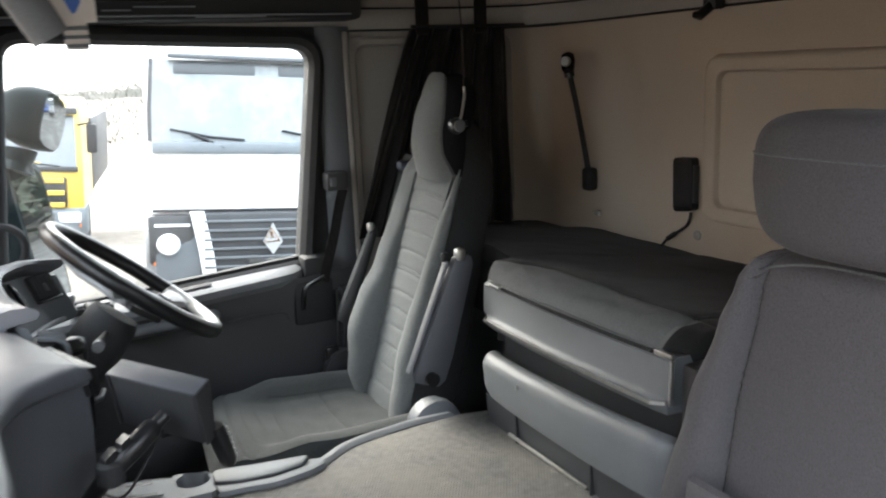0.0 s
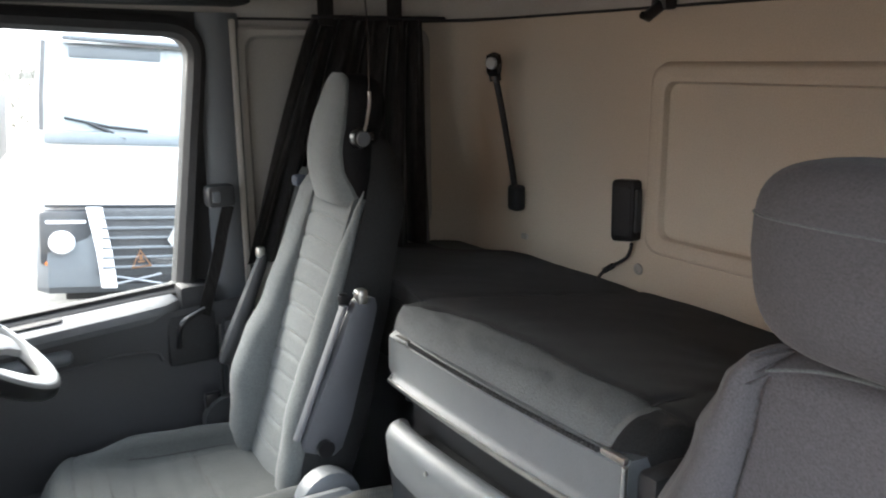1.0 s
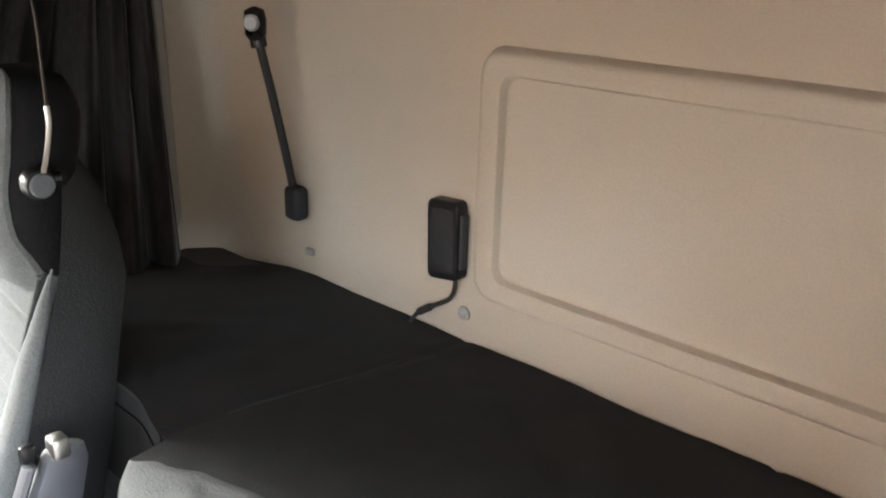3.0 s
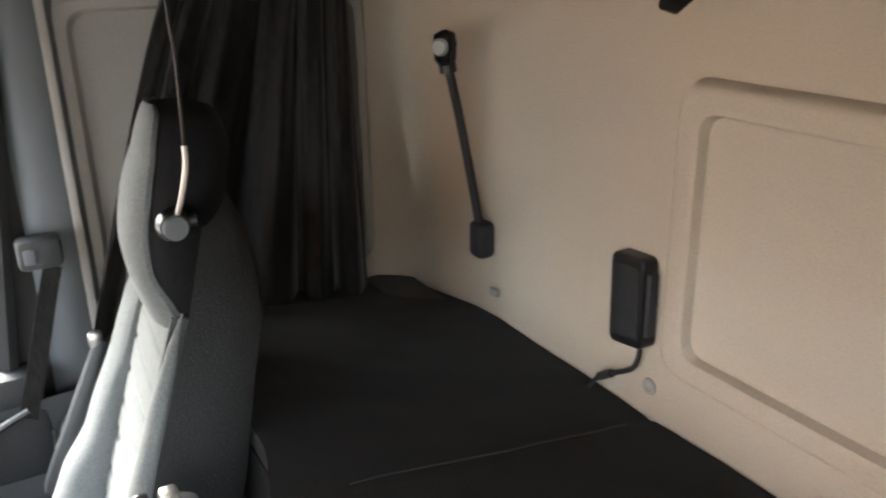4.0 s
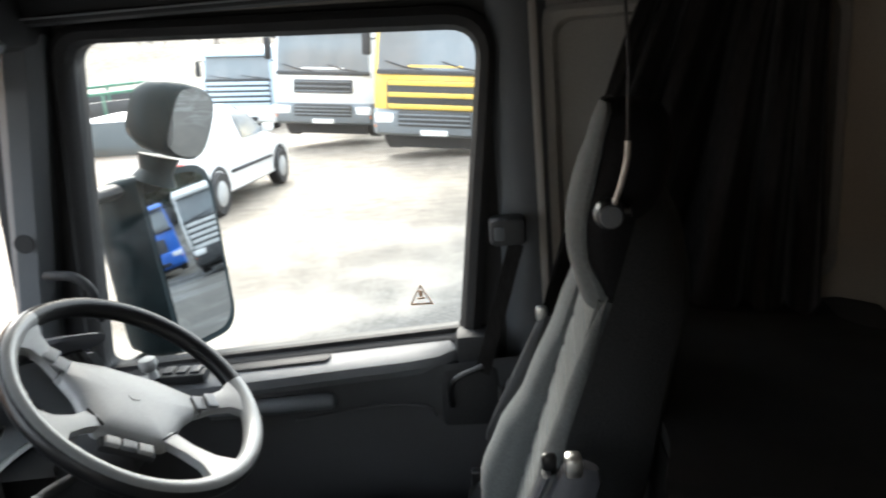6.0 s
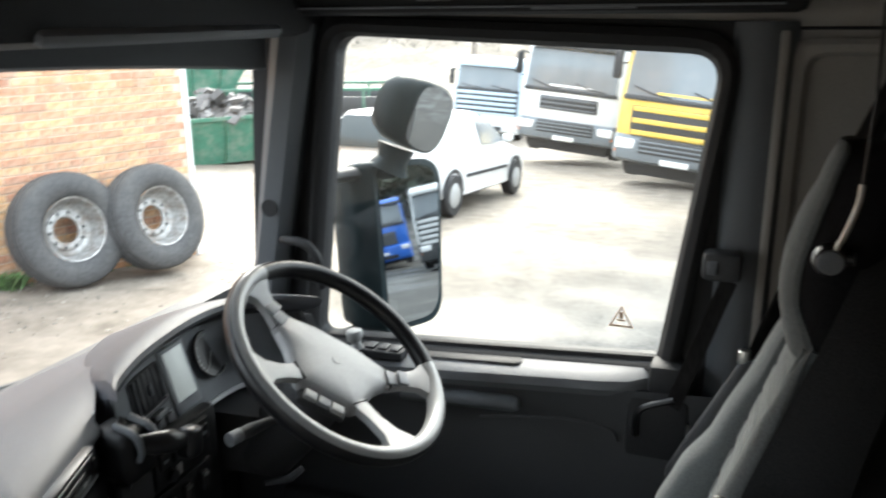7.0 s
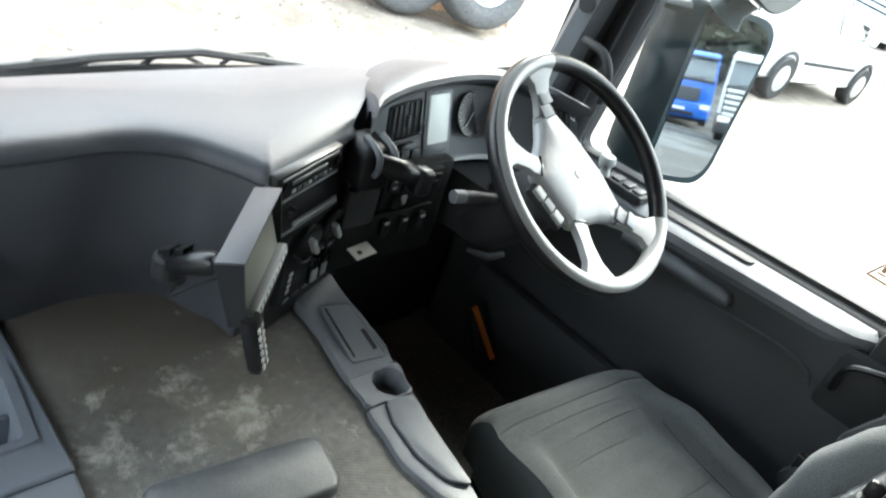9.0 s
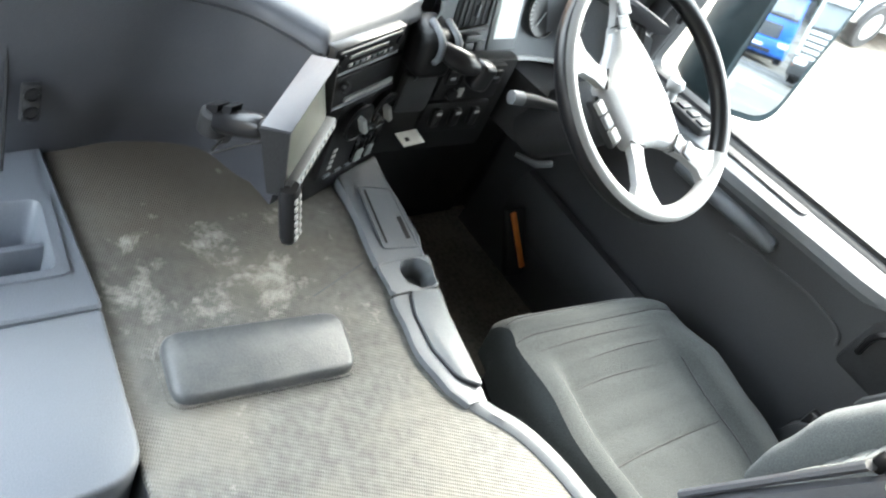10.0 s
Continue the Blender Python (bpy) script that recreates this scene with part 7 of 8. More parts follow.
def vehicle_truck(name, label, m, body_m, bumper_m, style, deck_m=None, wheels=True):
    """A forward-control truck seen from the front: local x across, front at y = 0 facing -y, z up from the road."""
    t = empty(name, label, "truck")
    t.matrix_world = m
    W = 1.22
    low = style in ("slats", "dark") and body_m is not P_BLUE
    sec = []
    for z, y, w in ((0.95, 0.0, 1.0), (1.25, -0.02, 1.0), (1.78, 0.0, 1.0), (1.9, 0.04, 0.995), (2.45, 0.14, 0.975), (2.72, 0.22, 0.96), (2.86, 0.40, 0.93), (2.90, 0.75, 0.9)):
        sec.append([Vector((x * W * w, y + (0.10 if abs(x) > 0.97 else 0.03 if abs(x) > 0.8 else 0.0), z)) for x in (-1, -0.86, -0.4, 0, 0.4, 0.86, 1)] + [Vector((W * w, 1.9, z)), Vector((-W * w, 1.9, z))])
    cab = part("cab", loft(sec), body_m, t, "painted cab shell")
    ws_ = part("windscreen", loft([[Vector((x * W * (0.955 if style == "white_new" else 0.93) * w, y + (0.03 if abs(x) > 0.9 else 0) - 0.012, z)) for x in (-1, -0.5, 0, 0.5, 1)] for z, y, w in ((1.70 if low else 1.88, 0.0 if low else 0.035, 0.99), (2.2, 0.095, 0.98), (2.69 if style == "white_new" else 2.62, 0.204 if style == "white_new" else 0.188, 0.96))], closed=False), M_SCREEN_SKY if style == "white_new" else M_SCREEN, t, "windscreen with sky reflection partly painted into its colour")
    wn = style == "white_new"
    part("visor", rbox(-W * (0.95 if not wn else 0.80), W * (0.95 if not wn else 0.80), 0.06 if wn else 0.02, 0.22, 2.71 if wn else 2.64, 2.76 if wn else 2.76, 0.02), M_PLASTIC if wn else M_DARK if style != "pale" else body_m, t, "sun visor over the windscreen")
    for s in (-1, 1):
        part("wiper", tube([(s * 0.55 + 0.3, -0.02 if low else 0.0, 1.90 - 0.18 * low), (s * 0.55 - 0.05, -0.015 if low else 0.0, 1.93 - 0.17 * low), (s * 0.55 - 0.42, 0.0 if low else 0.015, 2.0 - 0.13 * low)], 0.014, 6), M_BLACK_MATT, ws_, "black wiper")
        if wn:
            part("wiper_arm", tube([(s * 0.55 + 0.10, -0.02, 1.82), (s * 0.55 - 0.22, -0.005, 1.96)], 0.018, 6), M_BLACK_MATT, ws_, "black wiper arm")
    part("cowl", rbox(-W * 0.94, W * 0.94, -0.035, 0.05, 1.62 if low else 1.76, 1.71 if low else 1.88, 0.02), P_BUMP if wn else M_DARK, t, "dark cowl strip")
    # Dark block added to give the shade below the bumper
    part("undertray", rbox(-1.0, 1.0, 0.25, 2.2, 0.18, 0.60, 0.02), M_BLACK_MATT, t, "dark block standing in for the shade under the truck")
    gw = {"slats": 0.95, "pale": 1.12}.get(style, 0.72)
    g = part("grille", rbox(-gw, gw, -0.045 if not wn else -0.16, 0.05, 0.50 if wn else 0.72 if style == "pale" else 1.20 if low and style == "dark" else 0.98, 1.16 if wn else 1.80 if style == "pale" else 1.52, 0.03), M_DARK, t, "dark grille")
    pale = style == "pale"
    nsl = 3 if style == "slats" or low else 6
    for k in range(nsl):
        z = lerp(0.80, 1.72, k / (nsl - 1)) if pale else lerp(1.25 if low and style == "dark" else 1.03, 1.47, k / (nsl - 1)) if not wn else lerp(0.60, 1.08, k / (nsl - 1))
        part("slat", rbox(-gw + 0.04, gw - 0.04, -0.075 if not wn else -0.19, -0.035, z - (0.012 if wn else 0.055 if pale else 0.045 if style == "slats" else 0.020), z + (0.012 if wn else 0.055 if pale else 0.045 if style == "slats" else 0.020), 0.005 if wn else 0.012), body_m if style in ("slats", "pale") else M_PLASTIC, g, "grille slat")
    bmp = part("bumper", loft([[Vector((x * 1.24, y + (0.16 if abs(x) > 0.95 else 0.02 if abs(x) > 0.7 else 0), z)) for x in (-1, -0.92, -0.6, 0, 0.6, 0.92, 1)] + [Vector((1.24, 0.7, z)), Vector((-1.24, 0.7, z))] for z, y in ((0.46 if low else 0.32, -0.02), (0.52 if low else 0.40, -0.10), (0.66, -0.13), (0.90, -0.10), (0.96, -0.03))]), bumper_m, t, "front bumper")
    if low:
        it = part("intake", rbox(-0.70, 0.70, -0.150, -0.05, 0.66, 0.95, 0.02), M_DARK, bmp, "dark lower grille")
        for k in range(3):
            part("slat", rbox(-0.68, 0.68, -0.165, -0.14, 0.705 + 0.085 * k, 0.735 + 0.085 * k, 0.008), bumper_m, it, "grille slat")
        part("plate_bar", rbox(-0.26, 0.26, -0.16, -0.10, 0.50, 0.60, 0.005), M_WHITE, bmp, "pale plate")
    else:
        part("intake", rbox(-0.62, 0.62, -0.145, -0.05, 0.42, 0.56, 0.02), M_BLACK_MATT, bmp)
        part("plate_bar", rbox(-0.26, 0.26, -0.16, -0.13, 0.60, 0.71, 0.005), M_WHITE, bmp, "pale plate")
    for s in (-1, 1):
        h = part("headlight", disc((s * 1.02, -0.12, 0.84), (0, -1, 0), 0.115, 0.06, 24, r2=0.09) if wn else rbox(s * 0.98 - 0.19, s * 0.98 + 0.19, -0.12, 0.02, 0.70, 0.90, 0.04, 3), M_LENS, t, "clear headlight")
        if wn:
            part("side_trim", loft([[Vector((s * (xc + a), y + b, z)) for a, b in ((-0.010, -0.01), (0.030, 0.02), (0.030, 0.08), (-0.010, 0.05))] for xc, y, z in ((1.155, 0.05, 1.88), (1.15, 0.12, 2.2), (1.12, 0.22, 2.70))]), M_DARK, ws_, "dark screen pillar")
            if s > 0:
                wm = part("mirror", rbox(1.25, 1.41, 0.02, 0.16, 2.30, 2.62, 0.05), M_BLACK_MATT, t, "black door mirror")
                part("mirror_arm", tube([(1.15, 0.2, 2.62), (1.33, 0.12, 2.64), (1.33, 0.10, 2.58)], 0.02, 6), M_BLACK_MATT, wm)
            part("inner_visor", rbox(s * 0.52 - 0.40, s * 0.52 + 0.40, 0.155, 0.17, 2.56, 2.66, 0.01), M_PLASTIC, ws_, "sun visor behind the screen")
            part("lamp_bar", rbox(s * 0.98 - 0.17, s * 0.98 + 0.17, -0.115, -0.09, 1.02, 1.05, 0.008), M_LENS, h)
            part("surround", rbox(s * 0.98 - 0.23, s * 0.98 + 0.23, -0.10, 0.02, 0.62, 1.14, 0.04), M_DARK, h, "dark headlight surround")
            part("fairing", loft([[Vector((s * (x + dx), y, z)) for dx, y in ((-0.07, -0.19), (0.07, -0.17), (0.07, 0.0), (-0.07, 0.0))] for x, z in ((0.62, 0.40), (0.66, 0.75), (0.74, 1.17))]), body_m, bmp, "white bumper fairing")
        part("indicator", rbox(s * 1.12 - 0.05, s * 1.12 + 0.05, -0.10, 0.0, 0.62, 0.69, 0.015), M_ORANGE, h)
        if wn:
            continue
        mi = part("mirror", rbox(s * 1.38 - 0.09, s * 1.38 + 0.09, 0.12, 0.22, 1.95, 2.48, 0.04), M_BLACK_MATT, t, "black door mirror")
        part("mirror_arm", tube([(s * 1.15, 0.2, 2.45), (s * 1.38, 0.17, 2.50), (s * 1.38, 0.17, 2.40)], 0.02, 6), M_BLACK_MATT, mi)
        part("side_window", loft([[Vector((s * (W * w + 0.004), y, z)) for y in (0.35, 1.25)] for z, w in ((1.85, 0.99), (2.55, 0.965))], closed=False), M_SCREEN, t, "dark side window")
        if wheels:
            wz = 0.50
            tr_ = part("tyre", loft([[Vector((s * 1.05 + dx, 1.05 + r * math.cos(a), wz + r * math.sin(a))) for a in [2 * math.pi * k / 24 for k in range(24)]] for dx, r in ((-0.14, 0.30), (-0.15, 0.44), (-0.11, 0.50), (0.11, 0.50), (0.15, 0.44), (0.14, 0.30))]), M_RUBBER, t, "black tyre")
            part("rim", disc((s * 1.05, 1.05, wz), (s, 0, 0), 0.29, 0.12, 20, r2=0.22), M_STEEL, tr_, "steel wheel rim")
    if wn:
        part("badge", slab([(-0.10, 0.86), (0.0, 0.72), (0.10, 0.86), (0.0, 1.06)], "y", -0.205, -0.19, 0.004), M_SILVER, g, "plain silver diamond badge")
        part("hood_gap", rbox(-1.16, 1.16, -0.05, 0.02, 1.165, 1.185, 0.005), M_BLACK_MATT, t, "dark gap under the front panel")
        for s in (-1, 1):
            for k in range(2):
                part("mesh_bar", tube([(s * 0.62, -0.165, 0.42 + 0.10 * k), (s * 0.15, -0.165, 0.52 - 0.10 * k)], 0.012, 6), M_PLASTIC_MID, g)
    part("chassis", rbox(-0.9, 0.9, 0.3, 6.5, 0.55, 0.95, 0), M_DARK, t, "dark chassis")
    if deck_m is not None:
        part("body", rbox(-1.22, 1.22, 2.1, 6.8, 1.05, 2.5, 0.02), deck_m, t, "load body behind the cab")
    return t


M_LENS = material("headlight_lens", (0.75, 0.76, 0.76), 0.15, var=0.1, scale=30, bump=0.0)
# Pale tint and patches stand in for sky reflected in the glass
M_SCREEN = material("vehicle_glass", (0.13, 0.15, 0.165), 0.08, var=0.05, scale=4, bump=0.0, spec=0.6, stain=0.7, stain_col=(0.17, 0.18, 0.19), stain_scale=1.1)
M_CARGLASS = material("car_rear_glass", (0.035, 0.045, 0.048), 0.15, var=0.05, scale=4, bump=0.0, spec=0.3)
# Paler still: the white truck's sky reflection is painted into the colour
M_SCREEN_SKY = material("windscreen_sky_tint", (0.17, 0.19, 0.195), 0.08, var=0.08, scale=4, bump=0.0, spec=0.6, stain=0.8, stain_col=(0.33, 0.35, 0.355), stain_scale=1.4)
P_WHITE = material("truck_white", (0.64, 0.65, 0.65), 0.3, var=0.06, scale=8, bump=0.0, coat=0.3, stain=0.5, stain_col=(0.50, 0.50, 0.48), stain_scale=2.5)
P_YELLOW = material("truck_yellow", (0.66, 0.45, 0.08), 0.35, var=0.06, scale=8, bump=0.0, coat=0.3)
P_BLUE = material("truck_blue", (0.02, 0.12, 0.50), 0.35, var=0.06, scale=8, bump=0.0, coat=0.3)
P_BUMP = material("bumper_grey", (0.15, 0.17, 0.185), 0.5, var=0.08, scale=20, bump=0.1)
P_GREEN = material("skip_green", (0.04, 0.145, 0.095), 0.6, var=0.15, scale=8, bump=0.2, stain=0.6, stain_col=(0.22, 0.24, 0.2), stain_scale=3)


def put(x, y, facing, dz=0.0):
    """Front centre at x, y, facing that compass angle in degrees (0: towards -y)."""
    return Matrix.Translation((x, y, gz(x, y) + dz)) @ Matrix.Rotation(radians(facing), 4, "Z")


vehicle_truck("white_truck", "white truck with grey bumper parked facing the cab", put(7.05, -0.55, -98, -0.14) @ Matrix.Rotation(radians(4.5), 4, "Y") @ Matrix.Diagonal((1, 1, 0.98, 1)), P_WHITE, M_PLASTIC, "white_new", P_WHITE)
vehicle_truck("yellow_truck", "yellow truck with dark grille slats parked on wet ground", put(15.0, 2.00, -99, -0.05) @ Matrix.Rotation(radians(5), 4, "Y"), P_YELLOW, P_BUMP, "slats", M_DARK)
vehicle_truck("white_tipper", "white truck with dark grille parked beside a yellow one", put(19.0, 4.95, -95, 0.12) @ Matrix.Rotation(radians(5), 4, "Y"), P_WHITE, P_BUMP, "dark", M_DARK)
vehicle_truck("blue_lorry", "pale blue truck standing at the back of the yard", put(28.0, 9.8, -85) @ Matrix.Rotation(radians(4), 4, "Y"), material("pale_blue_paint", (0.42, 0.52, 0.60), 0.4, var=0.05, bump=0), P_WHITE, "pale", P_WHITE)
vehicle_truck("pale_truck", "white truck with pale grille slats parked beside the blue one", put(12.15, -20.0, 207) @ Matrix.Diagonal((1, 1, 0.95, 1)), P_WHITE, M_DARK, "pale", P_WHITE)
vehicle_truck("blue_truck", "blue truck parked behind, seen in the door mirror", put(12.9, -28.5, 202), P_BLUE, P_BLUE, "dark", P_BLUE)


def vehicle_car(name, label, m, paint):
    """A small white car-based van: local x across, nose towards -y."""
    c = empty(name, label, "car")
    c.matrix_world = m
    # stations along the car: y, sill, bonnet or waist, roof, half width, half width of the roof
    st = [(-2.06, 0.34, 0.50, 0.52, 0.60, 0.52), (-2.00, 0.26, 0.62, 0.64, 0.72, 0.62), (-1.80, 0.22, 0.70, 0.73, 0.79, 0.68), (-1.20, 0.20, 0.80, 0.86, 0.82, 0.70), (-0.92, 0.20, 0.84, 0.93, 0.825, 0.68), (-0.60, 0.20, 0.86, 1.16, 0.83, 0.60),
          (-0.28, 0.20, 0.88, 1.36, 0.83, 0.58), (0.15, 0.20, 0.90, 1.43, 0.83, 0.60), (0.9, 0.20, 0.92, 1.45, 0.83, 0.61), (1.55, 0.22, 0.93, 1.42, 0.82, 0.60), (1.85, 0.24, 0.92, 1.22, 0.80, 0.58), (2.02, 0.30, 0.88, 0.98, 0.77, 0.62), (2.06, 0.36, 0.62, 0.66, 0.74, 0.66)]
    rings = []
    for y, s0, wa, ro, hw, rw in st:
        half_ = [(hw * 0.86, s0), (hw * 0.985, s0 + 0.06), (hw, lerp(s0, wa, 0.55)), (hw * 0.975, wa), (lerp(hw * 0.95, rw, 0.75), lerp(wa, ro, 0.78)), (rw * 0.9, lerp(wa, ro, 0.97)), (rw * 0.4, ro)]
        rings.append([Vector((x, y, z)) for x, z in half_] + [Vector((-x, y, z)) for x, z in reversed(half_)])
    part("body", loft(rings), paint, c, "white painted body")
    for s in (-1, 1):
        part("side_window", loft([[Vector((s * x, y, z)) for y in ys_] for x, z, ys_ in ((0.822, 0.93, (-0.70, -0.2, 0.25)), (0.672, 1.30, (-0.30, -0.1, 0.22)))], closed=False), M_SCREEN, c, "dark side window")
        part("rub_strip", rbox(s * 0.832 - 0.008, s * 0.832 + 0.008, -0.85, 0.85, 0.50, 0.545, 0.004), M_BLACK_MATT, c, "black rub strip")
        part("door_mirror", rbox(s * 0.90 - 0.08, s * 0.90 + 0.08, -0.66, -0.56, 0.93, 1.05, 0.03), paint, c)
        part("tail_light", rbox(s * 0.68 - 0.06, s * 0.68 + 0.06, 2.01, 2.08, 0.66, 0.80, 0.02), M_RED, c, "red tail light")
        for y in (-1.27, 1.29):
            ar_ = part("wheel_arch", loft([[Vector((s * (0.815 + dx), y + r * math.cos(a), max(0.19, 0.30 + r * math.sin(a)))) for a in [math.pi * k / 14 for k in range(15)]] for dx, r in ((0.016, 0.355), (0.020, 0.345), (0.018, 0.30), (-0.03, 0.30))], False, closed=False), M_BLACK_MATT, c, "dark wheel arch")
            ty = part("tyre", loft([[Vector((s * 0.77 + dx * s, y + r * math.cos(a), 0.29 + r * math.sin(a))) for a in [2 * math.pi * k / 26 for k in range(26)]] for dx, r in ((-0.09, 0.18), (-0.09, 0.27), (-0.06, 0.29), (0.06, 0.29), (0.085, 0.27), (0.08, 0.20))]), M_RUBBER, c, "black tyre")
            rm2 = part("rim", disc((s * 0.835, y, 0.29), (s, 0, 0), 0.195, 0.03, 24, r2=0.15), M_SILVER, ty, "silver wheel trim")
    part("rear_window", loft([[Vector((x, y, z)) for x in (-w_, w_)] for y, z, w_ in ((2.085, 0.96, 0.58), (1.985, 1.16, 0.53), (1.79, 1.36, 0.46))], closed=False), M_CARGLASS, c, "dark rear window")
    part("windscreen", loft([[Vector((x, y, z)) for x in (-w_, w_)] for y, z, w_ in ((-0.93, 0.95, 0.66), (-0.34, 1.345, 0.54))], closed=False), M_SCREEN, c, "dark windscreen")
    part("rear_bumper", rbox(-0.78, 0.78, 1.94, 2.12, 0.30, 0.50, 0.05), M_DARK, c, "dark grey rear bumper")
    part("plate_bar", rbox(-0.26, 0.26, 2.06, 2.08, 0.62, 0.72, 0.003), M_WHITE, c, "pale plate")
    return c


vehicle_car("white_car", "small white car parked on the wet yard", Matrix.Translation((11.25, 5.32, -1.225)) @ Matrix.Rotation(radians(88), 4, "Z") @ Matrix.Rotation(radians(4.9), 4, "X") @ Matrix.Diagonal((1.08, 1.10, 1.0, 1)), P_WHITE)


def skip(name, label, m):
    s = empty(name, label, "skip")
    s.matrix_world = m
    rings = [[Vector((x, y, z)) for x, y in ((-a, -b), (a, -b), (a, b), (-a, b))] for a, b, z in ((1.1, 0.75, 0.08), (1.75, 0.90, 1.25), (1.82, 0.96, 1.25), (1.82, 0.96, 1.34), (1.70, 0.86, 1.34), (1.60, 0.80, 1.0))]
    part("tub", loft(rings), P_GREEN, s, "green steel tub")
    for x in (-0.9, 0.0, 0.9):
        part("rib", loft([[Vector((x * f + dx, y, z)) for dx, y in ((-0.05, yb), (0.05, yb), (0.05, yb - 0.07), (-0.05, yb - 0.07))] for f, yb, z in ((0.9, -0.76, 0.12), (1.0, -0.90, 1.22))]), P_GREEN, s, "pressed rib")
    rnd = random.Random(5)
    rb = bmesh.new()
    for k in range(170):
        b2 = rbox(-0.5, 0.5, -0.5, 0.5, -0.5, 0.5, 0)
        sc = Matrix.Diagonal((rnd.uniform(0.1, 0.5), rnd.uniform(0.1, 0.4), rnd.uniform(0.05, 0.2), 1))
        b2.transform(Matrix.Translation((rnd.gauss(0, 0.7), rnd.gauss(0, 0.35), 1.15 + abs(rnd.gauss(0.2, 0.22)))) @ Euler((rnd.uniform(-1, 1), rnd.uniform(-1, 1), rnd.uniform(0, 3))).to_matrix().to_4x4() @ sc)
        merge(rb, b2)
    tagged(part("rubbish", rb, M_SCRAP, s, "heap of mixed scrap", smooth=False), kind="stuff")
    return s


M_SCRAP = material("mixed_scrap", (0.13, 0.125, 0.12), 0.8, var=0.3, scale=12, bump=0.3, island=0.5)
sk = skip("skip", "green steel skip heaped with scrap", Matrix.Translation((14.3, 11.55, gz(14.3, 11.55))) @ Matrix.Diagonal((0.92, 0.92, 0.78, 1)) @ Matrix.Rotation(radians(-35), 4, "Z"))
sk2 = copy_thing(sk, Matrix.Translation((18.5, 15.5, gz(18.5, 15.5) + 1.2)) @ Matrix.Rotation(radians(-30), 4, "Z"))
fl = empty("flat_trailer", "long dark green flat trailer behind the parked car", "trailer")
fl.matrix_world = Matrix.Translation((20.6, 12.6, gz(20.6, 12.6))) @ Matrix.Rotation(radians(112), 4, "Z")
part("bed", rbox(-2.6, 2.6, -1.2, 1.2, 0.85, 1.1, 0.03), M_DARK, fl, "dark bed")
for s in (-1, 1):
    sb = part("side_board", rbox(-2.6, 2.6, s * 1.21 - 0.03, s * 1.21 + 0.03, 1.1, 1.52, 0.02), M_DARK, fl, "dark side board")
    part("top_rail", rbox(-2.6, 2.6, s * 1.21 - 0.05, s * 1.21 + 0.05, 1.68, 1.76, 0.02), P_GREEN, sb, "green top rail")
    for k in range(6):
        part("post", rbox(-2.55 + k * 1.0, -2.47 + k * 1.0, s * 1.21 - 0.04, s * 1.21 + 0.04, 1.1, 1.70, 0.01), P_GREEN, sb)
for x in (-1.9, -0.7, 1.6):
    part("tyre", disc((x, 1.15, 0.45), (0, 1, 0), 0.45, 0.3, 20), M_RUBBER, fl)

# two worn truck wheels leaning on the wall
M_TYRE = material("worn_tyre", (0.055, 0.055, 0.055), 0.85, var=0.3, scale=40, bump=0.5, stain=0.5, stain_col=(0.13, 0.125, 0.115), stain_scale=3)
M_RIM = material("rusty_silver_rim", (0.36, 0.36, 0.35), 0.5, 0.6, var=0.3, scale=30, bump=0.2, stain=0.8, stain_col=(0.16, 0.12, 0.09), stain_scale=9)
def wheel_thing(name, label, m):
    """A truck wheel lying in its own plane: local y is the axle, -y the outer side."""
    w = empty(name, label, "tyre", group="wheels leaning on the wall")
    w.matrix_world = m
    N = 72
    prof = [(0.10, 0.292), (0.135, 0.31), (0.165, 0.37), (0.168, 0.43), (0.150, 0.485), (0.13, 0.515)]
    rings = []
    for k in range(N + 1):
        a = 2 * math.pi * k / N
        tread = 0.525
        ring = [(-d, r) for d, r in prof] + [(-0.10, tread), (-0.075, tread + 0.004), (-0.07, tread - 0.01), (-0.045, tread - 0.01), (-0.04, tread + 0.006), (0.04, tread + 0.006), (0.045, tread - 0.01), (0.07, tread - 0.01), (0.075, tread + 0.004), (0.10, tread)] + [(d, r) for d, r in reversed(prof)]
        rings.append([Vector((r * math.cos(a), y, r * math.sin(a))) for y, r in ring])
    ty = part("tyre", loft(rings, False, closed=False), M_TYRE, w, "worn grey-black tyre")
    rp = [(-0.125, 0.288), (-0.135, 0.298), (-0.128, 0.285), (-0.09, 0.275), (-0.07, 0.262), (0.02, 0.245), (0.045, 0.22), (0.055, 0.19), (0.048, 0.145)]
    rm_ = part("rim", loft([[Vector((r * math.cos(a), y, r * math.sin(a))) for y, r in rp] for a in [2 * math.pi * k / 48 for k in range(49)]], False, closed=False), M_RIM, w, "rust-flecked silver rim")
    part("hub_ring", loft([[Vector((r * math.cos(a), y, r * math.sin(a))) for y, r in ((0.05, 0.19), (0.028, 0.185), (0.022, 0.15), (0.03, 0.122), (0.06, 0.120))] for a in [2 * math.pi * k / 48 for k in range(49)]], False, closed=False), M_RIM, rm_, "flange with bolt holes")
    for k in range(10):
        a = 2 * math.pi * k / 10
        part("bolt_hole", disc((0.165 * math.cos(a), 0.026, 0.165 * math.sin(a)), (0, -1, 0), 0.017, 0.004, 10), M_BLACK_MATT, rm_)
    return w


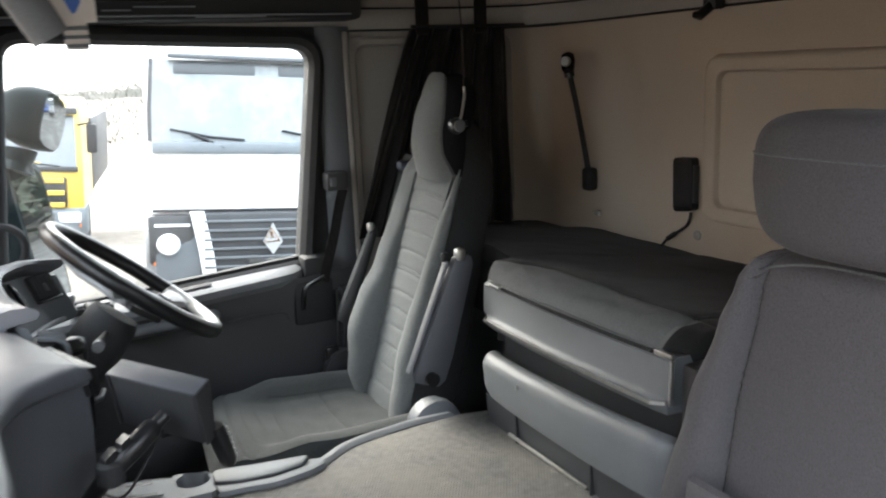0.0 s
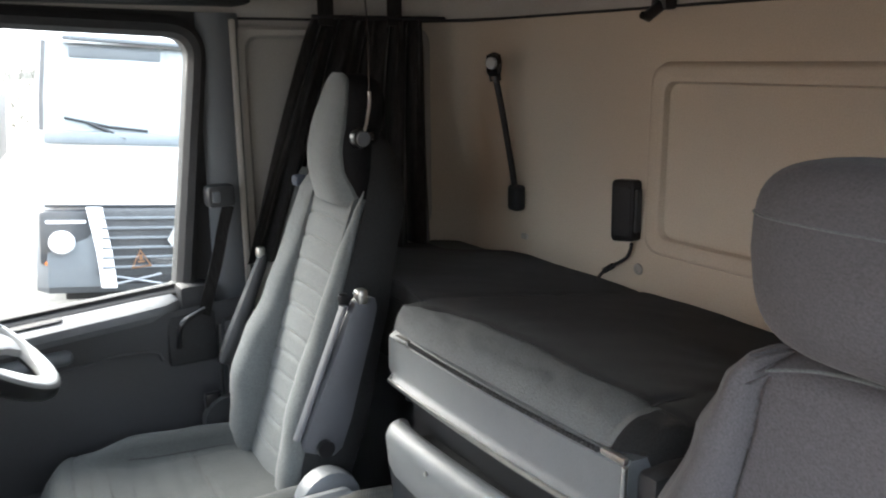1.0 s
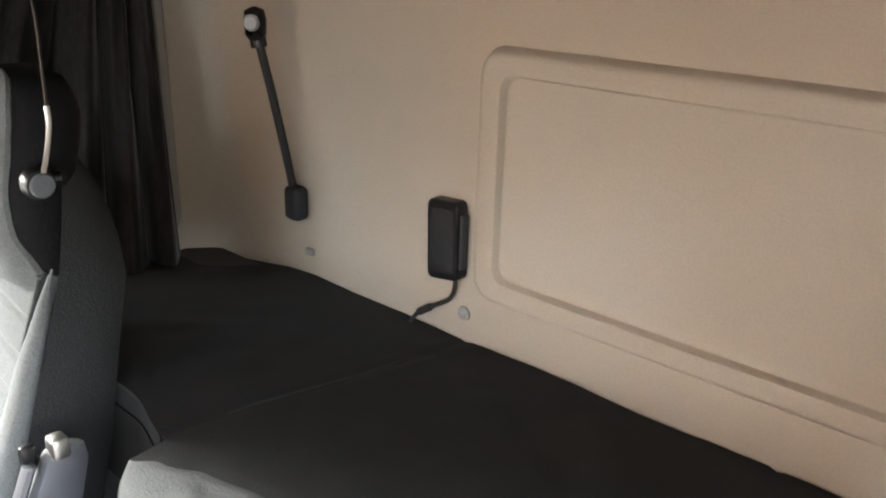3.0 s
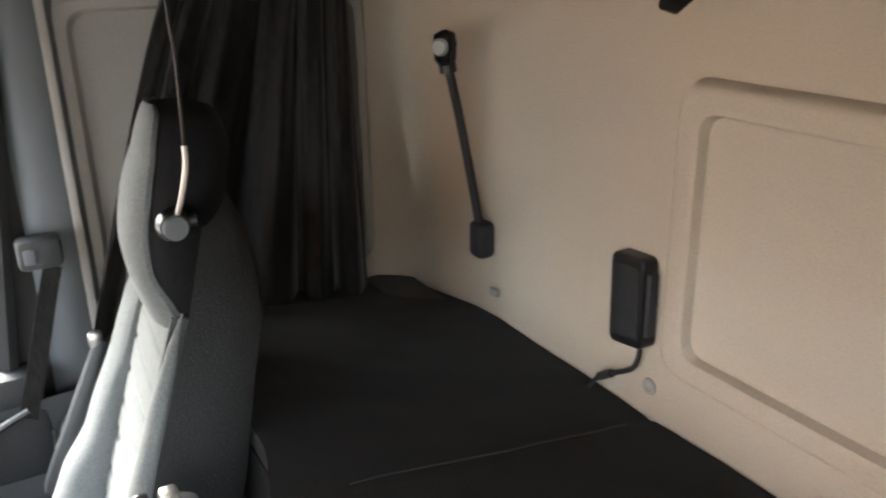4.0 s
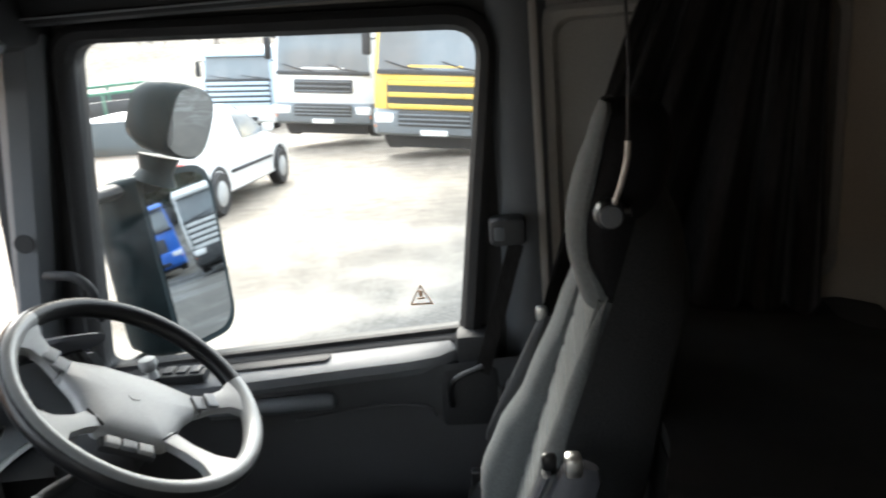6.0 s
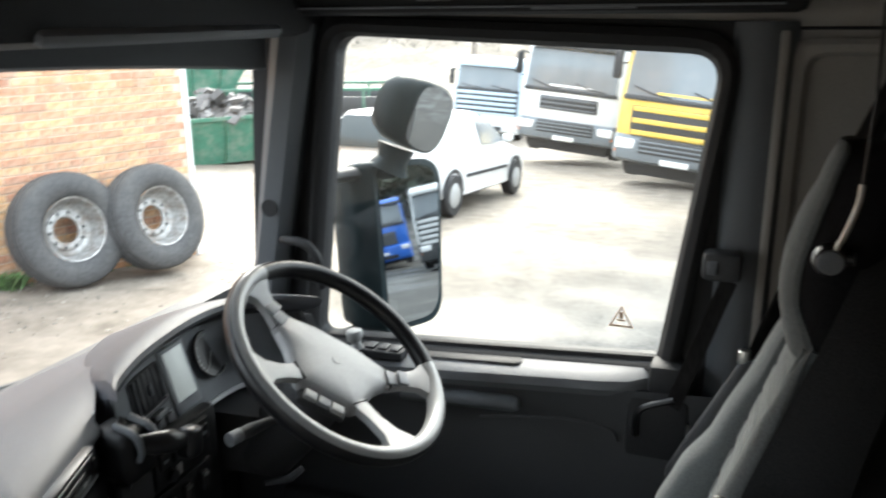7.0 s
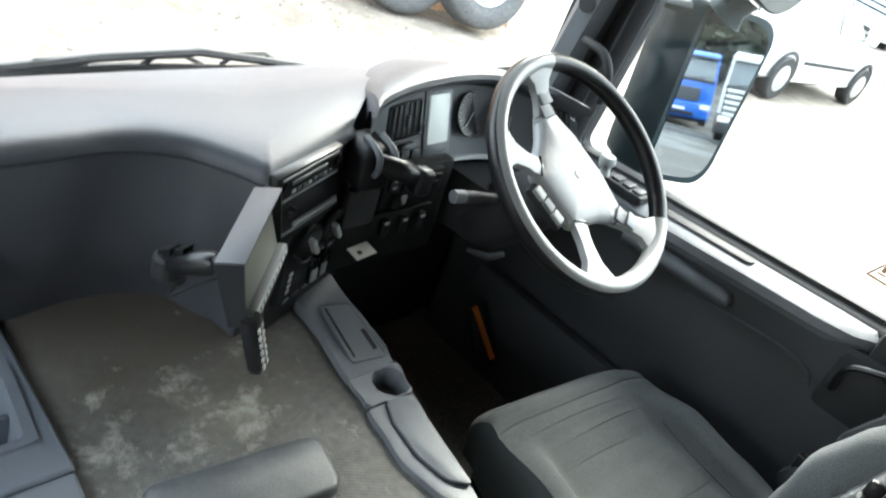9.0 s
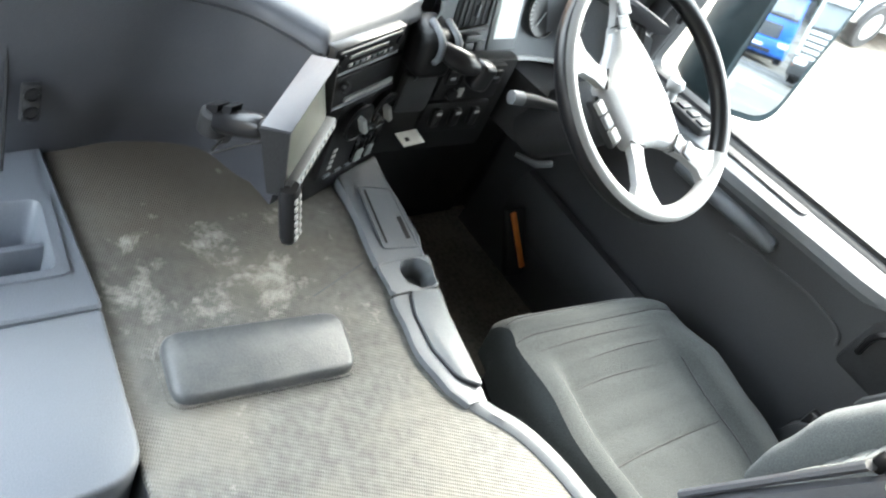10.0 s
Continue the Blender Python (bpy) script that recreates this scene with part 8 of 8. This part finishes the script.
def lean(lx, yoff, rz, tilt, r=0.53):
    p = BM @ Vector((lx, yoff, 0))
    g = gz(p.x, p.y)
    return Matrix.Translation((p.x, p.y, g + r * math.cos(radians(tilt)) + 0.11 * math.sin(radians(tilt)))) @ Matrix.Rotation(WA + radians(rz), 4, "Z") @ Matrix.Rotation(radians(-tilt), 4, "X")


w1 = wheel_thing("truck_wheel", "worn truck wheel with rusty rim leaning on the brick wall", lean(0.10, -0.36, 6, 12, 0.500) @ Matrix.Scale(0.955, 4))
w2 = copy_thing(w1, lean(0.90, -0.42, 10, 14, 0.530) @ Matrix.Scale(0.985, 4))
# weeds and scrap at the wall foot
M_WEED = material("weeds", (0.09, 0.16, 0.05), 0.8, var=0.4, scale=30, bump=0.2, island=0.4)
rnd = random.Random(11)
wbm = bmesh.new()
for k in range(300):
    lx = rnd.choice((rnd.gauss(-0.33, 0.07), rnd.uniform(-3.5, 1.4), rnd.gauss(-0.33, 0.05)))
    p = BM @ Vector((lx, -0.04 - abs(rnd.gauss(0, 0.05)), 0))
    h = rnd.uniform(0.03, 0.13) * (1.2 if -0.5 < lx < -0.2 else 0.35)
    a = rnd.uniform(0, 6.28)
    b0 = Vector((p.x, p.y, gz(p.x, p.y)))
    d = Vector((math.cos(a), math.sin(a), 0))
    s = Vector((-d.y, d.x, 0)) * 0.012
    v = [wbm.verts.new(q) for q in (b0 - s, b0 + s, b0 + d * h * 0.4 + Vector((0, 0, h * 0.8)) + s, b0 + d * h * 0.8 + Vector((0, 0, h)))]
    wbm.faces.new(v)
tagged(part("weeds", wbm, M_WEED, smooth=False), "sparse green weeds along the wall foot", "weeds", kind="stuff")
gbm = bmesh.new()
for k in range(1600):
    lx, ly = rnd.uniform(-5, 2.4), -abs(rnd.gauss(0, 1.1)) - 0.03
    p = BM @ Vector((lx, ly, 0))
    r = 0.004 + 0.016 * rnd.random() ** 3
    b2 = bmesh.new()
    bmesh.ops.create_icosphere(b2, subdivisions=1, radius=r)
    b2.transform(Matrix.Translation((p.x, p.y, gz(p.x, p.y))) @ Matrix.Diagonal((1, 1.3, 0.6, 1)))
    vs = {v: gbm.verts.new(v.co) for v in b2.verts}
    for f in b2.faces:
        gbm.faces.new([vs[v] for v in f.verts])
    b2.free()
tagged(part("gravel", gbm, material("grit", (0.20, 0.18, 0.15), 0.9, island=0.5, bump=0.2), smooth=False), "loose grit and leaf litter near the wall", "gravel", kind="stuff")

# outside mirrors on the driver's door
mirror = empty("door_mirror", "large dark door mirror on a tall arm", "mirror", at=(1.30, 1.62, 0.95))
MC = Vector((1.335, 1.585, 0.978))
MNORM = Vector((-0.353, -0.920, 0.146)).normalized()
mq = Matrix.Translation(MC) @ MNORM.to_track_quat("Z", "Y").to_matrix().to_4x4() @ Matrix.Rotation(radians(-5), 4, "Z")
# local: z out of the glass, y up, x across
MI = Matrix.Translation((-1.30, -1.62, -0.95))
mp_ = [p + Vector((0.014, 0)) for p in roundpoly([(-0.083, -0.202), (0.108, -0.198), (0.138, 0.218), (-0.094, 0.218)], [0.03, 0.075, 0.075, 0.03], 6)]
mo_ = [Vector((p.x + math.copysign(0.014, p.x), p.y + math.copysign(0.016, p.y))) for p in mp_]


def hrow(left, right, z, h=1.0):
    """One ring of the housing, drawn out towards the door."""
    return [Vector((lerp(left, right, (p.x + 0.083) / 0.226), p.y * h, z)) for p in mo_]


shell = loft([hrow(-0.083, 0.143, 0.012), hrow(-0.090, 0.147, 0.004), hrow(-0.110, 0.147, -0.030), hrow(-0.118, 0.138, -0.060, 0.98), hrow(-0.112, 0.07, -0.12, 0.90), hrow(-0.09, 0.02, -0.15, 0.74)])
part("housing", moved(shell, MI @ mq), M_MIRH, mirror, "dark mirror housing")
part("mirror_glass", moved(slab(mp_, "z", 0.0125, 0.0145), MI @ mq), M_MIRROR, mirror, "clear mirror glass", smooth=False)
for z in (1.185, 0.752):
    part("arm", moved(loft([[Vector((x, y + 0.030 * math.cos(a), z + 0.018 * math.sin(a))) for a in [2 * math.pi * k / 12 for k in range(12)]] for x, y in ((1.09, 1.76), (1.16, 1.75), (1.24, 1.70), (1.32, 1.66))]), MI), M_DARK, mirror, "dark mirror arm")
mq2 = Matrix.Translation((1.330, 1.50, 1.325)) @ Vector((-0.50, -0.82, -0.11)).normalized().to_track_quat("Z", "Y").to_matrix().to_4x4() @ Matrix.Rotation(radians(-24), 4, "Z")


def wide(u, v):
    """Slightly domed wide-angle glass."""
    a, r = 2 * math.pi * u, v
    ca, sa = math.cos(a), math.sin(a)
    x, y = math.copysign(abs(ca) ** 0.6, ca) * 0.060 * r, math.copysign(abs(sa) ** 0.6, sa) * 0.080 * r
    return Vector((x, y, 0.016 - (x * x + y * y) / 1.1))


def hood(k, dx, z):
    pts = []
    for j in range(28):
        a = 2 * math.pi * j / 28
        ca, sa = math.cos(a), math.sin(a)
        pts.append(Vector((dx + math.copysign(abs(ca) ** 0.65, ca) * 0.070 * k * (1.0 if ca > 0 else 1 - dx * 4), math.copysign(abs(sa) ** 0.65, sa) * 0.089 * k, z)))
    return pts


sm = loft([hood(0.90, 0, 0.010), hood(0.97, -0.002, 0.004), hood(1.0, -0.015, -0.025), hood(0.97, -0.028, -0.065), hood(0.80, -0.034, -0.10), hood(0.5, -0.034, -0.12)])
part("upper_housing", moved(sm, MI @ mq2), M_MIRH, mirror, "dark rounded wide-angle mirror housing")
part("wide_glass", moved(sheet(wide, 40, 8), MI @ mq2), M_MIRROR, mirror, "wide-angle mirror glass")
part("neck", moved(tube([(1.325, 1.61, 1.19), (1.330, 1.60, 1.215), (1.338, 1.59, 1.25)], [0.055, 0.040, 0.050], 14), MI), M_MIRH, mirror)
# wiper at the foot of the windscreen
wip = empty("wiper", "black windscreen wiper resting at the glass foot", "wiper", at=(0.2, 2.03, 0.872))
WO = Matrix.Translation((-0.2, -2.03, -0.92))
part("blade", moved(tube([(-0.62, 2.075, 0.93), (0.1, 2.085, 0.925), (0.62, 2.04, 0.915)], 0.010, 6), WO), M_RUBBER, wip, "black blade")
part("arm", moved(tube([(-0.30, 2.09, 0.915), (0.05, 2.08, 0.95), (0.25, 2.08, 0.955), (0.62, 2.05, 0.905)], 0.009, 6), WO), M_DARK, wip, "dark arm")
for x in (-0.35, -0.1, 0.12, 0.3):
    part("bridge", moved(tube([(x, 2.085, 0.925), (x + 0.04, 2.085, 0.945), (x + 0.10, 2.085, 0.945), (x + 0.14, 2.085, 0.925)], 0.005, 5), WO), M_DARK, wip)

# bare trees and hedge beyond the yard
# Bark colour paled to stand in for the haze over the trees
M_BARK = material("bark_haze_pale", (0.24, 0.21, 0.18), 0.9, var=0.3, scale=12, bump=0.5)
M_HEDGE = material("bare_hedge", (0.088, 0.082, 0.070), 0.95, var=0.25, scale=1.5, bump=0.0, island=0.10)


def bare_tree(name, m, seed, h):
    r = random.Random(seed)
    t = empty(name, "bare winter tree beyond the yard", "tree", group="trees beyond the yard")
    t.matrix_world = m
    tb = bmesh.new()
    cb_ = bmesh.new()

    def grow(p, d, ln, rad, lev):
        pts = [p]
        q = p
        for k in range(3):
            d = (d + Vector((r.uniform(-0.25, 0.25), r.uniform(-0.25, 0.25), r.uniform(0, 0.15)))).normalized()
            q = q + d * ln / 3
            pts.append(q)
        tube(pts, [rad, rad * 0.85, rad * 0.7, rad * 0.5], 5 if lev else 8, tb if lev < 2 else cb_, cap=False)
        if lev < 4:
            for k in range(r.randint(3, 4)):
                e = (d + Vector((r.uniform(-0.9, 0.9), r.uniform(-0.9, 0.9), r.uniform(-0.1, 0.5)))).normalized()
                grow(pts[r.choice((1, 2, 3, 3))], e, ln * r.uniform(0.55, 0.78), rad * 0.5, lev + 1)
    grow(Vector((0, 0, 0)), Vector((0, 0, 1)), h * 0.36, h * 0.022, 0)
    part("trunk", tb, M_BARK, t, "grey-brown trunk and limbs")
    part("crown", cb_, M_BARK, t, "fine bare twigs")
    return t


t0 = bare_tree("tree", Matrix.Translation((44, 28, -2.4)), 3, 11)
for k, (x, y, a, s) in enumerate(((40, 14, 1.2, 0.9), (30, 30, 2.2, 1.1), (44, 4, 3.0, 1.0), (42, -8, 0.5, 1.15), (24, 34, 4.0, 1.0), (37, 27, 5.0, 0.85))):
    copy_thing(t0, Matrix.Translation((x * 1.3, y * 1.3, -2.4)) @ Matrix.Rotation(a, 4, "Z") @ Matrix.Scale(s, 4))
def hedge_rise(a):
    """Share of the scrub's height at that bearing, cut low to imitate white haze beside the far trucks."""
    return max(0.0, min(1.0, (a - 0.04) / 0.24))


hb_ = bmesh.new()
for k in range(15000):
    a = rnd.uniform(-0.45, 1.35)
    R = rnd.uniform(50, 66)
    top = lerp(0.4, 4.2, hedge_rise(a)) + 1.6 * hedge_rise(a) * noise.noise(Vector((a * 7, 0, 1))) + 1.0 * noise.noise(Vector((a * 25, 0, 4)))
    x, y = R * math.cos(a), R * math.sin(a)
    z = gz(x, y) + (0.50 + 0.55 * rnd.random() ** 1.5) * top
    s = rnd.uniform(0.05, 0.14)
    # upright slivers of twig rather than leaves
    d = Vector((rnd.uniform(-0.5, 0.5), rnd.uniform(-0.5, 0.5), rnd.uniform(0.6, 1.2))).normalized() * s * 1.6
    e = d.cross(Vector((math.cos(a), math.sin(a), 0))).normalized() * s * 0.28
    c = Vector((x, y, z))
    hb_.faces.new([hb_.verts.new(q) for q in (c - d, c - e, c + d, c + e)])
hr_ = []
for k in range(181):
    a = lerp(-0.5, 1.4, k / 180)
    t = lerp(0.3, 4.1, hedge_rise(a)) + 1.3 * hedge_rise(a) * noise.noise(Vector((a * 7, 0, 1))) + 0.9 * noise.noise(Vector((a * 25, 0, 4))) + 0.5 * noise.noise(Vector((a * 90, 0, 7)))
    hr_.append([Vector((R * math.cos(a), R * math.sin(a), gz(R * math.cos(a), R * math.sin(a)) + z)) for R, z in ((62, -0.5), (63, max(0.2, t) * 0.6), (65, max(0.3, t)), (68, max(0.3, t)), (69, -0.5))])
loft(hr_, False, hb_, closed=False)
tagged(part("hedge", hb_, M_HEDGE, smooth=False), "brown winter hedge and scrub beyond the yard", "hedge", kind="stuff")

hb_ = bmesh.new()
for k in range(9000):
    a = rnd.uniform(-1.75, -0.70)
    R = rnd.uniform(52, 66)
    top = 7.5 + 2.5 * noise.noise(Vector((a * 7, 0, 9))) + 1.5 * noise.noise(Vector((a * 25, 0, 2)))
    x, y = R * math.cos(a), R * math.sin(a)
    z = gz(x, y) + rnd.random() * top
    s = rnd.uniform(0.25, 0.8)
    d = Vector((rnd.uniform(-1, 1), rnd.uniform(-1, 1), rnd.uniform(-0.6, 0.6)))
    e = d.cross(Vector((0.3, 0.5, 1))).normalized() * s
    d = d.normalized() * s
    c = Vector((x, y, z))
    hb_.faces.new([hb_.verts.new(q) for q in (c - d, c - e * 0.6, c + d, c + e * 0.6)])
hr_ = []
for k in range(121):
    a = lerp(-1.8, -0.65, k / 120)
    t = 5.5 + 2.5 * noise.noise(Vector((a * 7, 0, 9))) + 1.5 * noise.noise(Vector((a * 25, 0, 2))) + 0.8 * noise.noise(Vector((a * 80, 0, 2)))
    hr_.append([Vector((R * math.cos(a), R * math.sin(a), gz(R * math.cos(a), R * math.sin(a)) + z)) for R, z in ((60, -0.5), (61, t * 0.6), (63, t), (66, t), (67, -0.5))])
loft(hr_, False, hb_, closed=False)
tagged(part("evergreen_trees", hb_, material("evergreen", (0.05, 0.062, 0.045), 0.95, var=0.3, scale=10, bump=0.0, island=0.35), smooth=False), "dark evergreen trees behind the parked trucks", "trees", kind="stuff")

# ---- bricks: the nearest as pieces, the rest joined ----
def brick_mesh(w):
    b2 = rbox(-w / 2, w / 2, -0.010, 0.03, -0.0325, 0.0325, 0.004, 1)
    me = bpy.data.meshes.new("brick")
    bmesh.ops.recalc_face_normals(b2, faces=b2.faces)
    b2.to_mesh(me)
    b2.free()
    me.materials.append(M_BRICK)
    return me


BR, BH = brick_mesh(0.215), brick_mesh(0.1025)
rnd = random.Random(21)
verts, faces = [], []
count = 0
for row in range(0, 78):
    z = -1.42 + row * 0.075
    header = row % 4 == 3
    pitch = 0.1125 if header else 0.225
    w = pitch - 0.010
    off = (row % 2) * 0.1125 + (0.05625 if header else 0)
    k = 0
    x = CORNER - 0.04 - w / 2 - off * 0.5
    while x > -7.8:
        dy = rnd.uniform(-0.004, 0.003)
        if not (-2.45 < x < -1.46 and 0.6 < z < 2.0):
            near = -0.9 < x < 2.0 and -0.55 < z < 0.95 and count < 290
            if near:
                o = new("brick", BH if header else BR)
                o.parent = bldg
                o.location = (x, dy, z)
                count += 1
            else:
                x0, x1, y0, y1, z0, z1 = x - w / 2, x + w / 2, -0.010 + dy, 0.03, z - 0.0325, z + 0.0325
                n0 = len(verts)
                c = 0.004
                verts += [(x0, y1, z0), (x1, y1, z0), (x1, y1, z1), (x0, y1, z1), (x0, y0 + c, z0), (x1, y0 + c, z0), (x1, y0 + c, z1), (x0, y0 + c, z1), (x0 + c, y0, z0 + c), (x1 - c, y0, z0 + c), (x1 - c, y0, z1 - c), (x0 + c, y0, z1 - c)]
                faces += [tuple(n0 + i for i in f) for f in ((0, 1, 5, 4), (1, 2, 6, 5), (2, 3, 7, 6), (3, 0, 4, 7), (4, 5, 9, 8), (5, 6, 10, 9), (6, 7, 11, 10), (7, 4, 8, 11), (8, 9, 10, 11))]
        x -= pitch
me = bpy.data.meshes.new("brickwork")
me.from_pydata(verts, [], faces)
me.materials.append(M_BRICK_J)
bw = new("brickwork", me)
bw.parent = bldg
tagged(bw, "rest of the orange brickwork", kind="stuff")
